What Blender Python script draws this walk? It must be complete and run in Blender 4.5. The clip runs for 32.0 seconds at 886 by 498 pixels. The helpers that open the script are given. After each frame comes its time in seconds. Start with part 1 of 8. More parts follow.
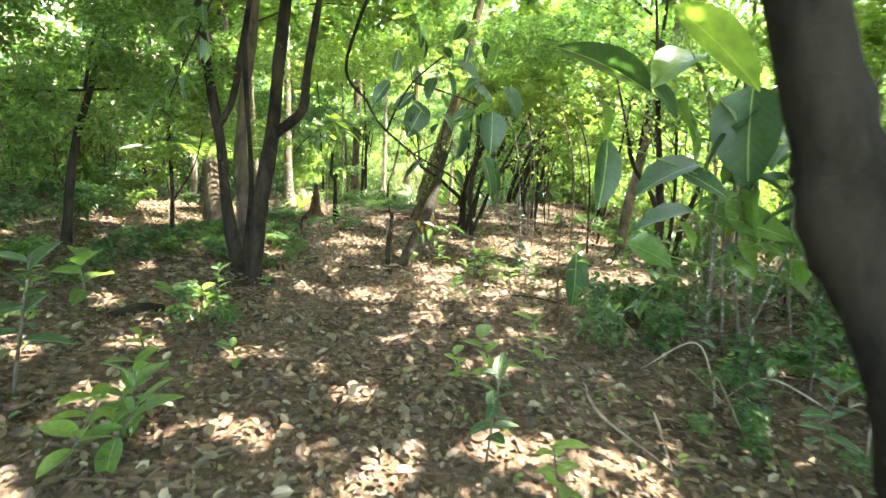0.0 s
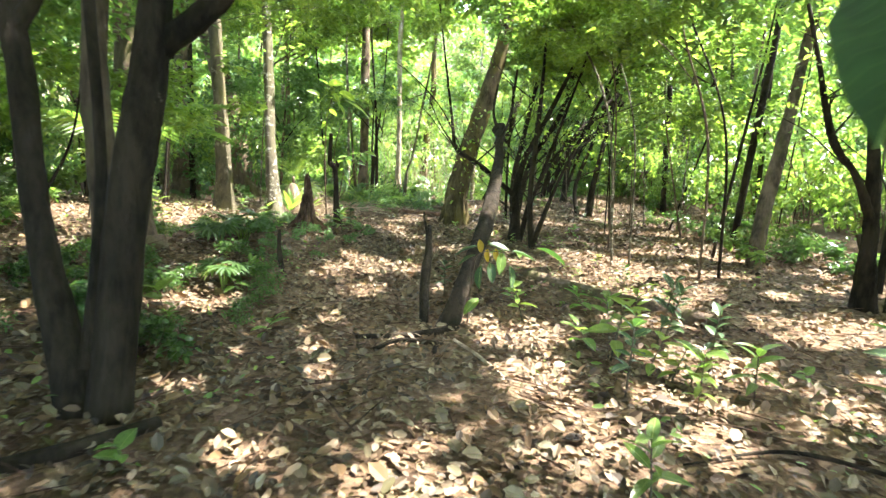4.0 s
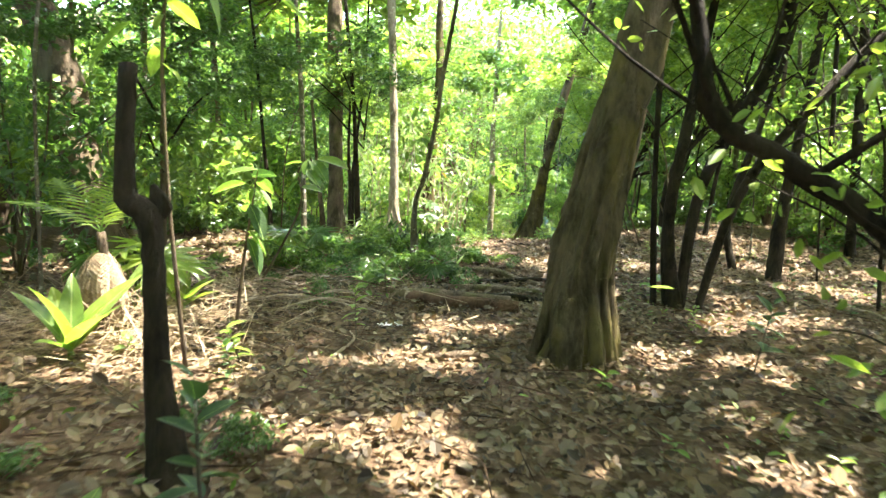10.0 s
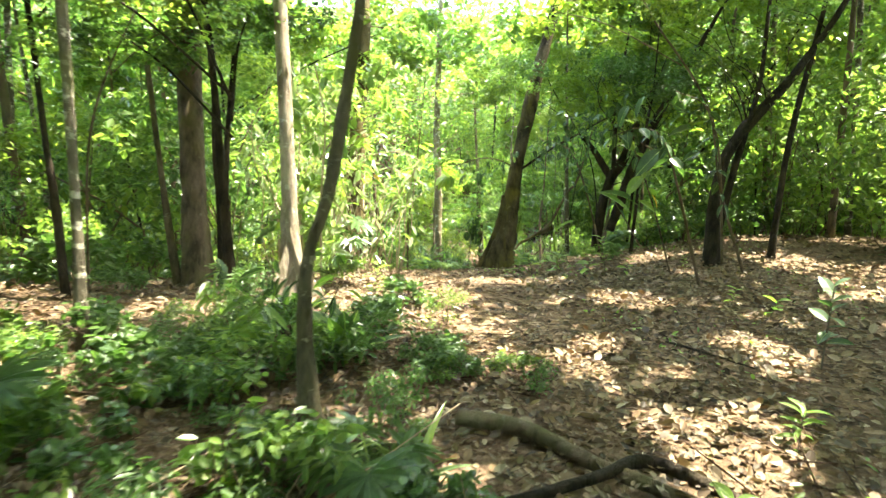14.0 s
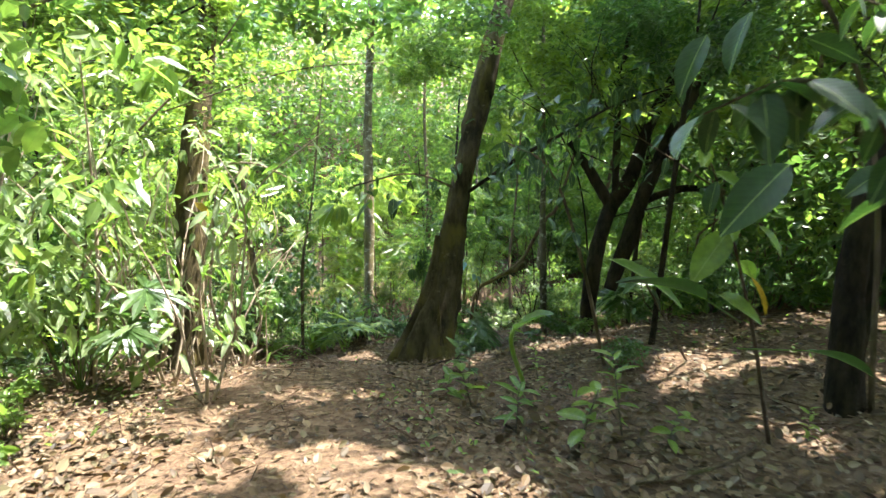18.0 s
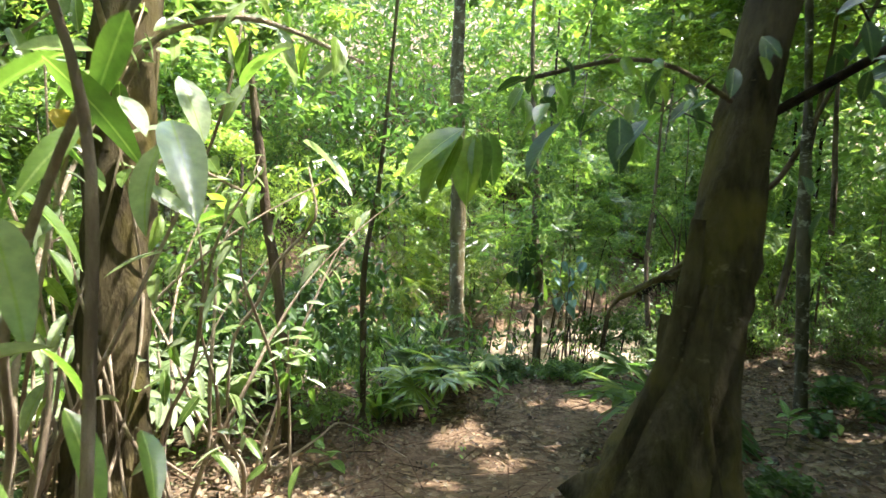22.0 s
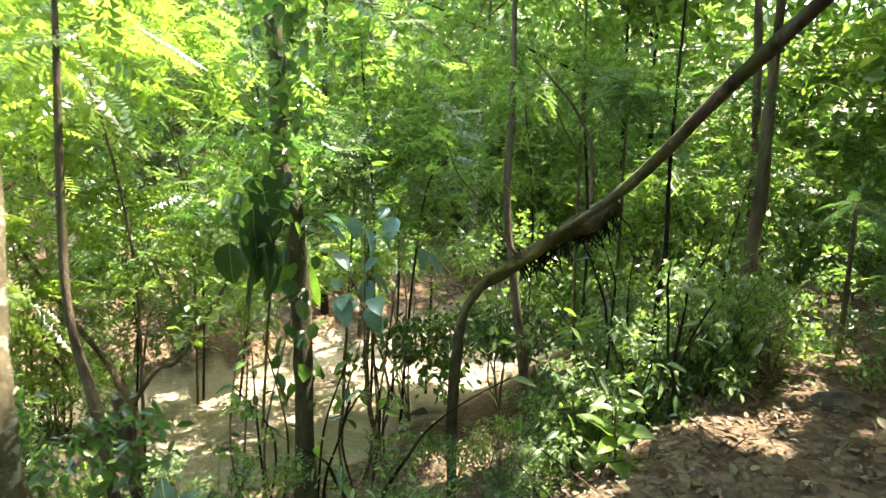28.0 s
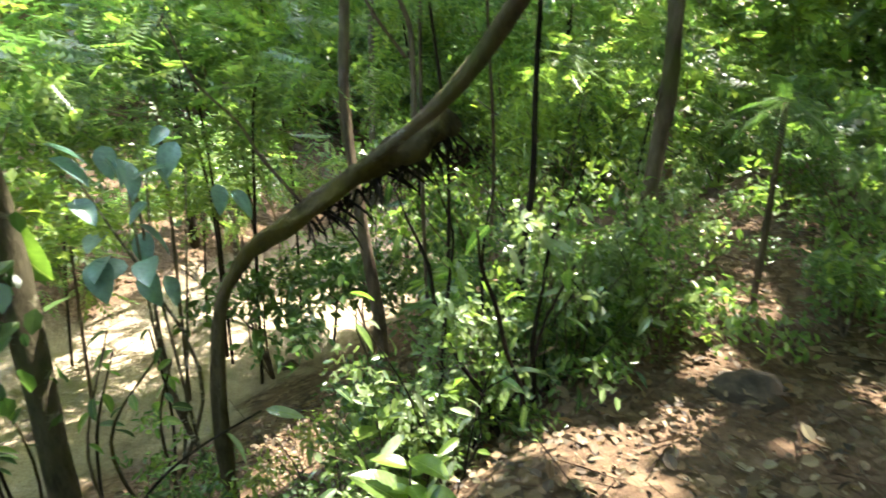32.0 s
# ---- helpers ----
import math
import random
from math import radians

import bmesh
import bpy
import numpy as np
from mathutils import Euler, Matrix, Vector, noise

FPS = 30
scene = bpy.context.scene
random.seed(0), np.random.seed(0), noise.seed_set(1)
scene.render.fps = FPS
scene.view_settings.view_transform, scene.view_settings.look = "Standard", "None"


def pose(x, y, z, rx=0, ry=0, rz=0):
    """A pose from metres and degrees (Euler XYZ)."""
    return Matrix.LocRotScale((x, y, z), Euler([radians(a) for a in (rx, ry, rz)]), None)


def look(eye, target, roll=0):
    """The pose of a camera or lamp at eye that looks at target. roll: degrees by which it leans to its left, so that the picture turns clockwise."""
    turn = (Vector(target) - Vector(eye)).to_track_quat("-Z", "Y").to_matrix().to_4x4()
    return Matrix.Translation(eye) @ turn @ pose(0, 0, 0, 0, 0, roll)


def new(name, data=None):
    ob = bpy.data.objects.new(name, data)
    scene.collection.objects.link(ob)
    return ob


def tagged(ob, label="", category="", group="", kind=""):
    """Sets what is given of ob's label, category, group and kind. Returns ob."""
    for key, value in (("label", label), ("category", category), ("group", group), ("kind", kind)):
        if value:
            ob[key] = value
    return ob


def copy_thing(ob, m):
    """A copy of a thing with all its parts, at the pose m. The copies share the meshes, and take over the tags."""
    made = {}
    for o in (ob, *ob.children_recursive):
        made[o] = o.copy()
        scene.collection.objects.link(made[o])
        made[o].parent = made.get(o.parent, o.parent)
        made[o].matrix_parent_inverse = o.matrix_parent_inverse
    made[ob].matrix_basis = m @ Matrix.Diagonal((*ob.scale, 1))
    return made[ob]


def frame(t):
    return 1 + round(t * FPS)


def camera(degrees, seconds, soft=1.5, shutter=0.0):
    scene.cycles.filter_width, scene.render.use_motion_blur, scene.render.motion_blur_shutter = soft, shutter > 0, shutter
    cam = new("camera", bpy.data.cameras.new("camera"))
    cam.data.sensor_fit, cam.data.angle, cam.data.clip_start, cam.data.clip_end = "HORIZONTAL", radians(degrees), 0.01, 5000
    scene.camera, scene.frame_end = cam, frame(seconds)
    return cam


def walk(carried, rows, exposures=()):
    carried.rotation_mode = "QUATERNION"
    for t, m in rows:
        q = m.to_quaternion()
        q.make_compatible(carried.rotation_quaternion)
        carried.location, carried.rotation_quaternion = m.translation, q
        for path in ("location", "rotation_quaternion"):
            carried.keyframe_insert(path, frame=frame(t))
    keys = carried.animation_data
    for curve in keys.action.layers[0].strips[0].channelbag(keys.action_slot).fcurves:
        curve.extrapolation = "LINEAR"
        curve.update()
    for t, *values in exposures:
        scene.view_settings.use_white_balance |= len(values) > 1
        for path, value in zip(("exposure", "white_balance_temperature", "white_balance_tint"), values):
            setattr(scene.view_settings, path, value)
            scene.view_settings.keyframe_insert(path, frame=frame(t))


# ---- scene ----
# The walk: seconds, eye, yaw, pitch and roll in degrees.
PATH = [
    (0.0, -0.153, 1.084, 1.872, -0.07, -9.70, 4.16),
    (0.5, -0.314, 1.684, 1.891, 1.20, -9.71, 3.91),
    (1.0, -0.413, 2.253, 1.905, 1.85, -9.70, 3.51),
    (1.5, -0.570, 2.834, 1.860, 2.23, -10.24, 3.20),
    (2.0, -0.720, 3.449, 1.838, 2.24, -9.78, 2.86),
    (2.5, -0.884, 3.946, 1.814, 1.43, -10.08, 2.55),
    (4.5, -0.742, 6.153, 1.448, 0.68, -10.52, 3.44),
    (5.0, -0.726, 6.970, 1.371, 1.78, -10.51, 3.44),
    (5.5, -0.839, 7.729, 1.314, 2.73, -10.30, 3.42),
    (6.0, -1.052, 8.446, 1.256, 3.58, -10.09, 3.24),
    (6.5, -1.376, 9.197, 1.266, 4.04, -9.71, 2.96),
    (7.0, -1.634, 9.868, 1.256, 3.79, -9.09, 2.50),
    (7.5, -1.819, 10.558, 1.221, 2.99, -8.81, 1.86),
    (8.0, -1.949, 11.245, 1.222, 1.57, -8.90, 1.55),
    (8.5, -1.972, 11.961, 1.212, 0.21, -8.75, 1.47),
    (9.0, -1.969, 12.616, 1.240, -0.62, -8.39, 1.49),
    (9.5, -1.782, 13.289, 1.233, -0.88, -8.74, 1.63),
    (10.0, -1.731, 13.980, 1.230, -0.76, -8.91, 1.95),
    (10.5, -1.721, 14.685, 1.195, -0.32, -8.66, 2.07),
    (11.0, -1.793, 15.320, 1.215, -0.05, -8.48, 2.13),
    (11.5, -1.809, 15.927, 1.200, -0.35, -8.40, 1.76),
    (12.0, -1.779, 16.550, 1.191, -0.96, -8.31, 1.44),
    (12.5, -1.850, 17.211, 1.199, -2.23, -8.78, 1.47),
    (13.0, -1.873, 17.825, 1.201, -3.76, -9.07, 1.36),
    (13.5, -1.859, 18.409, 1.221, -5.53, -8.74, 1.12),
    (14.0, -1.677, 19.039, 1.164, -7.48, -8.94, 0.72),
    (14.5, -1.283, 19.781, 1.049, -8.73, -8.78, 1.18),
    (15.0, -1.041, 20.442, 1.105, -10.43, -8.15, 1.11),
    (15.5, -0.805, 20.987, 1.206, -11.36, -7.83, 1.29),
    (17.5, 0.019, 23.153, 1.264, -10.08, -7.65, 1.46),
    (18.0, 0.035, 23.728, 1.244, -9.32, -7.90, 1.23),
    (18.5, 0.019, 24.347, 1.201, -8.89, -8.27, 1.19),
    (19.0, -0.008, 24.918, 1.135, -8.26, -8.28, 1.26),
    (19.5, -0.024, 25.503, 1.048, -7.29, -8.31, 1.45),
    (20.0, -0.040, 26.060, 0.999, -6.33, -8.34, 1.16),
    (20.5, -0.044, 26.589, 0.955, -5.34, -8.56, 0.67),
    (21.0, -0.097, 27.068, 0.904, -4.54, -8.76, 0.29),
    (21.5, -0.206, 27.611, 0.795, -4.09, -8.81, 0.79),
    (22.0, -0.357, 28.092, 0.695, -4.18, -9.03, 1.16),
    (22.5, -0.430, 28.584, 0.562, -4.55, -9.48, 1.40),
    (23.0, -0.454, 29.074, 0.431, -5.44, -9.86, 1.16),
    (23.5, -0.330, 29.474, 0.361, -6.18, -10.64, 0.94),
    (24.0, -0.157, 29.899, 0.301, -7.71, -10.47, 0.47),
    (24.5, -0.112, 30.369, 0.203, -9.39, -10.19, 0.22),
    (26.5, 0.761, 32.829, -0.630, -14.70, -7.26, 1.10),
    (27.0, 0.944, 33.079, -0.617, -17.05, -7.63, 0.78),
    (27.5, 1.149, 33.371, -0.597, -21.16, -8.59, 0.40),
    (28.0, 1.393, 33.620, -0.605, -23.86, -9.68, 0.30),
    (28.5, 1.654, 33.858, -0.612, -23.95, -10.00, 0.43),
    (29.0, 1.929, 34.018, -0.649, -19.80, -10.28, 0.61),
    (29.5, 2.064, 34.199, -0.671, -16.86, -10.43, 0.90),
    (30.0, 2.283, 34.324, -0.656, -15.42, -11.30, 0.74),
    (30.5, 2.487, 34.432, -0.651, -14.25, -11.85, 0.47),
    (31.0, 2.569, 34.515, -0.665, -14.29, -12.18, 0.25),
    (31.5, 2.629, 34.522, -0.655, -21.76, -15.70, -0.18),
    (32.0, 2.758, 34.481, -0.658, -30.19, -19.34, -1.20),
]
cam = camera(74.7, 32.0, soft=1.45, shutter=0.35)
walk(cam, [(t, pose(x, y, z, 90 + pitch, -roll, yaw)) for t, x, y, z, yaw, pitch, roll in PATH],
     exposures=[(0.0, 5.25, 6450, 12), (2.5, 5.08, 6350, 12), (5.0, 4.9, 6250, 10), (7.0, 4.9, 6200, 7), (9.0, 4.85, 6450, 7), (11.5, 4.85, 7000, 6), (13.5, 4.9, 7100, 3), (15.0, 4.9, 7200, 4), (18.0, 4.25, 6250, 10),
                (21.0, 4.05, 6250, 11), (24.0, 4.15, 6650, 9), (26.5, 4.3, 6950, 7), (28.5, 4.6, 6850, 7), (30.0, 4.55, 6750, 8), (32.0, 4.6, 6600, 9)])

# ---- light ----
SUN_EL, SUN_AZ = radians(67), radians(72)   # azimuth from +y towards +x
world = bpy.data.worlds.new("world")
scene.world = world
world.use_nodes = True
wn = world.node_tree
sky = wn.nodes.new("ShaderNodeTexSky")
sky.sky_type = "NISHITA"
sky.sun_disc = False
sky.sun_elevation, sky.sun_rotation = SUN_EL, SUN_AZ
sky.air_density, sky.dust_density = 1.2, 2.0
wn.links.new(sky.outputs[0], wn.nodes["Background"].inputs[0])
wn.nodes["Background"].inputs[1].default_value = 0.15
sun = new("sun", bpy.data.lights.new("sun", "SUN"))
sun.data.energy, sun.data.angle, sun.data.color = 1.7, radians(0.55), (1.0, 0.94, 0.84)
TO_SUN = Vector((math.sin(SUN_AZ) * math.cos(SUN_EL), math.cos(SUN_AZ) * math.cos(SUN_EL), math.sin(SUN_EL)))
sun.matrix_world = look((TO_SUN * 60)[:], (0, 0, 0))

rng = np.random.default_rng(11)


# ---- materials ----
def node_tree(name):
    m = bpy.data.materials.new(name)
    m.use_nodes = True
    return m, m.node_tree, m.node_tree.nodes["Principled BSDF"]


def ramp(nt, fac, stops):
    r = nt.nodes.new("ShaderNodeValToRGB")
    while len(r.color_ramp.elements) < len(stops):
        r.color_ramp.elements.new(0.5)
    for e, (p, c) in zip(r.color_ramp.elements, stops):
        e.position, e.color = p, (*c, 1)
    nt.links.new(fac, r.inputs[0])
    return r.outputs[0]


def noise_tex(nt, vec, scale, detail=4.0, rough=0.6):
    n = nt.nodes.new("ShaderNodeTexNoise")
    n.inputs["Scale"].default_value, n.inputs["Detail"].default_value, n.inputs["Roughness"].default_value = scale, detail, rough
    if vec is not None:
        nt.links.new(vec, n.inputs["Vector"])
    return n.outputs[0]


def stretched(nt, sx, sy, sz):
    c = nt.nodes.new("ShaderNodeTexCoord")
    m = nt.nodes.new("ShaderNodeMapping")
    m.inputs["Scale"].default_value = (sx, sy, sz)
    nt.links.new(c.outputs["Object"], m.inputs[0])
    return m.outputs[0]


def mixed(nt, fac, a, b):
    m = nt.nodes.new("ShaderNodeMix")
    m.data_type = "RGBA"
    for s, v in ((m.inputs[0], fac), (m.inputs[6], a), (m.inputs[7], b)):
        if isinstance(v, bpy.types.NodeSocket):
            nt.links.new(v, s)
        else:
            s.default_value = v if isinstance(v, float) else (*v, 1)
    return m.outputs[2]


def bumped(nt, p, height, strength, distance):
    b = nt.nodes.new("ShaderNodeBump")
    b.inputs["Strength"].default_value, b.inputs["Distance"].default_value = strength, distance
    nt.links.new(height, b.inputs["Height"])
    nt.links.new(b.outputs[0], p.inputs["Normal"])


def bark_material(name, dark, light, lichen, lichen_at=0.62, moss=None):
    m, nt, p = node_tree(name)
    grain = noise_tex(nt, stretched(nt, 1, 1, 0.3), 30, 7, 0.72)
    broad = noise_tex(nt, stretched(nt, 1, 1, 0.5), 5, 3, 0.55)
    tone = nt.nodes.new("ShaderNodeMath")
    tone.operation = "MULTIPLY_ADD"
    nt.links.new(broad, tone.inputs[0])
    tone.inputs[1].default_value = 0.75
    half = nt.nodes.new("ShaderNodeMath")
    half.operation = "MULTIPLY"
    nt.links.new(grain, half.inputs[0])
    half.inputs[1].default_value = 0.45
    nt.links.new(half.outputs[0], tone.inputs[2])
    base = ramp(nt, tone.outputs[0], [(0.46, dark), (0.72, light)])
    blot = noise_tex(nt, stretched(nt, 1, 1, 1.5), 6, 6, 0.7)
    spots = ramp(nt, blot, [(lichen_at, (0, 0, 0)), (lichen_at + 0.06, (1, 1, 1))])
    base = mixed(nt, spots, base, lichen)
    if moss:
        green = ramp(nt, noise_tex(nt, stretched(nt, 1, 1, 0.5), 3.1, 4, 0.6), [(0.5, (0, 0, 0)), (0.68, (0.8, 0.8, 0.8))])
        base = mixed(nt, green, base, moss)
    nt.links.new(base, p.inputs["Base Color"])
    p.inputs["Roughness"].default_value = 0.85
    p.inputs["Specular IOR Level"].default_value = 0.14
    bumped(nt, p, grain, 1.0, 0.04)
    return m


def leaf_material(name, colours, glow, gloss=0.42, share=0.45, veins=False):
    """Leaf: glossy front and light through the blade; colour changes from leaf to leaf."""
    m, nt, p = node_tree(name)
    rnd = nt.nodes.new("ShaderNodeNewGeometry").outputs["Random Per Island"]
    col = ramp(nt, rnd, [(i / max(1, len(colours) - 1), c) for i, c in enumerate(colours)])
    vein = noise_tex(nt, stretched(nt, 1, 1, 1), 9, 3, 0.6)
    shade = ramp(nt, vein, [(0.3, (0.75, 0.75, 0.75)), (0.7, (1.15, 1.15, 1.1))])
    mul = nt.nodes.new("ShaderNodeMix")
    mul.data_type, mul.blend_type = "RGBA", "MULTIPLY"
    mul.inputs[0].default_value = 1.0
    nt.links.new(col, mul.inputs[6])
    nt.links.new(shade, mul.inputs[7])
    nt.links.new(mul.outputs[2], p.inputs["Base Color"])
    p.inputs["Roughness"].default_value = gloss
    p.inputs["Specular IOR Level"].default_value = 0.5
    if veins:
        xyz = nt.nodes.new("ShaderNodeSeparateXYZ")
        nt.links.new(nt.nodes.new("ShaderNodeTexCoord").outputs["Object"], xyz.inputs[0])

        def calc(op, a, b):
            q = nt.nodes.new("ShaderNodeMath")
            q.operation = op
            for sock, val in zip(q.inputs, (a, b)):
                if isinstance(val, float):
                    sock.default_value = val
                else:
                    nt.links.new(val, sock)
            return q.outputs[0]
        off = calc("ABSOLUTE", xyz.outputs[1], 0.0)
        rib = calc("SINE", calc("MULTIPLY", calc("SUBTRACT", xyz.outputs[0], off), 75.0), 0.0)
        mid = calc("LESS_THAN", off, 0.008)
        line = calc("MAXIMUM", calc("MULTIPLY", calc("GREATER_THAN", rib, 0.86), 0.05), mid)
        tinted = mixed(nt, line, col, (0.20, 0.26, 0.09))
        nt.links.new(tinted, mul.inputs[6])
        bumped(nt, p, calc("ADD", rib, vein), 0.06, 0.006)
    t = nt.nodes.new("ShaderNodeBsdfTranslucent")
    lit = nt.nodes.new("ShaderNodeMix")
    lit.data_type, lit.blend_type = "RGBA", "MULTIPLY"
    lit.inputs[0].default_value = 1.0
    nt.links.new(mul.outputs[2], lit.inputs[6])
    lit.inputs[7].default_value = (*glow, 1)
    nt.links.new(lit.outputs[2], t.inputs[0])
    mix = nt.nodes.new("ShaderNodeMixShader")
    mix.inputs[0].default_value = share
    nt.links.new(p.outputs[0], mix.inputs[1])
    nt.links.new(t.outputs[0], mix.inputs[2])
    nt.links.new(mix.outputs[0], nt.nodes["Material Output"].inputs[0])
    return m


def ground_material():
    """Trodden soil under rotting leaves; pale sand below the level of the stream's bank."""
    m, nt, p = node_tree("forest_soil")
    c = stretched(nt, 1, 1, 1)
    vor = nt.nodes.new("ShaderNodeTexVoronoi")
    vor.inputs["Scale"].default_value = 15
    add = nt.nodes.new("ShaderNodeVectorMath")
    add.operation = "MULTIPLY_ADD"
    nz = nt.nodes.new("ShaderNodeTexNoise")
    nz.inputs["Scale"].default_value = 6
    nt.links.new(c, nz.inputs["Vector"])
    nt.links.new(nz.outputs["Color"], add.inputs[0])
    add.inputs[1].default_value = (0.12, 0.12, 0.12)
    nt.links.new(c, add.inputs[2])
    nt.links.new(add.outputs[0], vor.inputs["Vector"])
    sep = nt.nodes.new("ShaderNodeSeparateColor")
    nt.links.new(vor.outputs["Color"], sep.inputs[0])
    leaves = ramp(nt, sep.outputs[0], [(0.0, (0.026, 0.016, 0.010)), (0.35, (0.068, 0.043, 0.025)), (0.7, (0.125, 0.082, 0.047)), (1.0, (0.24, 0.175, 0.11))])
    soil = ramp(nt, noise_tex(nt, c, 22, 6, 0.7), [(0.3, (0.055, 0.034, 0.021)), (0.7, (0.175, 0.115, 0.072))])
    patch = ramp(nt, noise_tex(nt, c, 0.9, 4, 0.6), [(0.42, (0.15, 0.15, 0.15)), (0.62, (0.9, 0.9, 0.9))])
    col = mixed(nt, patch, soil, leaves)
    xyz = nt.nodes.new("ShaderNodeSeparateXYZ")
    nt.links.new(nt.nodes.new("ShaderNodeNewGeometry").outputs["Position"], xyz.inputs[0])
    level = nt.nodes.new("ShaderNodeMath")
    level.operation = "MULTIPLY_ADD"
    nt.links.new(noise_tex(nt, c, 1.3, 4, 0.6), level.inputs[0])
    level.inputs[1].default_value = 0.9
    nt.links.new(xyz.outputs[2], level.inputs[2])
    sandy = nt.nodes.new("ShaderNodeMapRange")
    sandy.inputs[1].default_value, sandy.inputs[2].default_value = -3.5, -3.72
    nt.links.new(level.outputs[0], sandy.inputs[0])
    sand = ramp(nt, noise_tex(nt, c, 60, 5, 0.7), [(0.3, (0.18, 0.14, 0.092)), (0.7, (0.38, 0.31, 0.22))])
    col = mixed(nt, sandy.outputs[0], col, sand)
    nt.links.new(col, p.inputs["Base Color"])
    p.inputs["Roughness"].default_value = 0.95
    p.inputs["Specular IOR Level"].default_value = 0.15
    h = nt.nodes.new("ShaderNodeMath")
    nt.links.new(vor.outputs["Distance"], h.inputs[0])
    nt.links.new(noise_tex(nt, c, 30, 5, 0.7), h.inputs[1])
    bumped(nt, p, h.outputs[0], 0.9, 0.03)
    return m


def stone_material(name, dark, light):
    m, nt, p = node_tree(name)
    c = stretched(nt, 1, 1, 1)
    nt.links.new(ramp(nt, noise_tex(nt, c, 11, 7, 0.7), [(0.3, dark), (0.72, light)]), p.inputs["Base Color"])
    p.inputs["Roughness"].default_value = 0.92
    bumped(nt, p, noise_tex(nt, c, 26, 6, 0.7), 0.8, 0.02)
    return m


SOIL = ground_material()
BARK_DARK = bark_material("dark_bark", (0.008, 0.006, 0.004), (0.040, 0.030, 0.019), (0.12, 0.105, 0.08), 0.67)
BARK_BROWN = bark_material("brown_bark", (0.05, 0.036, 0.025), (0.17, 0.125, 0.085), (0.26, 0.24, 0.18), 0.64, (0.10, 0.10, 0.035))
BARK_PALE = bark_material("pale_bark", (0.17, 0.135, 0.095), (0.36, 0.30, 0.225), (0.46, 0.43, 0.35), 0.58)
BARK_GREY = bark_material("grey_bark", (0.052, 0.045, 0.030), (0.145, 0.126, 0.086), (0.38, 0.36, 0.28), 0.54, (0.10, 0.10, 0.045))
BARK_OLIVE = bark_material("olive_bark", (0.045, 0.039, 0.022), (0.13, 0.112, 0.068), (0.24, 0.22, 0.15), 0.60, (0.10, 0.09, 0.032))
BARK_MOSSY = bark_material("mossy_bark", (0.018, 0.014, 0.007), (0.085, 0.068, 0.035), (0.15, 0.13, 0.075), 0.62, (0.12, 0.098, 0.022))
BARK_LICHEN = bark_material("lichen_bark", (0.09, 0.072, 0.040), (0.23, 0.19, 0.112), (0.46, 0.44, 0.33), 0.54, (0.16, 0.145, 0.05))
BARK_FLUTED = bark_material("fluted_brown_bark", (0.028, 0.021, 0.010), (0.118, 0.092, 0.047), (0.20, 0.165, 0.095), 0.66, (0.135, 0.108, 0.024))
BARK_RED = bark_material("reddish_log_bark", (0.040, 0.022, 0.013), (0.135, 0.078, 0.046), (0.22, 0.16, 0.105), 0.68)
WOOD_DEAD = bark_material("dead_wood", (0.028, 0.017, 0.011), (0.13, 0.08, 0.05), (0.24, 0.17, 0.11), 0.66)
WOOD_PALE = bark_material("bare_pale_wood", (0.20, 0.15, 0.10), (0.42, 0.34, 0.25), (0.5, 0.44, 0.35), 0.6)
STONE = stone_material("earthy_stone", (0.015, 0.011, 0.008), (0.10, 0.07, 0.046))
GREEN = leaf_material("green_leaf", [(0.050, 0.090, 0.027), (0.085, 0.142, 0.038), (0.130, 0.195, 0.050), (0.068, 0.120, 0.036), (0.175, 0.225, 0.060)], (2.2, 2.35, 1.2), 0.34, 0.5)
LIME = leaf_material("sunny_leaf", [(0.092, 0.148, 0.033), (0.138, 0.200, 0.044), (0.185, 0.245, 0.056), (0.115, 0.175, 0.042)], (2.1, 2.2, 1.05), 0.28, 0.5)
DEEP = leaf_material("dark_leaf", [(0.035, 0.07, 0.024), (0.06, 0.11, 0.032), (0.075, 0.125, 0.038), (0.045, 0.085, 0.03)], (1.8, 2.1, 1.1), 0.32, 0.46)
VEINED = [leaf_material("veined_green_leaf", [(0.05, 0.095, 0.025), (0.12, 0.185, 0.042)], (2.0, 2.3, 1.1), 0.33, 0.46, True),
          leaf_material("veined_sunny_leaf", [(0.10, 0.165, 0.03), (0.165, 0.23, 0.048)], (2.0, 2.1, 1.0), 0.28, 0.48, True),
          # darker copy of the leaf: shade under the boughs put into its colour
          leaf_material("veined_dark_shaded_leaf", [(0.018, 0.042, 0.014), (0.045, 0.085, 0.026)], (1.6, 2.0, 1.0), 0.48, 0.25, True),
          # paler copy of the leaf: whitish sun glare put into its colour
          leaf_material("veined_pale_sunlit_leaf", [(0.15, 0.20, 0.10), (0.27, 0.31, 0.21)], (1.5, 1.7, 1.0), 0.22, 0.34, True)]
BLUISH = leaf_material("bluish_leaf", [(0.08, 0.15, 0.13), (0.14, 0.23, 0.21), (0.10, 0.18, 0.16)], (1.0, 1.3, 0.9), 0.33, 0.25)
LITTER = leaf_material("fallen_leaf", [(0.022, 0.014, 0.008), (0.062, 0.038, 0.019), (0.116, 0.074, 0.038), (0.186, 0.128, 0.072), (0.040, 0.026, 0.014), (0.272, 0.216, 0.140), (0.029, 0.019, 0.010), (0.152, 0.092, 0.036), (0.120, 0.070, 0.034), (0.080, 0.070, 0.029), (0.208, 0.156, 0.092), (0.048, 0.030, 0.016)], (1.0, 0.85, 0.6), 0.7, 0.12)
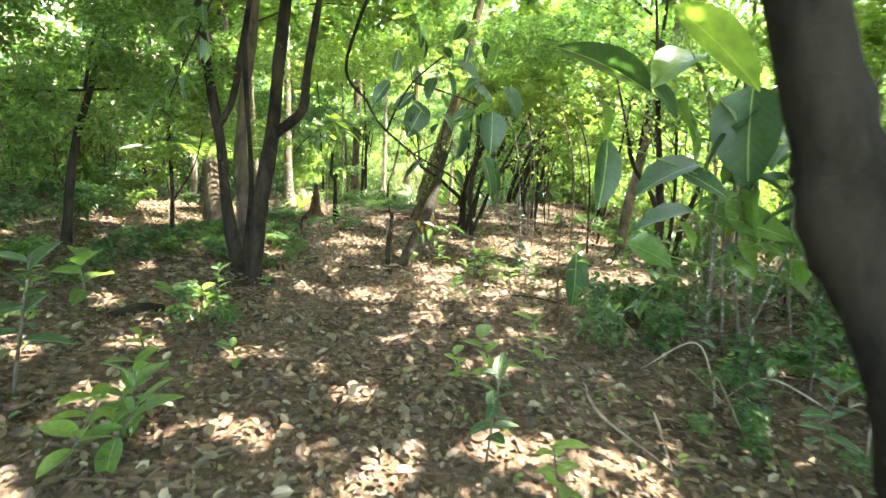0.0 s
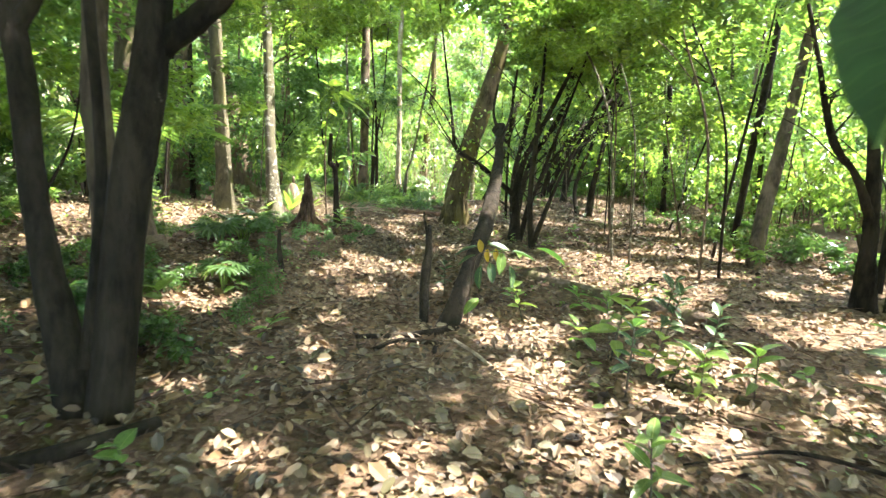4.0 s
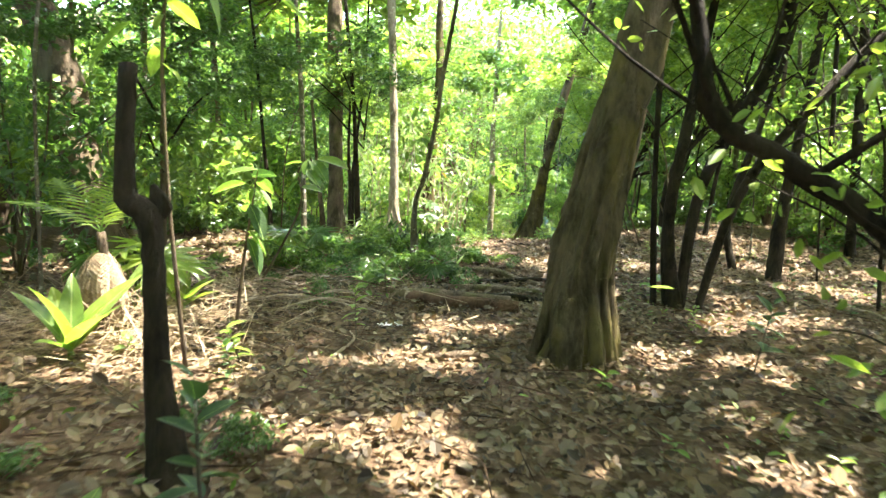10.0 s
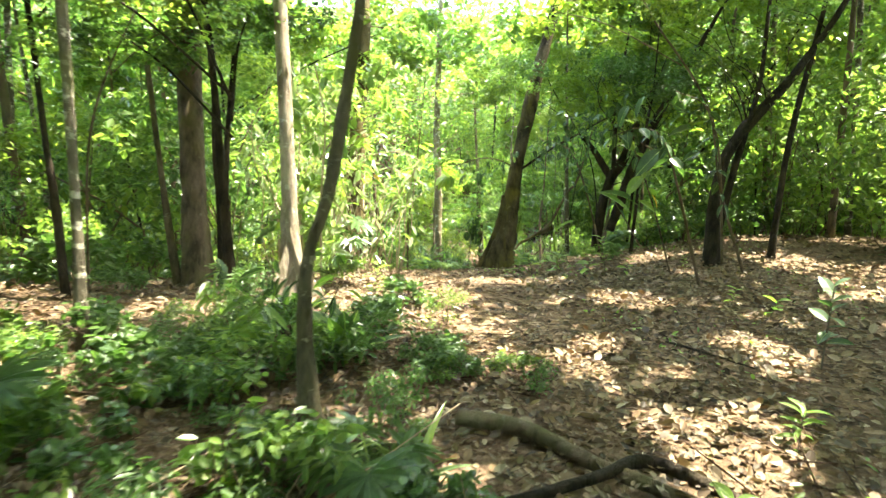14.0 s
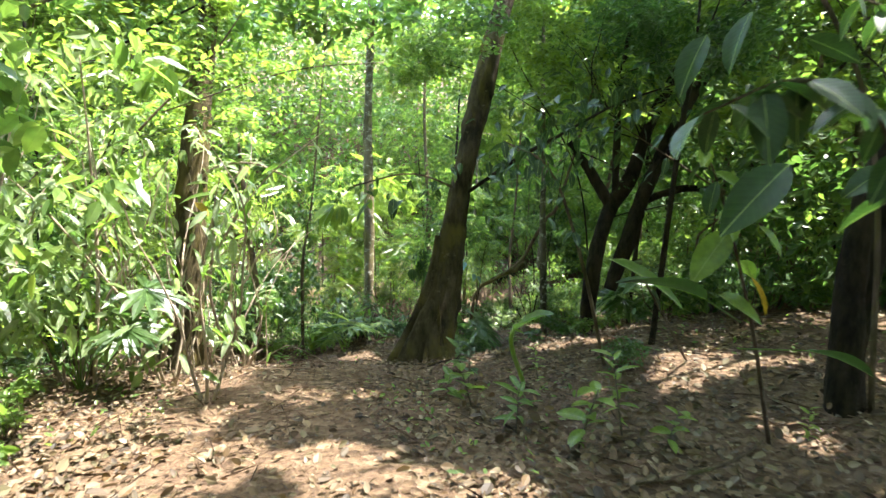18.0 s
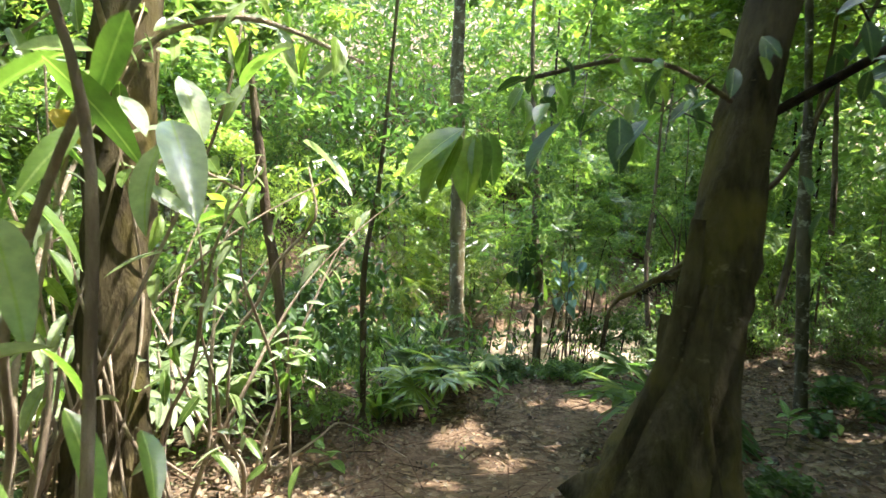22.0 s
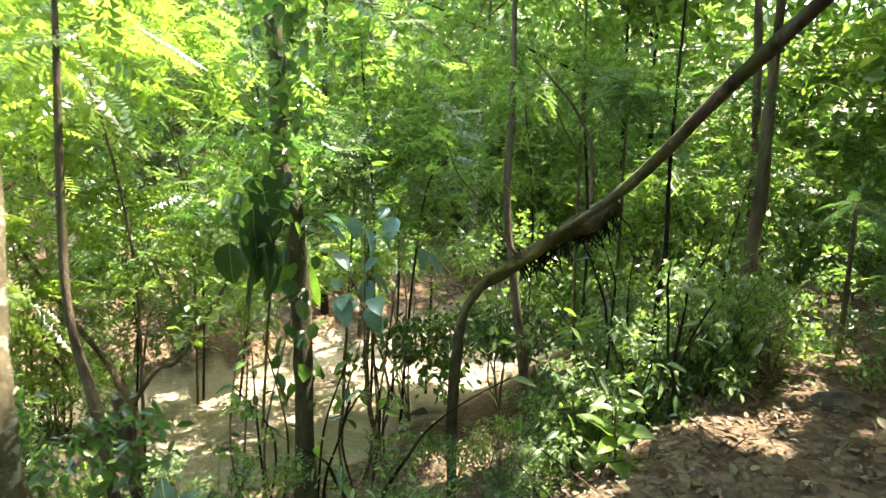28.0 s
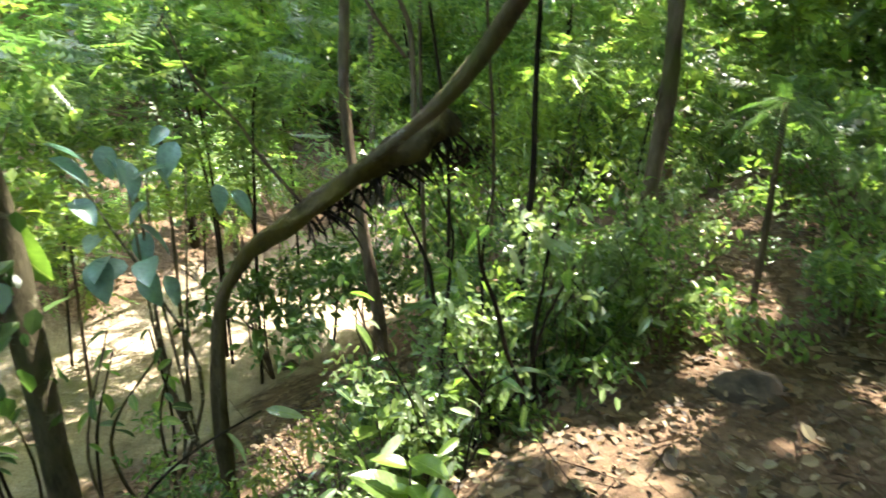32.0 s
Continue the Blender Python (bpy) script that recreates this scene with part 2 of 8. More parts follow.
STRAW = leaf_material("dry_straw", [(0.24, 0.17, 0.10), (0.36, 0.275, 0.175), (0.15, 0.10, 0.06), (0.42, 0.33, 0.225)], (1.0, 0.9, 0.7), 0.75, 0.15)
# small-leaf counterpart, its colour paled to stand for sun on the leaves
PALE = leaf_material("pale_sunlit_leaf", [(0.15, 0.20, 0.09), (0.22, 0.27, 0.15), (0.12, 0.18, 0.065), (0.27, 0.31, 0.20)], (1.6, 1.8, 0.9), 0.24, 0.4)
YELLOW = leaf_material("yellowing_leaf", [(0.38, 0.24, 0.02), (0.45, 0.30, 0.03), (0.32, 0.24, 0.03)], (1.3, 1.1, 0.5), 0.5, 0.4)


# ---- mesh helpers ----
def np_mesh(name, v, f, material, smooth=False):
    v, f = np.asarray(v, np.float32), np.asarray(f, np.int32)
    me = bpy.data.meshes.new(name)
    n, k = f.shape
    me.vertices.add(len(v))
    me.vertices.foreach_set("co", v.ravel())
    me.loops.add(n * k)
    me.loops.foreach_set("vertex_index", f.ravel())
    me.polygons.add(n)
    me.polygons.foreach_set("loop_start", np.arange(0, n * k, k, dtype=np.int32))
    me.polygons.foreach_set("use_smooth", np.full(n, smooth))
    me.update(calc_edges=True)
    me.validate()
    me.materials.append(material)
    return me


def child(name, me, parent, label="", m=None):
    ob = new(name, me)
    ob.parent = parent
    if m is not None:
        ob.matrix_basis = m
    if label:
        ob["label"] = label
    return ob


def empty(name, place, label, category, group="", kind=""):
    ob = new(name)
    ob.matrix_basis = Matrix.Translation(place)
    ob.empty_display_size = 0.1
    return tagged(ob, label, category, group, kind)


def smooth_line(points, per=5):
    """Catmull-Rom through points of any width."""
    p = np.asarray(points, float)
    if len(p) < 3:
        s = np.linspace(0, 1, per + 1)[:, None]
        return p[0] + (p[-1] - p[0]) * s
    q = np.vstack([2 * p[0] - p[1], p, 2 * p[-1] - p[-2]])
    out = []
    for i in range(1, len(q) - 2):
        for s in np.linspace(0, 1, per, endpoint=False):
            a, b, c, d = q[i - 1], q[i], q[i + 1], q[i + 2]
            out.append(0.5 * (2 * b + (c - a) * s + (2 * a - 5 * b + 4 * c - d) * s ** 2 + (3 * b - a - 3 * c + d) * s ** 3))
    out.append(p[-1])
    return np.array(out)


def tube(points, sides=10, per=5, knobs=0.2, flare=0.0, seed=0, ridges=0):
    """A round limb through (x, y, z, radius), uneven as bark is."""
    r = np.random.default_rng(seed)
    line = smooth_line(points, per)
    n = len(line)
    tang = np.gradient(line[:, :3], axis=0)
    tang /= np.linalg.norm(tang, axis=1)[:, None] + 1e-9
    side = np.cross(tang, (0.31, 0.95, 0.05))
    side /= np.linalg.norm(side, axis=1)[:, None] + 1e-9
    up = np.cross(tang, side)
    ang = np.linspace(0, 2 * np.pi, sides, endpoint=False)
    ph = r.uniform(0, 6.28, 4)
    along = np.arange(n)[:, None]
    rad = np.abs(line[:, 3:4]) * (1 + knobs * (0.5 * np.sin(2 * ang + ph[0] + along * 0.35) + 0.35 * np.sin(3 * ang + ph[1] - along * 0.5) + 0.5 * r.normal(0, 0.5, (n, sides))))
    if flare or ridges:
        high = np.cumsum(np.r_[0, np.linalg.norm(np.diff(line[:, :3], axis=0), axis=1)])[:, None]
        foot = np.exp(-high / max(0.05, 2.2 * line[0, 3]))
        rad = rad * (1 + foot * (flare + ridges * np.clip(np.cos(4 * ang + ph[2]), -0.3, 1)))
    v = line[:, None, :3] + rad[:, :, None] * (np.cos(ang)[None, :, None] * side[:, None] + np.sin(ang)[None, :, None] * up[:, None])
    i, j = np.meshgrid(np.arange(n - 1), np.arange(sides), indexing="ij")
    a, b = i * sides + j, i * sides + (j + 1) % sides
    f = np.stack([a, b, b + sides, a + sides], -1).reshape(-1, 4)
    v = np.vstack([v.reshape(-1, 3), line[0, :3], line[-1, :3]])
    k = n * sides
    j = np.arange(sides)
    caps = np.vstack([np.stack([(j + 1) % sides, j, np.full(sides, k), np.full(sides, k)], -1),
                      np.stack([k - sides + j, k - sides + (j + 1) % sides, np.full(sides, k + 1), np.full(sides, k + 1)], -1)])
    return v, f, caps


def tube_mesh(name, points, material, **kw):
    v, f, caps = tube(points, **kw)
    me = bpy.data.meshes.new(name)
    me.from_pydata(v.tolist(), [], f.tolist() + [c[:3] for c in caps.tolist()])
    me.polygons.foreach_set("use_smooth", np.full(len(me.polygons), True))
    me.materials.append(material)
    return me


def joined_tubes(name, lines, material, **kw):
    vs, fs, k = [], [], 0
    for n, pts in enumerate(lines):
        v, f, caps = tube(pts, seed=n, **kw)
        vs.append(v)
        fs.append(f + k)
        k += len(v)
    return np_mesh(name, np.vstack(vs), np.vstack(fs), material, True)


def upward(points, height, wander=0.25, seed=0):
    """Carries a trunk on above its last point to the given height, thinning."""
    r = np.random.default_rng(seed)
    p = [np.array(q, float) for q in points]
    step = (p[-1] - p[-2])[:3]
    step = step / max(0.05, step[2])
    step[:2] = np.clip(step[:2], -0.6, 0.6)
    n = max(1, int((height - p[-1][2]) / 1.6))
    rise = (height - p[-1][2]) / n
    last_r = p[-1][3]
    for i in range(n):
        q = p[-1].copy()
        q[:3] += step * rise * (1, 1, 1)
        q[:2] += r.normal(0, wander * 0.3, 2)
        q[3] = last_r * (1 - 0.75 * (i + 1) / n)
        step[:2] *= 0.8
        p.append(q)
    return [tuple(q) for q in p]


def rotations(n, r, droop=0.45, spread=0.4, roll=0.6):
    yaw, pitch, tw = r.uniform(0, 2 * np.pi, n), r.normal(droop, spread, n), r.normal(0, roll, n)
    cy, sy, cp, sp, ct, st = np.cos(yaw), np.sin(yaw), np.cos(pitch), np.sin(pitch), np.cos(tw), np.sin(tw)
    x = np.stack([cy * cp, sy * cp, -sp], -1)
    y0 = np.stack([-sy, cy, 0 * cy], -1)
    z0 = np.cross(x, y0)
    y = y0 * ct[:, None] + z0 * st[:, None]
    return np.stack([x, y, np.cross(x, y)], -1)


def scattered(tv, tf, place, rot, size):
    v = np.einsum("nij,kj->nki", rot, tv) * size[:, None, None] + place[:, None]
    f = tf[None] + (np.arange(len(place)) * len(tv))[:, None, None]
    return v.reshape(-1, 3), f.reshape(-1, tf.shape[1])


def leaf_shape(width, fold=0.12, droop=0.12):
    """Two folded halves, pointed at both ends."""
    w = width / 2
    v = np.array([(0, 0, 0), (0.28, -0.85 * w, fold * w), (0.68, -0.8 * w, fold * w - droop * 0.5), (1, 0, -droop), (0.68, 0.8 * w, fold * w - droop * 0.5), (0.28, 0.85 * w, fold * w)])
    return v, np.array([(0, 1, 2, 3), (0, 3, 4, 5)])


def small_leaf(width, fold=0.2, droop=0.1):
    """A leaf seen from afar: two halves folded at the midrib."""
    w = width / 2
    return np.array([(0, 0, 0), (0.45, -w, fold * w), (1, 0, -droop), (0.45, w, fold * w)]), np.array([(0, 1, 2), (0, 2, 3)])


SMALL, SLIM, ROUND = small_leaf(0.5), small_leaf(0.32), small_leaf(0.68)
NARROW, OVAL, BROAD = leaf_shape(0.34), leaf_shape(0.5), leaf_shape(0.72)
CURLED = (np.array([(0, 0, 0), (0.10, -0.17, 0.03), (0.45, -0.31, 0.10), (0.85, -0.19, 0.05), (1.0, 0, 0.02), (0.88, 0.16, 0.07), (0.5, 0.30, 0.12), (0.12, 0.19, 0.02)]), np.array([(0, 1, 2, 3, 4), (0, 4, 5, 6, 7)]))


def foliage(name, n, centres, radii, size, material, seed, shape=OVAL, droop=0.45, flat=0.7):
    """Leaves in clumps round the given centres."""
    r = np.random.default_rng(seed)
    centres, radii = np.asarray(centres, float), np.asarray(radii, float)
    which = r.choice(len(centres), n, p=radii ** 2 / (radii ** 2).sum())
    d = r.normal(0, 1, (n, 3))
    d /= np.linalg.norm(d, axis=1)[:, None]
    far = r.uniform(0.15, 1, n) ** 0.6
    place = centres[which] + d * (radii[which] * far)[:, None] * (1, 1, flat)
    v, f = scattered(*shape, place, rotations(n, r, droop), size * r.uniform(0.6, 1.35, n))
    return np_mesh(name, v, f, material)


def blade(length, width, material, name="leaf", bend=0.35, tip=1.0, fold=0.18, waist=0.45, wave=0.0, seed=0):
    """A large leaf along +x with a midrib fold, bowed along its length."""
    r = np.random.default_rng(seed)
    n = 9
    v, f = [], []
    for i in range(n):
        s = i / (n - 1)
        w = width / 2 * (math.sin(math.pi * s ** (math.log(0.5) / math.log(waist))) ** 0.75 if 0 < s < 1 else 0.02)
        a = bend * s
        x, z = length * (s - 0.18 * bend * s ** 2), -length * bend * 0.5 * s ** 2
        for k, u in enumerate((-1, -0.5, 0, 0.5, 1)):
            v.append((x, w * u, z + abs(u) * w * fold * 2 + wave * w * (r.random() - 0.5) * abs(u)))
    for i in range(n - 1):
        for k in range(4):
            a = i * 5 + k
            f.append((a, a + 5, a + 6, a + 1))
    return np_mesh(name, v, f, material, True)


# ---- ground ----
PROFILE_Y = (-30, -5, 0, 5.2, 8.3, 10.4, 15.7, 18.8, 21.9, 26.1, 28.2, 30.3, 32.3, 34.4, 37.6, 60)
PROFILE_Z = (0.6, 0.26, 0.21, 0.17, 0.10, -0.09, -0.18, -0.28, -0.40, -0.47, -0.73, -1.06, -1.75, -2.1, -2.35, -2.35)


def step_up(a, b, x):
    t = np.clip((x - a) / (b - a), 0, 1)
    return t * t * (3 - 2 * t)


def bank_edge(x):
    return 35.2 + 0.48 * np.clip(x - 2.6, 0, 8) - 0.10 * np.clip(-x, 0, 8)


def height(x, y):
    """The lie of the land: a gentle fall along the path, a dry stream bed across its end, a slope beyond."""
    x, y = np.asarray(x, float), np.asarray(y, float)
    z = np.interp(y, PROFILE_Y, PROFILE_Z)
    z = z + 0.15 * np.clip(x - 1.2, 0, 4) * step_up(25, 29, y) * (1 - step_up(32, 35, y))
    z = z + 0.075 * np.clip(-x - 2, 0, 4) * (1 - step_up(15, 20, y))
    z = z - 0.10 * np.clip(-x - 3, 0, 6) * step_up(27, 31, y)
    e = y - bank_edge(x)
    z = z - 1.85 * (0.35 * step_up(0, 1.2, e) + 0.65 * step_up(0.6, 5.2, e)) + np.clip(e - 7.8, 0, 9) * 0.40 + np.clip(e - 16.8, 0, 40) * 0.5
    return z


def on_ground(x, y, sink=0.0):
    return (x, y, float(height(x, y)) - sink)


fine_x = np.arange(-11, 13.01, 0.16)
fine_y = np.arange(-3, 50.01, 0.16)
far_steps = np.cumsum(0.3 * 1.32 ** np.arange(22))
gx = np.r_[-11 - far_steps[::-1], fine_x, 13 + far_steps]
gy = np.r_[-3 - far_steps[::-1], fine_y, 50 + far_steps]
X, Y = np.meshgrid(gx, gy)
Z = height(X, Y)
lump = np.array([noise.fractal(Vector((a * 0.9, b * 0.9, 0.0)), 1.0, 2.0, 4) for a, b in zip(X.ravel(), Y.ravel())]).reshape(X.shape)
Z = Z + 0.035 * lump * (np.abs(X) < 30)
i, j = np.meshgrid(np.arange(len(gy) - 1), np.arange(len(gx) - 1), indexing="ij")
a = (i * len(gx) + j).ravel()
ground = new("ground", np_mesh("ground", np.stack([X, Y, Z], -1).reshape(-1, 3), np.stack([a, a + 1, a + 1 + len(gx), a + len(gx)], -1), SOIL, True))
tagged(ground, "brown forest floor of soil and rotting leaves", "ground", kind="structure")

# ---- leaf litter ----
def litter(n, wide, sizes, shape, seed, lift):
    r = np.random.default_rng(seed)
    ly = r.uniform(-0.5, 39.0, n)
    lx = np.interp(ly, [p[2] for p in PATH], [p[1] for p in PATH]) + (r.normal(0, wide, n) if wide < 4 else r.uniform(-wide, wide + 1, n))
    bare = (ly > 24) & (np.abs(lx + 0.25 - np.interp(ly, [p[2] for p in PATH], [p[1] for p in PATH])) < 0.75) & (ly < 34.5) & (r.random(n) < 0.7)
    lx, ly = lx[~bare], ly[~bare]
    n = len(lx)
    lz = height(lx, ly) + r.uniform(0.0, lift, n) + 0.012
    return scattered(*shape, np.stack([lx, ly, lz], -1), rotations(n, r, 0.0, 0.36, 0.5), r.uniform(*sizes, n) * r.choice((0.65, 0.9, 1.25), n) * np.where(ly > 28, 0.75, 1.0))


v1, f1 = litter(105000, 2.4, (0.026, 0.068), CURLED, 5, 0.022)
tagged(new("leaf_litter", np_mesh("leaf_litter", v1, f1, LITTER)), "dry brown fallen leaves strewn over the forest floor", "fallen leaves", kind="stuff")
v1, f1 = litter(80000, 7.0, (0.042, 0.096), leaf_shape(0.66, 0.3, -0.05), 6, 0.045)
tagged(new("leaf_litter", np_mesh("leaf_litter", v1, f1, LITTER)), "drier brown leaves lying away from the path", "fallen leaves", kind="stuff")
n = 5000
ly = rng.uniform(0, 37, n)
lx = np.interp(ly, [p[2] for p in PATH], [p[1] for p in PATH]) + rng.normal(0, 3.0, n)
twig_v = np.array([(0, -0.012, 0), (1, -0.006, 0.02), (1, 0.006, 0.02), (0, 0.012, 0), (0.5, 0, 0.035)])
twig_f = np.array([(0, 1, 4), (1, 2, 4), (2, 3, 4), (3, 0, 4)])
v1, f1 = scattered(twig_v, twig_f, np.stack([lx, ly, height(lx, ly) + 0.03], -1), rotations(n, rng, 0.0, 0.12, 0.3), rng.uniform(0.1, 0.5, n))
tagged(new("twigs", np_mesh("twigs", v1, f1, WOOD_DEAD)), "small dead twigs scattered among fallen leaves", "twigs", kind="stuff")

n = 9000
ly = rng.uniform(0, 35, n)
lx = np.interp(ly, [p[2] for p in PATH], [p[1] for p in PATH]) + rng.choice((-1, 1), n) * rng.uniform(0.5, 5.5, n)
tuft = np.sin(lx * 1.9 + 0.6 * np.sin(ly * 1.3)) + np.sin(ly * 1.6 + 0.8 * np.sin(lx * 1.1))
lx, ly = lx[tuft > 0.35], ly[tuft > 0.35]
n = len(lx)
v1, f1 = scattered(*leaf_shape(0.5), np.stack([lx, ly, height(lx, ly) + rng.uniform(0.03, 0.11, n)], -1), rotations(n, rng, 0.1, 0.35, 0.4), rng.uniform(0.03, 0.075, n))
tagged(new("sprouts", np_mesh("sprouts", v1, f1, GREEN)), "tiny green sprouts scattered among fallen leaves", "sprouts", kind="stuff")


# ---- gaps in the canopy: where the sun reaches the ground, and how wide ----
GAPS_FIRST = [(1.61, 13.72, 0.6), (-0.02, 10.11, 0.5), (-0.25, 7.38, 0.3), (1.54, 13.28, 0.7), (2.40, 12.83, 0.5), (-0.03, 10.11, 0.5), (-0.84, 7.62, 0.35), (3.60, 11.03, 0.8), (0.64, 8.15, 0.34), (-0.02, 7.05, 0.2),
              (-2.99, 10.62, 0.4), (-1.79, 10.55, 0.2), (-0.02, 10.20, 0.5), (1.95, 13.80, 0.8), (1.62, 11.26, 0.5), (-2.18, 9.29, 0.12), (1.22, 9.79, 0.6), (0.79, 9.90, 0.3)]
GAPS_SECOND = [(-0.38, 10.6, 0.3), (0.2, 10.5, 0.3), (0.9, 11.0, 0.3), (-1.83, 10.72, 0.15), (-1.28, 13.10, 0.36), (-1.94, 13.18, 0.2), (1.89, 14.41, 0.6), (0.74, 12.72, 0.5), (-5.69, 16.18, 1.0), (-1.99, 13.46, 0.28), (-2.17, 12.68, 0.15), (-1.67, 12.60, 0.18), (-0.67, 14.66, 0.3), (-1.62, 16.14, 0.3),
               (-5.86, 17.02, 1.2), (1.31, 14.86, 0.5), (-2.15, 13.68, 0.2), (-1.29, 13.93, 0.2), (-1.35, 15.41, 0.2), (-1.84, 16.76, 0.4), (1.09, 19.37, 0.4), (-1.30, 15.51, 0.2), (-0.78, 15.44, 0.2), (-1.62, 19.1, 0.28), (-4.13, 16.20, 0.5), (4.5, 18.5, 0.9), (6.0, 20.5, 1.0), (3.6, 21.6, 0.6), (-6.6, 14.5, 1.0), (-5.2, 13.0, 0.7)]
GAPS_MIDDLE = [(-1.45, 18.4, 0.36), (-1.8, 18.42, 0.26), (4.8, 27.0, 0.6), (5.5, 29.0, 0.7), (4.0, 29.5, 0.5), (3.2, 28.3, 0.4), (0.5, 26.75, 0.3), (0.75, 26.7, 0.25), (-1.3, 27.3, 0.7), (-0.7, 27.45, 0.5), (-1.65, 27.2, 0.6), (2.5, 24.1, 0.2), (3.6, 23.7, 0.35), (4.3, 25.2, 0.4), (2.9, 26.2, 0.15), (3.9, 26.6, 0.15), (-1.95, 25.65, 0.5), (-1.5, 26.2, 0.55), (-2.3, 25.15, 0.35), (-3.75, 19.25, 0.35)]
GAPS_THIRD = [(-1.2, 19.05, 0.32), (-3.41, 17.89, 0.7), (-4.17, 18.27, 0.6), (-3.18, 17.27, 0.35), (-1.91, 18.11, 0.25), (0.25, 23.58, 0.25), (1.76, 20.08, 0.4), (0.21, 21.71, 0.3), (0.24, 23.67, 0.32), (1.43, 22.86, 0.25), (4.70, 25.96, 0.5), (-4.20, 23.57, 0.4), (-6.6, 27.5, 1.3), (-5.6, 25.2, 1.0),
              (-1.39, 26.15, 0.7), (-0.04, 27.25, 0.5), (1.62, 23.59, 0.35), (4.61, 26.62, 0.6), (1.24, 25.21, 0.5), (-0.09, 23.42, 0.2), (0.65, 22.93, 0.2),
              (5.6, 26.0, 1.2), (6.8, 28.0, 1.3), (4.8, 25.0, 0.8), (8.4, 30.5, 1.4), (7.6, 34.5, 1.3), (9.0, 25.0, 1.3), (6.0, 23.0, 0.9)]
GAPS_FOURTH = [(-1.14, 27.05, 0.8), (-0.98, 28.17, 0.3), (1.15, 27.05, 0.16), (3.87, 28.09, 0.3), (2.05, 28.11, 0.15), (3.54, 26.36, 0.25), (0.33, 33.36, 0.22), (0.38, 33.65, 0.2), (0.40, 33.16, 0.18), (1.84, 34.27, 0.14), (1.64, 34.18, 0.22), (0.28, 33.09, 0.16), (1.88, 33.93, 0.25),
               (-2.4, 28.6, 1.2), (-2.2, 30.2, 1.3), (-2.6, 31.6, 1.3), (-3.6, 29.8, 1.6), (-4.2, 32.4, 1.6), (-1.6, 32.6, 0.7), (-2.3, 32.9, 0.8), (-1.6, 31.8, 0.6), (-1.4, 26.6, 0.5)]
GAPS_BANK = [(3.3, 36.2, 0.35), (4.0, 36.55, 0.35), (4.7, 36.75, 0.32)]
GAPS_STREAM = [(-3.2, 25.4, 0.5), (-2.9, 25.7, 0.45), (1.0, 40.9, 0.6), (1.5, 41.4, 0.8), (2.1, 41.8, 0.9), (2.9, 42.0, 0.95), (3.7, 42.3, 0.8), (4.5, 42.4, 0.6), (1.9, 40.7, 0.6), (2.7, 41.2, 0.7), (3.3, 41.4, 0.6), (-1.18, 28.33, 0.6), (4.23, 35.91, 0.22), (4.20, 35.67, 0.2), (5.49, 36.36, 0.25), (6.13, 36.67, 0.2), (7.44, 38.18, 0.8), (4.86, 35.42, 0.18), (5.13, 35.75, 0.15),
               (6.39, 36.60, 0.2), (4.70, 35.80, 0.25), (6.35, 37.60, 0.4), (-3.5, 38.5, 1.6), (-2.5, 41.0, 1.4), (-1.0, 43.5, 0.9), (5.5, 41.5, 0.9),
               (5.2, 36.1, 0.35), (3.8, 36.3, 0.3), (7.6, 38.6, 1.3), (9.0, 40.0, 1.4), (6.6, 40.2, 1.0), (8.0, 36.5, 0.9)]
GAPS_LITTLE_FIRST = [(-0.77, 7.06, 0.3), (-0.05, 8.68, 0.35), (0.46, 7.38, 0.4), (0.92, 7.5, 0.35), (-0.3, 3.85, 0.25), (-2.44, 5.44, 0.25), (-2.22, 4.61, 0.25), (2.57, 10.89, 0.5), (-0.46, 6.16, 0.25), (-1.46, 8.94, 0.2), (-1.67, 7.84, 0.2), (-0.12, 9.35, 0.4), (1.65, 12.15, 0.6), (-0.25, 6.91, 0.3), (-1.68, 9.45, 0.15), (-1.64, 11.63, 0.25), (-2.21, 8.54, 0.15), (0.74, 8.77, 0.35), (2.74, 11.32, 0.4), (-3.21, 6.43, 0.25),
                      (-1.57, 18.02, 0.45), (-1.83, 16.38, 0.2), (-1.48, 15.57, 0.25), (-0.99, 15.13, 0.2), (0.05, 16.28, 0.2), (-0.9, 16.54, 0.15), (-4.48, 16.55, 0.5), (-3.66, 17.64, 0.5), (-2.07, 16.83, 0.2), (0.7, 18.21, 0.25), (1.53, 19.31, 0.35)]
GAPS_LITTLE_LAST = [(0.07, 22.07, 0.3), (-0.01, 21.41, 0.3), (1.59, 23.19, 0.3), (0.32, 20.85, 0.3), (0.53, 25.32, 0.3), (-2.4, 25.18, 0.35), (-4.54, 22.32, 0.3), (-1.19, 24.83, 0.5), (-1.97, 25.52, 0.5), (-0.77, 25.55, 0.4), (-1.14, 26.94, 0.5), (-0.73, 27.08, 0.4), (0.29, 26.64, 0.25), (-1.44, 26.81, 0.4), (0.16, 28.83, 0.2), (0.93, 26.68, 0.25),
                    (0.31, 30.77, 0.25), (-1.96, 29.86, 0.4), (2.43, 30.32, 0.3), (1.44, 30.04, 0.2), (1.14, 32.87, 0.25), (1.53, 32.96, 0.25), (1.57, 32.69, 0.2), (0.43, 32.5, 0.2), (-5.0, 14.8, 0.8), (-4.3, 15.6, 0.5), (-6.0, 16.0, 1.0)]
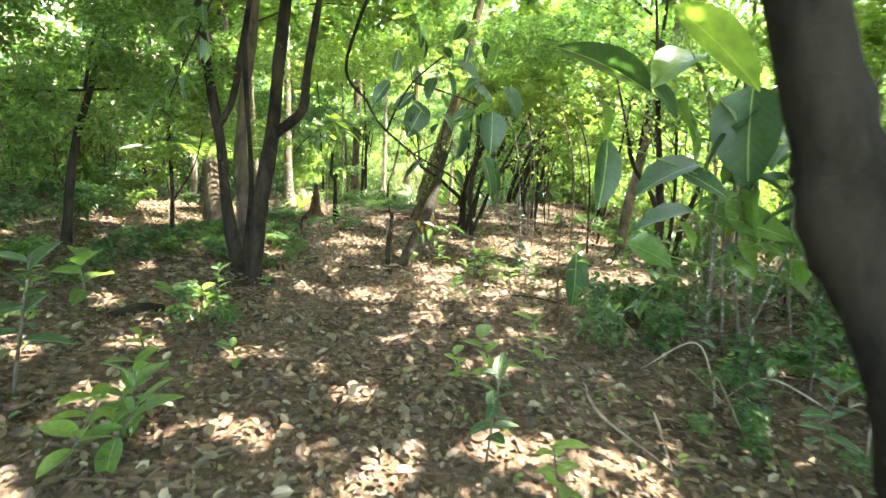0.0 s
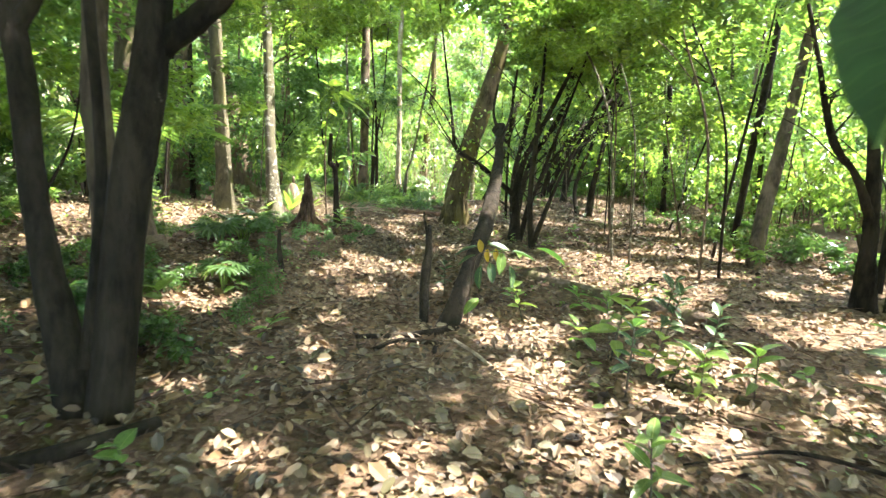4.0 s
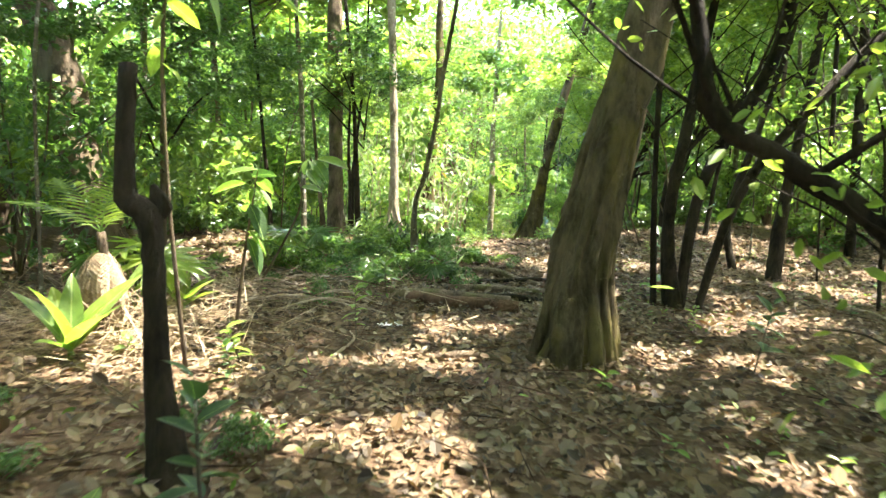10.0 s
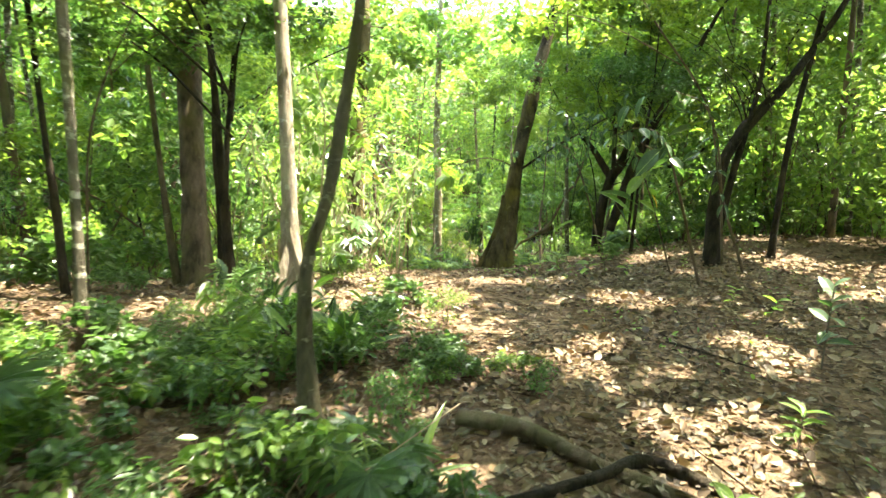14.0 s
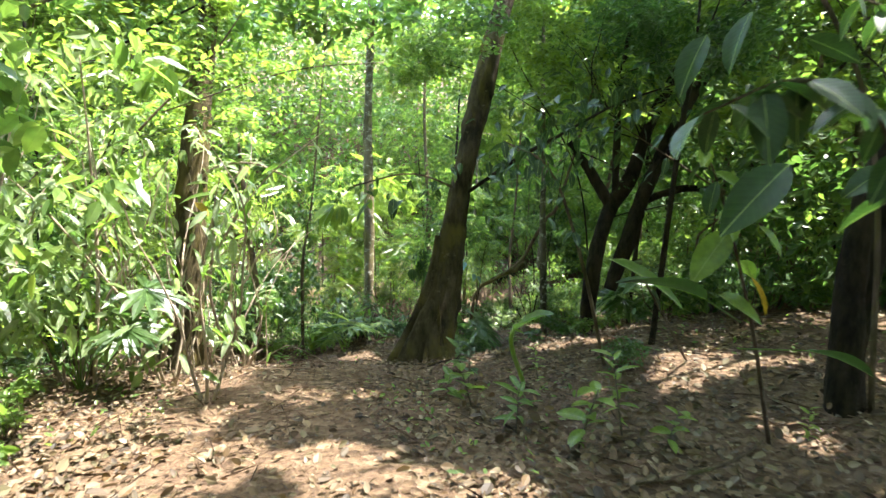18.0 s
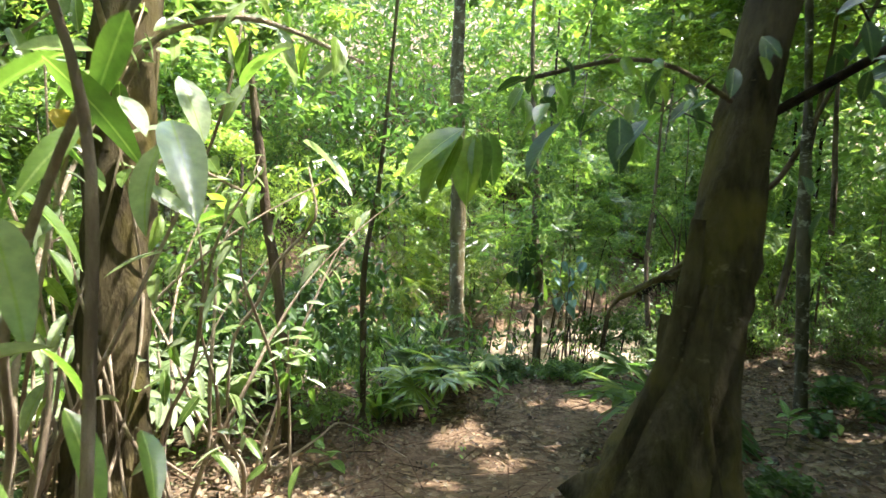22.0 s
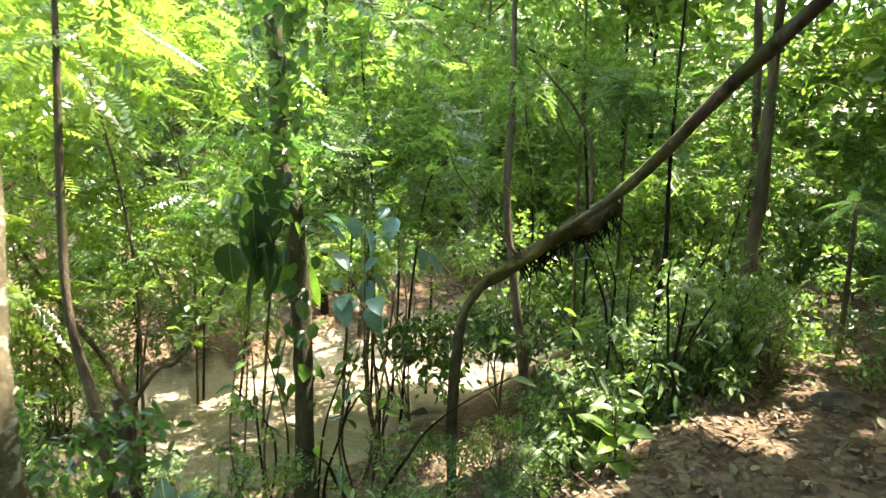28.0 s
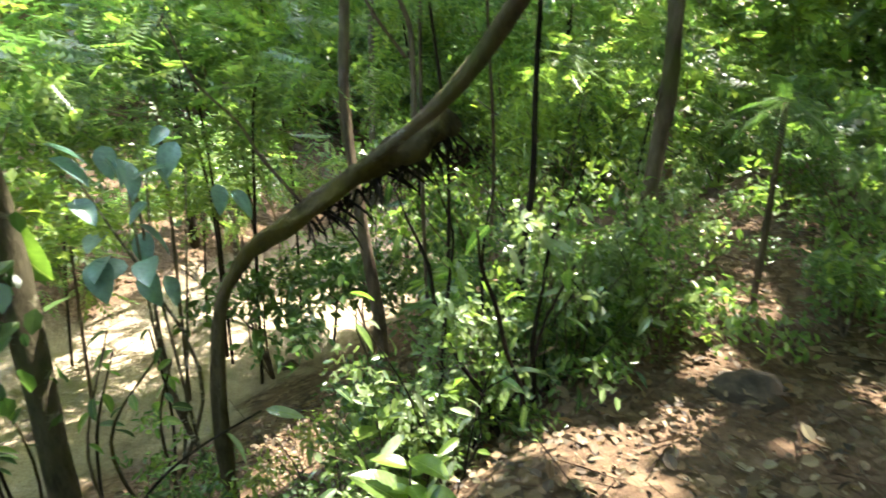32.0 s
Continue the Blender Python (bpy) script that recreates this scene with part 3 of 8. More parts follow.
LIT_TRUNKS = [(-1.75, 31.25, (0.8, 1.3, 1.9, 2.4), 0.26), (-4.12, 16.55, (0.5, 1.1, 1.6, 2.3, 2.9), 0.26), (-5.1, 16.85, (0.9, 1.7, 2.6), 0.24), (-0.42, 18.5, (1.0, 1.9), 0.2), (-4.45, 12.45, (0.9, 1.6, 2.3), 0.26), (-6.95, 17.3, (1.0, 2.0, 3.0), 0.3), (-2.52, 25.85, (0.5, 1.2, 2.2, 3.0), 0.3),
              (0.55, 36.75, (1.2, 1.9, 2.6, 3.4, 4.0), 0.26), (-1.35, 32.5, (1.0, 1.5, 2.0), 0.3), (2.15, 38.2, (1.4, 2.6), 0.22), (4.1, 36.0, (1.9, 2.5, 3.1), 0.22)]
GAPS_TRUNKS = [(x - h * TO_SUN.x / TO_SUN.z, y - h * TO_SUN.y / TO_SUN.z, r) for x, y, hs, r in LIT_TRUNKS for h in hs]   # sun that falls on trunks
GAPS = np.array(GAPS_TRUNKS + GAPS_LITTLE_FIRST + GAPS_LITTLE_LAST + GAPS_FIRST + GAPS_SECOND + GAPS_MIDDLE + GAPS_BANK + GAPS_THIRD + GAPS_FOURTH + GAPS_STREAM)
SUN_RAY = np.array(TO_SUN)
THIN = np.array([(6.0, 15.5, 2.2, 0.56), (7.0, 32.0, 2.8, 0.55), (4.5, 31.0, 2.0, 0.60), (3.0, 13.5, 2.0, 0.66), (5.5, 39.0, 3.0, 0.62), (5.0, 27.5, 2.5, 0.58), (4.0, 24.0, 2.5, 0.72), (-1.3, 5.0, 2.1, 0.67), (-1.5, 41.0, 4.0, 0.46), (0.5, 44.5, 3.5, 0.48), (4.5, 44.5, 3.5, 0.5), (2.6, 25.4, 2.2, 0.76), (0.8, 21.3, 2.6, 0.72), (0.4, 15.6, 2.4, 0.65), (0.9, 10.5, 2.4, 0.72), (-3.5, 17.5, 2.0, 0.64), (5.5, 17.0, 3.5, 0.62), (6.0, 24.0, 3.0, 0.62), (-6.0, 24.0, 3.0, 0.66), (-6.0, 10.0, 2.5, 0.66), (1.2, 34.6, 1.6, 0.72), (0.5, 32.6, 1.6, 0.72), (-2.4, 30.6, 2.0, 0.52), (6.0, 36.5, 1.8, 0.66)])
CELLS = np.random.default_rng(77).random((2, 128, 128))


def patchy(x, y):
    """Even noise over the ground, about 0.5, in two sizes."""
    total = 0.0
    for k, (cell, share) in enumerate(((0.6, 0.68), (0.24, 0.32))):
        u, w = x / cell + 900, y / cell + 900
        iu, iw = np.floor(u).astype(int), np.floor(w).astype(int)
        fu, fw = u - iu, w - iw
        fu, fw = fu * fu * (3 - 2 * fu), fw * fw * (3 - 2 * fw)
        g = CELLS[k]
        a, b = g[iu % 128, iw % 128], g[(iu + 1) % 128, iw % 128]
        c, d = g[iu % 128, (iw + 1) % 128], g[(iu + 1) % 128, (iw + 1) % 128]
        total = total + share * ((a * (1 - fu) + b * fu) * (1 - fw) + (c * (1 - fu) + d * fu) * fw)
    return total


def sun_gets_through(p):
    """Whether the canopy is open at points p: gaps over the ground along the sun's rays."""
    z = height(p[:, 0], p[:, 1])
    for _ in range(2):
        foot = p - SUN_RAY * ((p[:, 2] - z) / SUN_RAY[2])[:, None]
        z = height(foot[:, 0], foot[:, 1])
    light = patchy(foot[:, 0], foot[:, 1])
    limit = np.full(len(p), 0.86)
    for x, y, r, level in THIN:
        near = np.hypot(foot[:, 0] - x, foot[:, 1] - y) < r
        limit[near] = np.minimum(limit[near], level)
    through_gap = light > limit
    lo, hi = foot.min(axis=0), foot.max(axis=0)
    for x, y, r in GAPS:
        if lo[0] - 2 < x < hi[0] + 2 and lo[1] - 2 < y < hi[1] + 2:
            through_gap |= np.hypot(foot[:, 0] - x, foot[:, 1] - y) < r * (0.25 + 1.35 * light)
    return through_gap


# ---- trees ----
random.seed(201)
rng = np.random.default_rng(201)
CROWN = [foliage("crown", 2900, rng.normal(0, 1.3, (24, 3)) * (1, 1, 0.5), rng.uniform(0.35, 0.8, 24), 0.205, (GREEN, LIME, GREEN, LIME, DEEP)[k], 40 + k, SMALL, 0.35) for k in range(5)]
HIGH_CROWN = [foliage("crown", 1900, rng.normal(0, 1.3, (18, 3)) * (1, 1, 0.5), rng.uniform(0.4, 0.85, 18), 0.30, (GREEN, LIME, GREEN, LIME, DEEP)[k], 40 + k, SMALL, 0.35) for k in range(5)]
BUSH = [foliage("foliage", 1500, rng.normal(0, 0.5, (16, 3)) * (1, 1, 0.9) + (0, 0, 1.1), rng.uniform(0.2, 0.5, 16), 0.1, (GREEN, LIME, GREEN, DEEP)[k], 60 + k, (SMALL, SLIM, ROUND, SMALL)[k], 0.5) for k in range(4)]
NEAR_BUSH = [foliage("foliage", 800, rng.normal(0, 0.42, (9, 3)) * (1, 1, 0.9) + (0, 0, 0.85), rng.uniform(0.2, 0.5, 9), 0.1, (GREEN, LIME, DEEP)[k], 70 + k, (OVAL, NARROW, OVAL)[k], 0.5) for k in range(3)]
TALL = [foliage("foliage", 330, rng.normal(0, 0.38, (14, 3)) * (1, 1, 0) + np.stack([0 * np.arange(14), 0 * np.arange(14), np.linspace(0.5, 3.2, 14)], -1), rng.uniform(0.25, 0.5, 14), 0.2, (PALE, GREEN)[k], 90 + k, (NARROW, OVAL)[k], 0.55) for k in range(2)]
LOW = [foliage("foliage", 420, rng.normal(0, 0.22, (6, 3)) * (1, 1, 0.6) + (0, 0, 0.28), rng.uniform(0.12, 0.28, 6), 0.10, (GREEN, DEEP, DEEP)[k], 80 + k, (OVAL, NARROW, BROAD)[k], 0.3) for k in range(3)]


CROWNS, CANOPY = [], []


def crown_on(tree, place, scale, k=0, label=""):
    """A crown of leaves at a place in the world, open where the sun comes through."""
    base = tree.matrix_basis.translation
    m = pose(0, 0, 0, 0, 0, random.uniform(0, 360)) @ Matrix.Diagonal((scale, scale, scale * 0.8, 1))
    CROWNS.append((*place, scale))
    me = (HIGH_CROWN if place[2] - float(height(place[0], place[1])) > 6.3 else CROWN)[4 if k < 0 or k >= 5000 else k % 4]
    v = np.empty(len(me.vertices) * 3, np.float32)
    me.vertices.foreach_get("co", v)
    v = v.reshape(-1, 4, 3)
    w = v.mean(axis=1) @ np.array(m.to_3x3()).T + np.array(place)
    above = w[:, 2] - height(w[:, 0], w[:, 1])
    keep = ~sun_gets_through(w) | (above < 1.0) | (above < 4.0) & (np.arange(len(w)) % 10 == 0)
    if keep.sum() < 60:
        return None
    v = v[keep]
    n = np.arange(len(v))[:, None] * 4
    me = np_mesh("crown", v.reshape(-1, 3), np.concatenate([n + (0, 1, 2), n + (0, 2, 3)], axis=1).reshape(-1, 3), me.materials[0])
    return child("crown", me, tree, label, Matrix.Translation(Vector(place) - base) @ m)


def tree(label, stems, bark, top=9.0, crown=1.0, flare=0.25, ridges=0.0, sides=12, category="tree", group="", name="tree", grow=(0,), crown_drop=0.6, seed=1, limb_bark=None, knobs=0.2):
    """A standing tree: its stems as fitted, the first carried up to a crown."""
    x, y, z, r = stems[0][0]
    base = on_ground(x, y)
    t = empty(name, base, label, category, group)
    for n, s in enumerate(stems):
        pts = [tuple(q) for q in s]
        if n == 0 or pts[0][2] < height(pts[0][0], pts[0][1]) + 0.12:
            d = pts[0]
            pts[0] = (d[0], d[1], float(height(d[0], d[1])) - 0.12, d[3])
        if n in grow and top > pts[-1][2]:
            pts = upward(pts, top - n * 0.7, seed=seed + n)
            if crown:
                crown_on(t, (pts[-1][0], pts[-1][1], pts[-1][2] - crown_drop), crown, seed + n)
        local = [(q[0] - base[0], q[1] - base[1], q[2] - base[2], q[3]) for q in pts]
        child("trunk" if n == 0 else "limb", tube_mesh("trunk" if n == 0 else "limb", local, bark if n == 0 else limb_bark or bark, sides=sides if n == 0 else 9, per=9, knobs=knobs if n == 0 else 0.15, flare=flare if n == 0 else 0, ridges=ridges if n == 0 else 0, seed=seed * 7 + n), t)
    return t


NEAR_TREE = tree("dark trunk leaning over the edge of the path", [[(1.25, 2.26, 0.3, 0.115), (1.02, 2.28, 1.18, 0.10), (0.91, 2.34, 1.5, 0.098), (0.77, 2.4, 1.83, 0.095), (0.65, 2.47, 2.26, 0.092)]], BARK_DARK, 7, 1.1, name="leaning_tree", seed=2)
DARK_TREE = tree("dark tree splitting into several slender stems at its foot", [[(-2.51, 8.09, 0.14, 0.09), (-2.75, 8.23, 1.01, 0.067), (-2.91, 8.37, 1.88, 0.06), (-3.18, 8.55, 2.98, 0.049)], [(-2.93, 8.38, 1.92, 0.045), (-2.78, 8.45, 2.29, 0.041), (-2.7, 8.58, 3, 0.041)], [(-2.48, 8.13, 0.36, 0.056), (-2.47, 8.28, 1.21, 0.03), (-2.58, 8.43, 2.15, 0.03), (-2.69, 8.58, 3, 0.034)], [(-2.39, 8.09, 0.12, 0.116), (-2.33, 8.28, 1.22, 0.097), (-2.26, 8.42, 1.98, 0.086), (-2.24, 8.6, 3.02, 0.075)], [(-2.23, 8.41, 1.91, 0.06), (-1.92, 8.47, 2.23, 0.064), (-1.9, 8.54, 2.61, 0.049), (-1.86, 8.62, 3.04, 0.049)]], BARK_DARK, 8, 1.0, 0.1, name="multi_stemmed_tree", grow=(0, 1, 3, 4), seed=3).matrix_basis.translation
tree("brown trunk rising behind dark stems", [[(-2.68, 8.75, 0.15, 0.085), (-2.76, 8.78, 1.3, 0.075), (-2.78, 8.8, 2.07, 0.07), (-2.69, 8.85, 3.04, 0.062)]], BARK_BROWN, 8, 0.9, 0.15, seed=61)
CLUMP_STEMS = [[(4.15, 12.05, -0.13, 0.12), (4.1, 12.1, 0.5, 0.10), (4.07, 12.1, 0.98, 0.075), (3.86, 12.2, 2.59, 0.05), (3.73, 12.2, 3.51, 0.04)], [(4.45, 12.05, -0.05, 0.075), (4.51, 12.1, 0.75, 0.055), (4.67, 12.1, 1.26, 0.045), (4.95, 12.2, 2.3, 0.03)], [(4.04, 12.08, 0.98, 0.055), (3.75, 12.05, 1.46, 0.042), (3.45, 12.1, 1.85, 0.036), (3.21, 12.2, 2.72, 0.028)], [(4.3, 12.1, 0.1, 0.045), (4.35, 12.2, 1.2, 0.035), (4.25, 12.3, 2.6, 0.025)]]
CLUMP = tree("dark clump of crooked stems in leaf litter", CLUMP_STEMS, BARK_DARK, 5.5, 0.55, 0.3, grow=(0, 1, 2), name="multi_stemmed_tree", seed=62)
tree("slim leaning brown trunk over leaf litter", [[(6.11, 13.5, 0.03, 0.07), (6.26, 13.5, 1.11, 0.06), (6.5, 13.6, 2.3, 0.05)]], BARK_BROWN, 7, 0.8, name="leaning_tree", seed=63)
tree("small dark tree in the undergrowth", [[(-4.54, 10.66, 0.1, 0.04), (-4.54, 10.66, 0.96, 0.032), (-4.62, 10.7, 2.0, 0.024)], [(-4.54, 10.68, 0.7, 0.018), (-4.2, 10.7, 1.3, 0.012), (-4.05, 10.7, 1.9, 0.008)]], BARK_DARK, 3.2, 0.4, grow=(0, 1), seed=64)
LEAFY = tree("young tree with low leafy limbs near the path", [[(-5.0, 8.6, 0.2, 0.06), (-4.9, 8.7, 1.5, 0.05), (-4.7, 8.9, 2.6, 0.035)]], BARK_DARK, 4.6, 0.6, seed=66)
for spot, size, k in (((-3.95, 9.1, 2.35), 0.42, 66), ((-4.9, 7.8, 2.2), 0.45, 68), ((-3.6, 7.6, 3.0), 0.42, 4)):
    crown_on(LEAFY, spot, size, k)
    q = Vector(spot) - LEAFY.matrix_basis.translation
    child("limb", tube_mesh("limb", [(0.2, 0.2, 2.0, 0.022), (q.x * 0.6, q.y * 0.6, q.z * 0.9 + 0.2, 0.014), (*q, 0.006)], BARK_DARK, sides=6, per=5), LEAFY)
tree("stout brown trunk with lit bark beside the path", [[(-4.43, 12.32, -0.45, 0.238), (-4.51, 12.42, 0.12, 0.182), (-4.64, 12.61, 1.15, 0.169), (-4.82, 12.85, 2.51, 0.143)]], BARK_BROWN, 11, 1.2, 0.35, 0.2, seed=4)
tree("slim pale trunk in the undergrowth", [[(-6.92, 17.16, -0.28, 0.088), (-7, 17.38, 0.93, 0.08), (-7.3, 17.85, 3.53, 0.068)]], BARK_PALE, 11, 1.1, seed=5)
tree("straight grey trunk swelling at its foot", [[(-5.12, 16.7, -0.3, 0.205), (-5.18, 16.87, 0.65, 0.152), (-5.53, 17.39, 3.51, 0.122)]], BARK_OLIVE, 12, 1.2, 0.2, seed=6)
FLUTED = tree("grey fluted trunk with a spreading foot", [[(-4.05, 16.44, -0.24, 0.184), (-4.21, 16.7, 1.19, 0.096), (-4.42, 17.12, 3.5, 0.088)]], BARK_GREY, 12, 1.2, 0.3, 0.5, seed=7)
tree("far thick brown trunk behind the undergrowth", [[(-8.9, 23.29, -0.42, 0.278), (-9.05, 23.69, 1.72, 0.265), (-9.35, 24.27, 4.89, 0.252)]], BARK_BROWN, 13, 1.3, seed=8)
LEANING = tree("leaning brown trunk with a fluted foot", [[(-0.6, 18.32, -0.27, 0.272), (-0.57, 18.42, 0.42, 0.224), (-0.42, 18.53, 1.17, 0.2), (-0.15, 18.68, 2.16, 0.179)]], BARK_FLUTED, 10, 1.2, 0.1, 0.35, sides=16, name="leaning_tree", seed=9)
LOW_SHRUB = tree("low branching shrub tree with dark stems", [[(0.73, 15.28, -0.17, 0.064), (0.64, 15.46, 0.83, 0.045), (0.73, 15.76, 2.45, 0.032)], [(0.74, 15.3, -0.05, 0.045), (1.12, 15.51, 1.02, 0.032), (1.62, 15.73, 2.1, 0.026)]], BARK_DARK, 4.5, 0.6, grow=(0, 1), seed=10)
tree("thin forked dark trunk at the edge of the clearing", [[(8.85, 25.13, -0.45, 0.149), (9.22, 25.56, 1.83, 0.122), (9.75, 26.03, 4.27, 0.082)]], BARK_DARK, 8, 1.0, seed=11)
tree("leaning brown trunk over leaf litter", [[(4.17, 14.66, -0.16, 0.128), (4.4, 14.9, 1.1, 0.105), (4.69, 15.16, 2.45, 0.093)]], BARK_BROWN, 9, 1.1, name="leaning_tree", seed=12)
BLACK = tree("clump of black crooked stems", [[(0.95, 20.19, -0.33, 0.101), (0.87, 20.33, 0.63, 0.069), (1.06, 20.5, 1.76, 0.055), (1.4, 20.75, 3.49, 0.046)], [(1, 20.2, -0.26, 0.069), (1.23, 20.39, 1.02, 0.06), (1.95, 20.58, 2.38, 0.069), (2.27, 20.74, 3.51, 0.069)], [(1.19, 20.19, -0.29, 0.041), (1.69, 20.38, 1.03, 0.051), (2.71, 20.55, 2.25, 0.06), (3.74, 20.71, 3.4, 0.041)], [(0.74, 20.2, -0.3, 0.037), (0.7, 20.42, 1.23, 0.032), (0.74, 20.64, 2.72, 0.037), (0.8, 20.75, 3.47, 0.028)]], BARK_DARK, 6.5, 0.55, 0.1, grow=(0, 1, 2), name="multi_stemmed_tree", seed=13)
tree("crooked dark tree in the shade", [[(3.35, 22.4, -0.41, 0.106), (3.47, 22.55, 0.6, 0.083), (3.77, 22.78, 2.24, 0.065), (4.02, 23.01, 3.79, 0.047)]], BARK_DARK, 6, 0.9, seed=14)
tree("slender dark crooked tree", [[(3.27, 23.37, -0.43, 0.071), (3.15, 23.5, 0.41, 0.058), (3.59, 23.7, 1.8, 0.052), (3.99, 23.88, 3.07, 0.039)]], BARK_DARK, 6, 0.8, seed=15)
RIGHT_TREE = tree("dark tree with a low limb reaching across", [[(0.48, 15.97, -0.19, 0.105), (0.49, 16.04, 0.31, 0.085), (0.46, 16.11, 0.70, 0.072), (0.58, 16.2, 1.30, 0.056), (0.76, 16.25, 1.68, 0.045)], [(0.44, 16.09, 0.66, 0.056), (0.14, 16.12, 0.88, 0.046), (-0.14, 16.15, 1.10, 0.044), (-0.4, 16.2, 1.26, 0.042), (-0.68, 16.23, 1.45, 0.04), (-0.78, 16.3, 1.95, 0.026)], [(0.57, 15.99, -0.07, 0.05), (0.69, 16.05, 0.38, 0.045), (0.84, 16.08, 0.85, 0.036)]], BARK_DARK, 5.5, 0.5, 0.3, grow=(0, 1, 2), name="crooked_tree", seed=16)
tree("thin dark tree with a kinked stem", [[(-1.97, 21.88, -0.4, 0.064), (-1.99, 22.03, 0.53, 0.035), (-1.86, 22.1, 1.02, 0.032), (-1.71, 22.23, 1.88, 0.029), (-1.66, 22.29, 2.33, 0.029)]], BARK_OLIVE, 7, 0.9, 0.3, seed=17)
tree("straight greenish young tree", [[(-3.92, 23.8, -0.43, 0.05), (-3.98, 24.03, 1.01, 0.041), (-4.06, 24.24, 2.28, 0.041)]], BARK_GREY, 8, 0.8, seed=18)
tree("tall trunk hung with dead strands", [[(-3.9, 26.99, -0.58, 0.195), (-3.96, 27.19, 0.67, 0.167), (-4.06, 27.66, 3.58, 0.16)], [(-4.16, 27.01, -0.57, 0.063), (-4.36, 27.23, 0.75, 0.042), (-4.56, 27.51, 2.42, 0.035)]], BARK_BROWN, 12, 1.2, 0.2, 0.3, seed=19)
PALE_TREE = tree("tall pale trunk with a buttressed foot", [[(-2.53, 25.72, -0.46, 0.152), (-2.55, 25.9, 0.61, 0.085), (-2.66, 26.33, 3.3, 0.085)]], BARK_PALE, 13, 1.3, 0.3, 0.5, seed=20)
CROOKED = tree("crooked dark tree with an arching limb", [[(3.53, 27.14, -0.41, 0.119), (3.65, 27.33, 0.82, 0.082), (3.98, 27.42, 1.53, 0.089), (4.96, 27.53, 2.59, 0.059), (5.85, 27.67, 3.83, 0.045)], [(3.57, 27.17, -0.22, 0.059), (3.93, 27.36, 1.11, 0.052), (4.3, 27.51, 2.25, 0.037), (4.47, 27.68, 3.38, 0.03)]], BARK_DARK, 6, 0.9, grow=(0, 1), name="crooked_tree", seed=21)
tree("thin dark tree on the rise", [[(4.53, 27.17, -0.32, 0.06), (4.84, 27.43, 1.41, 0.045), (5.3, 27.66, 3.03, 0.037)]], BARK_DARK, 6, 0.8, seed=22)
SHADY = tree("dark-leaved tree with low dense boughs", [[(-5.7, 22.5, -0.4, 0.042), (-5.6, 22.4, 1.2, 0.036), (-5.5, 22.3, 2.4, 0.028)]], BARK_BROWN, 5, 0.7, seed=71)
HUNG = tree("dark-leaved tree beside a tall trunk", [[(-3.3, 26.2, -0.5, 0.06), (-3.4, 26.3, 1.4, 0.05), (-3.5, 26.4, 2.8, 0.035)]], BARK_DARK, 6, 0.7, seed=73)
for owner, spot, size in ((SHADY, (-5.3, 22.0, 2.55), 0.5), (SHADY, (-4.55, 22.3, 2.25), 0.42), (SHADY, (-5.9, 22.3, 1.75), 0.45), (SHADY, (-6.3, 22.0, 2.9), 0.5), (HUNG, (-3.9, 26.4, 3.3), 0.5), (HUNG, (-3.0, 26.5, 2.9), 0.45), (HUNG, (-4.6, 26.6, 2.6), 0.45), (HUNG, (-5.4, 26.8, 3.4), 0.5)):
    crown_on(owner, spot, size, -1)
    q = Vector(spot) - owner.matrix_basis.translation
    child("limb", tube_mesh("limb", [(0.1, -0.1, q.z * 0.6, 0.022), (q.x * 0.5, q.y * 0.5, q.z * 0.85, 0.015), (*q, 0.006)], BARK_DARK, sides=6, per=5), owner)
tree("slim dark trunk in deep shade", [[(-5.08, 26, -0.47, 0.055), (-5.21, 26.2, 0.7, 0.043), (-5.3, 26.3, 1.32, 0.037)]], BARK_DARK, 7, 0.8, seed=23)
tree("slim dark trunk in deep shade", [[(-3.61, 26.95, -0.58, 0.046), (-3.63, 27.12, 0.59, 0.037), (-3.68, 27.24, 1.38, 0.029)]], BARK_DARK, 7, 0.8, seed=24)
tree("slim dark trunk in deep shade", [[(-3.57, 27.08, -0.59, 0.047), (-3.58, 27.26, 0.68, 0.047), (-3.51, 27.38, 1.66, 0.034)]], BARK_DARK, 7, 0.8, seed=25)
tree("huge dark trunk among the undergrowth", [[(-6.71, 22.75, 0.19, 0.313), (-7.12, 22.92, 1.29, 0.256), (-7.54, 23.13, 2.72, 0.256)]], BARK_BROWN, 12, 1.5, 0.3, 0.3, sides=18, seed=26)
BUTTRESSED = tree("leaning trunk with tall buttress roots beside the path", [[(1.02, 30.85, -1.28, 0.359), (1.29, 30.96, -0.24, 0.191), (1.42, 31.08, 0.67, 0.148), (1.68, 31.22, 1.89, 0.139), (1.92, 31.33, 2.93, 0.129)]], BARK_MOSSY, 11, 1.2, 0.15, 0.6, sides=20, name="buttressed_tree", seed=27)
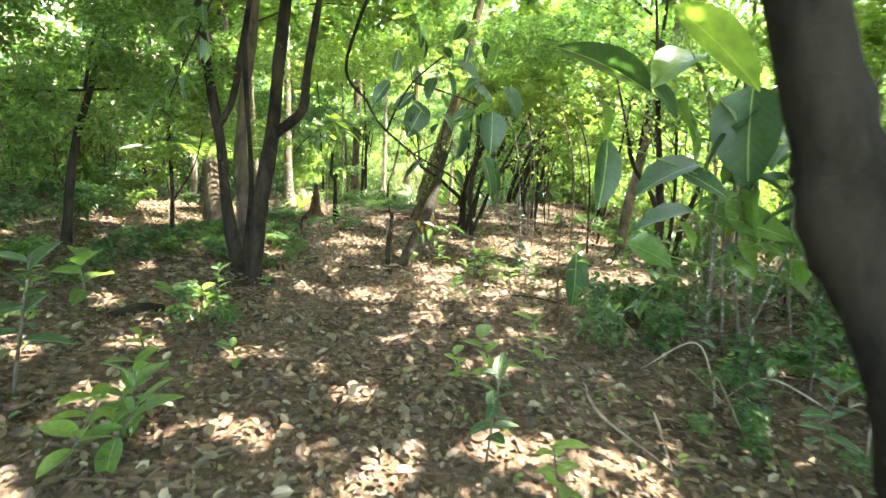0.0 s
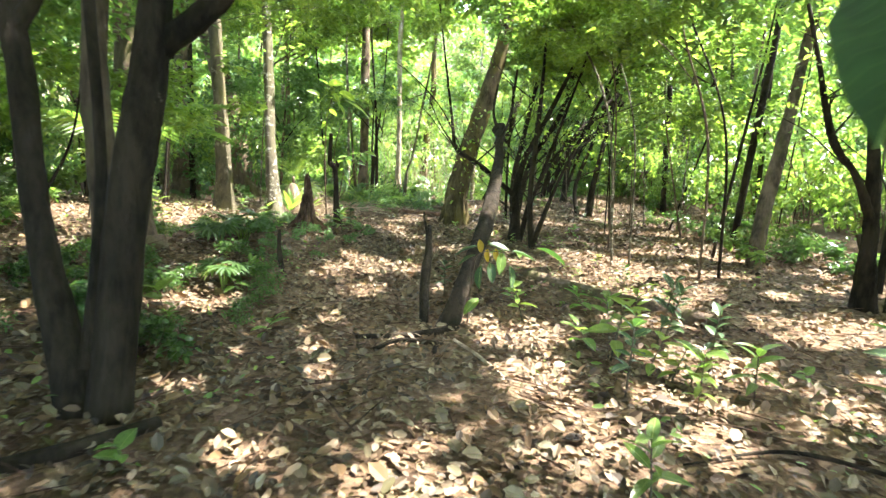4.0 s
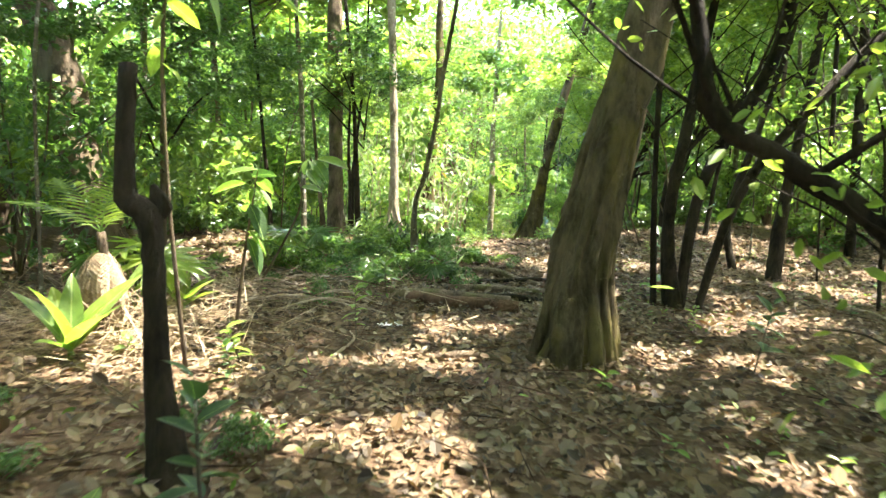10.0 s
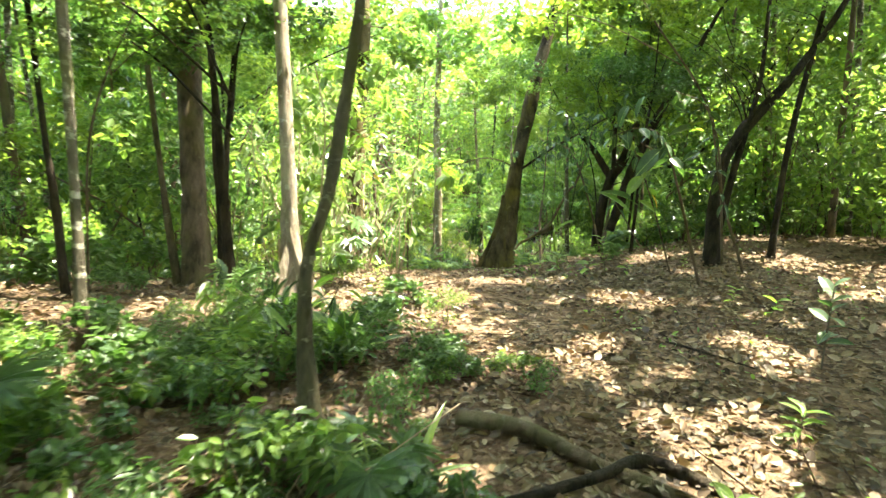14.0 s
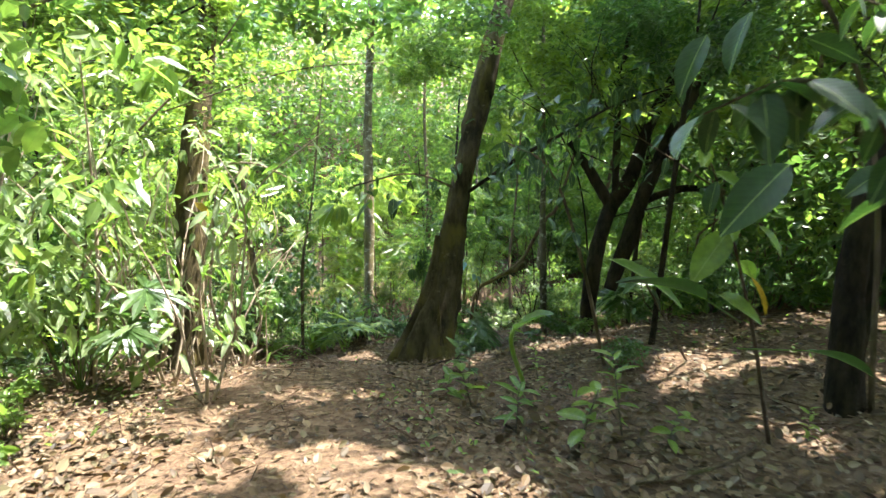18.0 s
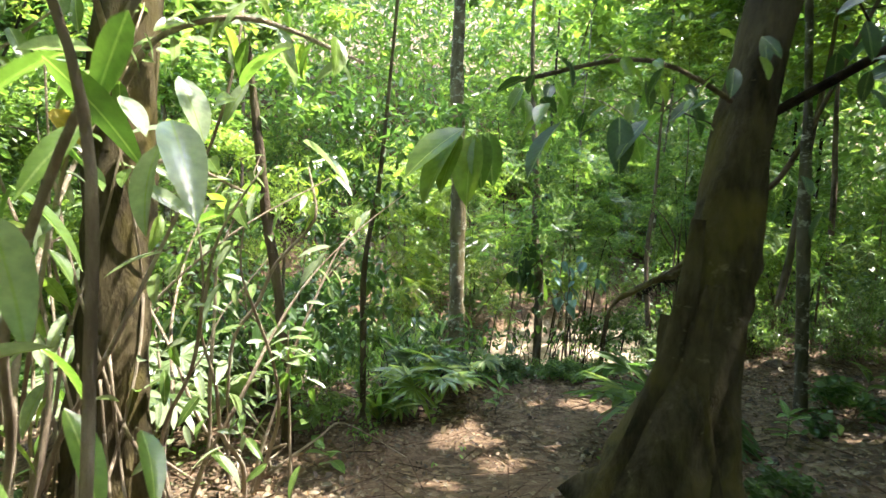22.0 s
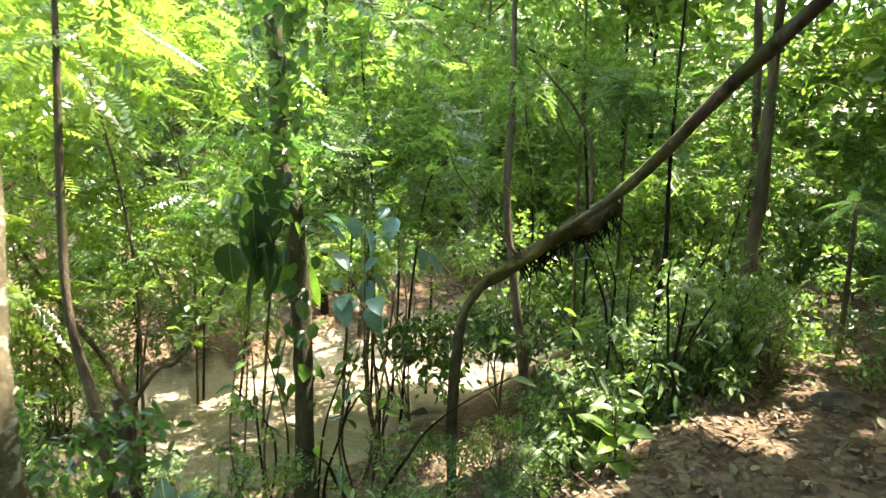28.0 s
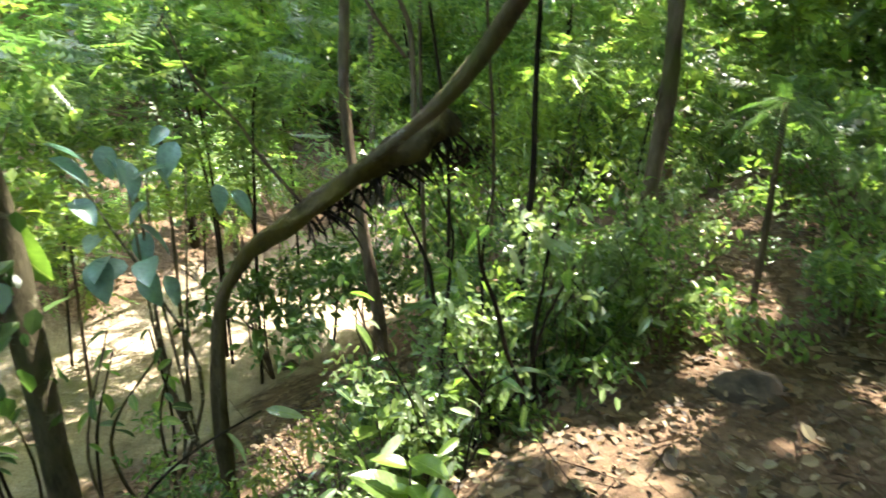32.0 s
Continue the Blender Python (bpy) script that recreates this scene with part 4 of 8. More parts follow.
FORKED = tree("black forked tree with a broken stub", [[(3.44, 31.43, -0.66, 0.099), (3.54, 31.5, -0.07, 0.104), (3.79, 31.59, 0.75, 0.114), (4.06, 31.62, 1.14, 0.099), (4.34, 31.69, 1.9, 0.084), (4.89, 31.78, 2.94, 0.059)], [(3.79, 31.59, 0.75, 0.084), (3.49, 31.71, 1.25, 0.069), (3.18, 31.8, 1.65, 0.059)], [(3.85, 31.61, 0.88, 0.054), (3.88, 31.72, 1.7, 0.049), (3.91, 31.81, 2.35, 0.039), (4.01, 31.89, 2.95, 0.03)], [(3.68, 31.24, -0.39, 0.096), (3.88, 31.29, 0.16, 0.105), (4.15, 31.37, 0.9, 0.105), (4.42, 31.42, 1.48, 0.096), (4.75, 31.47, 2.13, 0.086), (5.17, 31.52, 2.83, 0.072)], [(4.12, 31.36, 0.84, 0.062), (4.69, 31.32, 1.03, 0.048), (5.53, 31.24, 1.23, 0.033)]], BARK_DARK, 7.5, 0.7, 0.1, grow=(2, 3, 4), name="forked_tree", seed=28)
tree("young straight trunk in the shade", [[(3.34, 32.85, -1.37, 0.059), (3.3, 33.07, 0.12, 0.052), (3.32, 33.24, 1.28, 0.039)]], BARK_GREY, 7, 0.8, seed=29)
VINED = tree("dark trunk wrapped in dry vines", [[(-1.94, 31.13, -1.35, 0.22), (-1.94, 31.23, -0.71, 0.195), (-1.89, 31.39, 0.35, 0.185), (-1.86, 31.55, 1.41, 0.16)]], BARK_FLUTED, 9, 1.1, 0.2, seed=30)
tree("slim lichen-spotted trunk above the stream", [[(0.59, 36.5, -2.56, 0.150), (0.52, 36.61, -1.94, 0.122), (0.53, 36.75, -0.95, 0.112), (0.53, 36.88, 0.03, 0.110), (0.53, 36.93, 0.36, 0.108)]], BARK_LICHEN, 12, 1.2, 0.25, seed=31)
tree("small crooked tree on the bank", [[(0.85, 38.02, -3.19, 0.046), (0.72, 38.16, -2.51, 0.038), (0.59, 38.3, -1.78, 0.03), (0.59, 38.4, -1.06, 0.027)]], BARK_BROWN, 3.5, 0.5, seed=32)
tree("bare short stem on the bank", [[(1.02, 37.59, -3.3, 0.042), (0.95, 37.66, -2.6, 0.04), (0.89, 37.73, -2.17, 0.034)]], BARK_GREY, -3.0, 0, seed=33)
tree("small forked tree by the stream", [[(0.77, 40.2, -4.28, 0.062), (0.69, 40.4, -3.37, 0.053), (0.49, 40.58, -2.89, 0.033), (0.08, 40.87, -2.28, 0.024)], [(0.72, 40.4, -3.34, 0.033), (0.99, 40.34, -2.97, 0.024), (1.29, 40.25, -2.76, 0.019)]], BARK_BROWN, -0.4, 0.45, grow=(0, 1), seed=34)
CLIMBED = tree("dark stem smothered in climbing leaves", [[(2.14, 38.07, -3.05, 0.095), (2.18, 38.18, -2.17, 0.078), (2.17, 38.33, -1.13, 0.078), (2.11, 38.41, -0.71, 0.07), (2.1, 38.5, 0.3, 0.06)]], BARK_OLIVE, 5, 0.8, seed=35)
tree("thin brown trunk by the stream", [[(4.36, 38.23, -3.55, 0.047), (4.39, 38.38, -2.77, 0.047), (4.37, 38.58, -1.86, 0.044), (4.37, 38.74, -1.08, 0.04), (4.52, 38.93, 0.07, 0.033)]], BARK_BROWN, 6, 0.8, seed=36)
tree("thin straight stem by the stream", [[(4.4, 37.52, -2.33, 0.015), (4.44, 37.67, -1.55, 0.013)]], BARK_BROWN, 3, 0.5, seed=37)
tree("thin bent stem over the bank", [[(4.52, 36.77, -2.73, 0.02), (4.64, 36.9, -1.91, 0.023), (4.77, 36.98, -1.37, 0.018), (4.9, 37.12, -0.52, 0.014)]], BARK_DARK, 4, 0.6, seed=38)
tree("dark crooked trunk beside the descending path", [[(5.88, 37.2, -2.61, 0.064), (5.97, 37.24, -2.12, 0.055), (6.18, 37.3, -1.2, 0.06), (6.28, 37.36, -0.55, 0.05)]], BARK_BROWN, 6, 0.9, seed=39)
ARCH_LIMB = [(3.5, 37.1, -1.35, 0.022), (3.9, 36.92, -1.08, 0.027), (4.08, 36.55, -0.76, 0.038), (4.1, 36.12, -0.4, 0.04), (4.1, 35.75, -0.12, 0.038), (4.12, 35.2, 0.28, 0.034), (4.15, 34.5, 0.8, 0.03)]
ARCH_TWIGS = [[(4.05, 36.99, -0.98, 0.019), (4.08, 37.04, -0.74, 0.014), (4.08, 37.08, -0.54, 0.013), (3.99, 37.15, -0.31, 0.01), (3.86, 37.22, -0.13, 0.008), (3.72, 37.3, 0.04, 0.006)], [(4.05, 37.05, -0.71, 0.01), (3.93, 37.13, -0.51, 0.008), (3.85, 37.19, -0.31, 0.007)], [(3.49, 37.08, -1.33, 0.009), (3.36, 37.16, -1.13, 0.008), (3.28, 37.21, -0.96, 0.007), (3.14, 37.29, -0.78, 0.006), (3.07, 37.36, -0.55, 0.005)]]
ARCHING = tree("dark arching trunk broken and sprouting a long straight limb", [[(2.94, 36.97, -2.59, 0.030), (3.03, 37.07, -1.95, 0.031), (3.2, 37.11, -1.58, 0.034), (3.49, 37.07, -1.39, 0.042), (3.81, 37.02, -1.20, 0.056), (4.02, 36.98, -1.11, 0.068), (4.16, 36.96, -1.04, 0.072), (4.25, 36.95, -0.99, 0.05)], ARCH_LIMB] + ARCH_TWIGS, BARK_FLUTED, 4.2, 0.6, 0.1, name="arching_tree", grow=(1,), seed=40, limb_bark=BARK_BROWN, knobs=0.45)

o = ARCHING.matrix_basis.translation
hair = np.random.default_rng(8)
hairs = []
for k in range(70):
    u = hair.uniform(0, 1)
    x, y, z = 3.5 + 0.75 * u, 37.07 - 0.12 * u, -1.42 + 0.36 * u
    d = hair.normal(0, 0.05, 2)
    hairs.append([(x - o.x, y - o.y, z - o.z, 0.008), (x + d[0] - o.x, y + d[1] - 0.03 - o.y, z - 0.07 - o.z, 0.006), (x + 1.6 * d[0] - o.x, y + 1.6 * d[1] - o.y, z - hair.uniform(0.10, 0.16) - o.z, 0.002)])
child("root_fringe", joined_tubes("root_fringe", hairs, BARK_DARK, sides=4, per=2), ARCHING, "ragged black rootlets under the broken end")


def thicket(owner, stems, n, leaves, seed, bark=BARK_DARK, material=None):
    """Fine crooked twigs and a thin veil of leaves on a shrubby tree's stems."""
    r = random.Random(seed)
    o = owner.matrix_basis.translation
    tips = []
    for k in range(n):
        line = smooth_line(stems[k % len(stems)], 8)
        p = Vector(line[int(r.uniform(0.35, 0.98) * (len(line) - 1))][:3]) - o
        rad = 0.012 * r.uniform(0.6, 1.3)
        step = Vector((r.uniform(-0.5, 0.5), r.uniform(-0.4, 0.4), r.uniform(0.15, 0.6)))
        pts = []
        for i in range(5):
            pts.append((*p, rad * (1 - 0.2 * i)))
            p = p + step * r.uniform(0.5, 0.9)
            step += Vector((r.uniform(-0.3, 0.3), r.uniform(-0.3, 0.3), r.uniform(-0.15, 0.2)))
        tips += [pts[3][:3], pts[4][:3]]
        child("twig", tube_mesh("twig", pts, bark, sides=5, per=3, knobs=0.25, seed=seed + k), owner)
    child("foliage", foliage("foliage", leaves, tips, [r.uniform(0.25, 0.5) for _ in tips], 0.075, material or LIME, seed, OVAL, 0.4), owner)


thicket(BLACK, [[(0.95, 20.19, -0.33, 0.101), (0.87, 20.33, 0.63, 0.069), (1.06, 20.5, 1.76, 0.055), (1.4, 20.75, 3.49, 0.046)], [(1, 20.2, -0.26, 0.069), (1.23, 20.39, 1.02, 0.06), (1.95, 20.58, 2.38, 0.069), (2.27, 20.74, 3.51, 0.069)], [(1.19, 20.19, -0.29, 0.041), (1.69, 20.38, 1.03, 0.051), (2.71, 20.55, 2.25, 0.06), (3.74, 20.71, 3.4, 0.041)], [(0.74, 20.2, -0.3, 0.037), (0.7, 20.42, 1.23, 0.032), (0.74, 20.64, 2.72, 0.037), (0.8, 20.75, 3.47, 0.028)]], 26, 700, 601)
thicket(CLUMP, CLUMP_STEMS, 22, 500, 606)
thicket(LOW_SHRUB, [[(0.73, 15.28, -0.17, 0.064), (0.64, 15.46, 0.83, 0.045), (0.73, 15.76, 2.45, 0.032)], [(0.74, 15.3, -0.05, 0.045), (1.12, 15.51, 1.02, 0.032), (1.62, 15.73, 2.1, 0.026)]], 18, 500, 602)
thicket(RIGHT_TREE, [[(0.48, 15.97, -0.19, 0.105), (0.49, 16.04, 0.31, 0.085), (0.46, 16.11, 0.70, 0.072), (0.58, 16.2, 1.30, 0.056), (0.76, 16.25, 1.68, 0.045)], [(0.44, 16.09, 0.66, 0.056), (0.14, 16.12, 0.88, 0.046), (-0.14, 16.15, 1.10, 0.044), (-0.4, 16.2, 1.26, 0.042), (-0.68, 16.23, 1.45, 0.04), (-0.78, 16.3, 1.95, 0.026)], [(0.57, 15.99, -0.07, 0.05), (0.69, 16.05, 0.38, 0.045), (0.84, 16.08, 0.85, 0.036)]], 18, 500, 603)
thicket(CROOKED, [[(3.53, 27.14, -0.41, 0.119), (3.65, 27.33, 0.82, 0.082), (3.98, 27.42, 1.53, 0.089), (4.96, 27.53, 2.59, 0.059), (5.85, 27.67, 3.83, 0.045)], [(3.57, 27.17, -0.22, 0.059), (3.93, 27.36, 1.11, 0.052), (4.3, 27.51, 2.25, 0.037), (4.47, 27.68, 3.38, 0.03)]], 16, 500, 604)
thicket(FORKED, [[(3.44, 31.43, -0.66, 0.099), (3.54, 31.5, -0.07, 0.104), (3.79, 31.59, 0.75, 0.114), (4.06, 31.62, 1.14, 0.099), (4.34, 31.69, 1.9, 0.084), (4.89, 31.78, 2.94, 0.059)], [(3.85, 31.61, 0.88, 0.054), (3.88, 31.72, 1.7, 0.049), (3.91, 31.81, 2.35, 0.039), (4.01, 31.89, 2.95, 0.03)], [(3.68, 31.24, -0.39, 0.096), (3.88, 31.29, 0.16, 0.105), (4.15, 31.37, 0.9, 0.105), (4.42, 31.42, 1.48, 0.096), (4.75, 31.47, 2.13, 0.086), (5.17, 31.52, 2.83, 0.072)]], 18, 700, 605, BARK_DARK, DEEP)


def buttress(owner, yaw, out, tall, thick, bark, lean=(0.0, 0.0), seed=0):
    """A plank root: a fin that runs down the trunk and out over the ground."""
    r = random.Random(seed)
    n, k = 12, 7
    v, f = [], []
    for i in range(n):
        u = i / (n - 1)
        reach = out * (1 - u) ** 1.7 + 0.05
        z = tall * u - 0.08
        t = thick * (0.55 + 0.45 * (1 - u)) * r.uniform(0.9, 1.1)
        for j in range(k):
            a = math.pi * j / (k - 1) - math.pi / 2
            x = reach * (0.3 + 0.7 * math.cos(a)) if j not in (0, k - 1) else 0.0
            v.append((x + lean[0] * 0, t * math.sin(a) * (1.6 if j in (0, k - 1) else 1.0) + 0.03 * math.sin(4 * u + seed), z))
    for i in range(n - 1):
        for j in range(k - 1):
            a = i * k + j
            f.append((a, a + 1, a + k + 1, a + k))
    m = pose(0, 0, 0, 0, 0, yaw)
    shear = Matrix.Identity(4)
    shear[0][2], shear[1][2] = lean
    return child("buttress", np_mesh("buttress", v, f, bark, True), owner, "", shear @ m)


for k, yaw in enumerate((195, 255, 300, 20, 110)):
    buttress(BUTTRESSED, yaw, (0.55, 0.42, 0.5, 0.4, 0.4)[k], (1.7, 1.2, 1.4, 1.1, 1.2)[k], 0.05, BARK_MOSSY, (0.22, 0.08), k)
for k in range(4):
    buttress(PALE_TREE, 40 + 90 * k, 0.45, 0.9, 0.04, BARK_PALE, (-0.02, 0.05), 10 + k)
    buttress(FLUTED, 200 + 80 * k, 0.28, 0.55, 0.05, BARK_GREY, (-0.05, 0.08), 20 + k)
    buttress(LEANING, 215 + 75 * k, 0.42, 0.85, 0.07, BARK_FLUTED, (0.1, 0.1), 30 + k)

o = LEANING.matrix_basis.translation
for k in range(9):
    a = 3.3 + 0.55 * k
    line = []
    for (x, y, z, r), out in zip([(-0.6, 18.32, -0.34, 0.30), (-0.58, 18.37, 0.05, 0.255), (-0.57, 18.42, 0.42, 0.225), (-0.5, 18.47, 0.8, 0.212), (-0.42, 18.53, 1.17, 0.2), (-0.3, 18.6, 1.65, 0.185)], (1.12, 1.02, 0.96, 0.95, 0.94, 0.9)):
        b = a + 0.12 * math.sin(3 * z + k)
        line.append((x + out * r * math.cos(b) - o.x, y + out * r * math.sin(b) - o.y, z - o.z, r * (0.20, 0.14, 0.17)[k % 3]))
    child("flute", tube_mesh("flute", line, BARK_FLUTED, sides=8, per=6, knobs=0.3, seed=k), LEANING)

# ---- bushes and saplings round the clearing ----
random.seed(202)
rng = np.random.default_rng(202)
STEM = [joined_tubes("stem", [[(0, 0, -0.05, 0.012), (*(rng.normal(0, 0.15, 2)), 0.6, 0.010), (*(rng.normal(0, 0.4, 2)), 1.5, 0.005)] for _ in range(5)], BARK_BROWN, sides=5, per=3) for _ in range(3)]


def bush(x, y, s, k, label, group="bushes of the undergrowth", near=False):
    b = empty("bush", on_ground(x, y), label, "bush", group)
    b.matrix_basis = b.matrix_basis @ pose(0, 0, 0, 0, 0, random.uniform(0, 360)) @ Matrix.Diagonal((s, s, s, 1))
    child("stem", STEM[k % 3], b)
    child("foliage", (NEAR_BUSH[k % 3] if near else BUSH[k % 4]), b)
    return b


def path_x(y):
    return float(np.interp(y, [p[2] for p in PATH], [p[1] for p in PATH]))


OPEN_SKY = ((8.0, 13.0, 1.8), (7.5, 18.0, 2.0), (8.0, 23.0, 2.0), (-7.0, 26.0, 2.0), (-7.5, 20.0, 2.0), (-8.0, 13.0, 2.0), (-5.0, 42.0, 2.4), (-3.0, 46.0, 2.6), (7.0, 42.0, 2.2))


def shades_clearing(x, y, z, reach):
    """Whether a crown there would keep the sun off one of the bright clearings."""
    h = z - float(height(x, y))
    sx, sy = x - TO_SUN.x / TO_SUN.z * h, y - TO_SUN.y / TO_SUN.z * h
    return any((sx - a) ** 2 + (sy - b) ** 2 < (r + reach * 0.4) ** 2 for a, b, r in OPEN_SKY)


BUSH_LABELS = ("green leafy bush of the undergrowth", "bright green bush with narrow leaves", "green bush with broad round leaves", "dark green bush in the shade")
count = 0
for k in range(2000):
    x, y = random.uniform(-14, 16), random.uniform(-2, 53)
    off = abs(x - path_x(y)) if y < 35 else 9
    near = 5.8 if y < 28 else 2.8
    if y < 35 and off < near or 36 < y < 42.5 and -6 < x < 9 or (12 < y < 27 and 0 < x < 6.5) or (8 < y < 20 and -6.5 < x < 0):
        continue
    if y >= 35 and (x - 2.2) ** 2 + (y - 34) ** 2 < 16:
        continue
    if np.hypot(GAPS[:, 0] - x, GAPS[:, 1] - y).min() < 1.0 or (3 < y < 15 and 0 < x < 8.5):
        continue
    if y < 36 and off < 4.5:
        bush(x, y, random.uniform(0.7, 1.2), k, BUSH_LABELS[k % 2], near=True)
    else:
        bush(x, y, random.uniform(0.9, 2.0), k, BUSH_LABELS[k % 4])
    count += 1
    if count >= 260:
        break

# ---- slim understorey trees ----
random.seed(203)
rng = np.random.default_rng(203)
count = 0
for k in range(3000):
    x, y = random.uniform(-13, 15), random.uniform(1, 50)
    off = abs(x - path_x(y)) if y < 35 else 9
    z = float(height(x, y))
    h = random.uniform(2.6, 5.5)
    if off < (4.6 if x > 0 and y < 20 else 3.4) or 35 < y < 42 and -5 < x < 8 or shades_clearing(x, y, z + h, 1.5) or (10 < y < 19 and -6 < x < 0):
        continue
    r = random.uniform(0.014, 0.032)
    lean_x, lean_y = random.uniform(-0.5, 0.5), random.uniform(-0.5, 0.5)
    tree(("slim young tree in leaf", "thin dark sapling with a leafy head")[k % 2] + " among the undergrowth",
         [[(x, y, z, r), (x + lean_x, y + lean_y, z + h * 0.6, r * 0.8), (x + lean_x * 1.3, y + lean_y * 1.3, z + h * 0.8, r * 0.6)]], (BARK_DARK, BARK_BROWN, BARK_GREY)[k % 3], z + h, random.uniform(0.45, 0.8), sides=6, group="young trees of the understorey", name="young_tree", crown_drop=0.2, seed=300 + k)
    count += 1
    if count >= 110:
        break

for k in range(24):
    y = random.uniform(13, 34)
    side = random.choice((-1, 1))
    x = path_x(y) + side * random.uniform(3.0, 5.5)
    z = float(height(x, y))
    h = random.uniform(3.6, 5.2)
    if shades_clearing(x - side * 2, y, z + h, 0.9) or (9 < y < 19 and -6 < x < 0):
        continue
    r = random.uniform(0.012, 0.022)
    inward = -side * random.uniform(1.2, 3.6)
    bark = (BARK_DARK, BARK_BROWN, BARK_GREY)[k % 3]
    t = tree("slim young tree arching towards the path", [[(x, y, z, r), (x + inward * 0.12, y, z + h * 0.5, r * 0.85), (x + inward * 0.45, y + 0.2, z + h * 0.85, r * 0.6)]], bark, z + h, random.uniform(0.4, 0.6), sides=6, group="young trees of the understorey", name="young_tree", crown_drop=0.1, seed=700 + k)
    child("limb", tube_mesh("limb", [(inward * 0.3, 0.12, h * 0.7, r * 0.5), (inward * 0.7, 0.1, h * 0.82, r * 0.4), (inward, 0, h * 0.85, r * 0.2)], bark, sides=6, per=4), t)
    crown_on(t, (x + inward, y, z + h * 0.88), random.uniform(0.38, 0.52), k + 1)

# ---- canopy trees ----
random.seed(204)
rng = np.random.default_rng(204)
count = 0
for k in range(4000):
    x, y = random.uniform(-13, 16), random.uniform(-6, 47)
    off = x - path_x(y) if y < 35 else 9
    z = float(height(x, y))
    h = random.uniform(7, 11)
    if abs(off) < 6.0 or 35 < y < 44 and -6 < x < 9 or shades_clearing(x, y, z + h, 1.5):
        continue
    r = random.uniform(0.045, 0.1)
    t = tree(("tall slim forest tree with a leafy crown", "straight forest tree rising into the canopy")[k % 2],
             [[(x, y, z, r), (x + random.uniform(-0.3, 0.3), y + random.uniform(-0.3, 0.3), z + 4, r * 0.8)]], (BARK_BROWN, BARK_GREY, BARK_DARK)[k % 3], z + h, random.uniform(1.0, 1.3), sides=8, group="trees of the forest", seed=100 + k)
    CANOPY.append((t, x, y, h, r))
    inward = -math.copysign(random.uniform(2.5, min(7.0, abs(off))), off)
    reach = Vector((x + inward, y + random.uniform(-2, 2), z + h * random.uniform(0.75, 0.95)))
    if not shades_clearing(*reach, 1.3):
        child("limb", tube_mesh("limb", [(0, 0, h * 0.6, r * 0.5), (inward * 0.5, (reach.y - y) * 0.5, h * 0.75, r * 0.4), (*(reach - t.matrix_basis.translation), r * 0.2)], (BARK_BROWN, BARK_GREY, BARK_DARK)[k % 3], sides=6, per=4), t)
        crown_on(t, reach, random.uniform(0.8, 1.2), k + 1)
    count += 1
    if count >= 105:
        break

# unseen limbs and crowns added overhead to shade the path between the canopy's gaps
known = np.array(CROWNS)
tall_trees = np.array([c[1:3] for c in CANOPY])
for y in np.arange(-6.0, 47.0, 1.3):
    for x in np.arange(path_x(y) - (6.0 if y < 38 else 2.5), path_x(y) + 6.5, 1.3):
        foot = np.array([x, y, float(height(x, y))])
        if (np.hypot(GAPS[:, 0] - x, GAPS[:, 1] - y) < GAPS[:, 2] + 0.25).any() or (33.5 < y < 38 and x < 0.0) or (y > 40 and x < 0.5):
            continue
        d = known[:, :3] - foot
        far = np.linalg.norm(d - (d @ SUN_RAY)[:, None] * SUN_RAY, axis=1)
        if np.exp(-(far / (1.45 * known[:, 3])) ** 2)[d[:, 2] > 2].sum() > 0.75:
            continue
        place = foot + SUN_RAY * random.uniform(8.0, 10.5) + np.array([random.uniform(-0.4, 0.4), random.uniform(-0.4, 0.4), 0])
        best = np.hypot(tall_trees[:, 0] - place[0], tall_trees[:, 1] - place[1]).argmin()
        t, tx, ty, th, tr = CANOPY[best]
        q = Vector(place) - t.matrix_basis.translation
        child("limb", tube_mesh("limb", [(0, 0, th * 0.7, tr * 0.4), (q.x * 0.5, q.y * 0.5, (th * 0.7 + q.z) * 0.5 + 0.4, tr * 0.3), (*q, tr * 0.15)], BARK_BROWN, sides=6, per=4), t)
        crown_on(t, tuple(place), random.uniform(0.75, 0.95), random.randrange(4))
        known = np.array(CROWNS)

# ---- far woods ----
random.seed(205)
rng = np.random.default_rng(205)
n = 290000
side = rng.choice((-1, 1), n)
wy = rng.uniform(-12, 64, n)
wx = 1 + side * (10.5 + 12 * rng.uniform(0, 1, n) ** 1.3)
over = rng.random(n) < 0.5
wx = np.where(over, rng.uniform(-22, 24, n), wx)
wy = np.where(over, np.where(rng.random(n) < 0.88, rng.uniform(48, 66, n), rng.uniform(-16, -6, n)), wy)
east = rng.random(n) < 0.1
wx = np.where(east, rng.uniform(10, 24, n), wx)
wy = np.where(east, rng.uniform(28, 50, n), wy)
wz = height(wx, wy) + rng.uniform(0, 1, n) ** 1.1 * np.where(wy > 46, 17.0, 11.0)
v1, f1 = scattered(*SMALL, np.stack([wx, wy, wz], -1), rotations(n, rng, 0.4), rng.uniform(0.18, 0.48, n))
tagged(new("far_woods", np_mesh("far_woods", v1, f1, GREEN)), "dense green woods closing off the distance", "woods", kind="stuff")


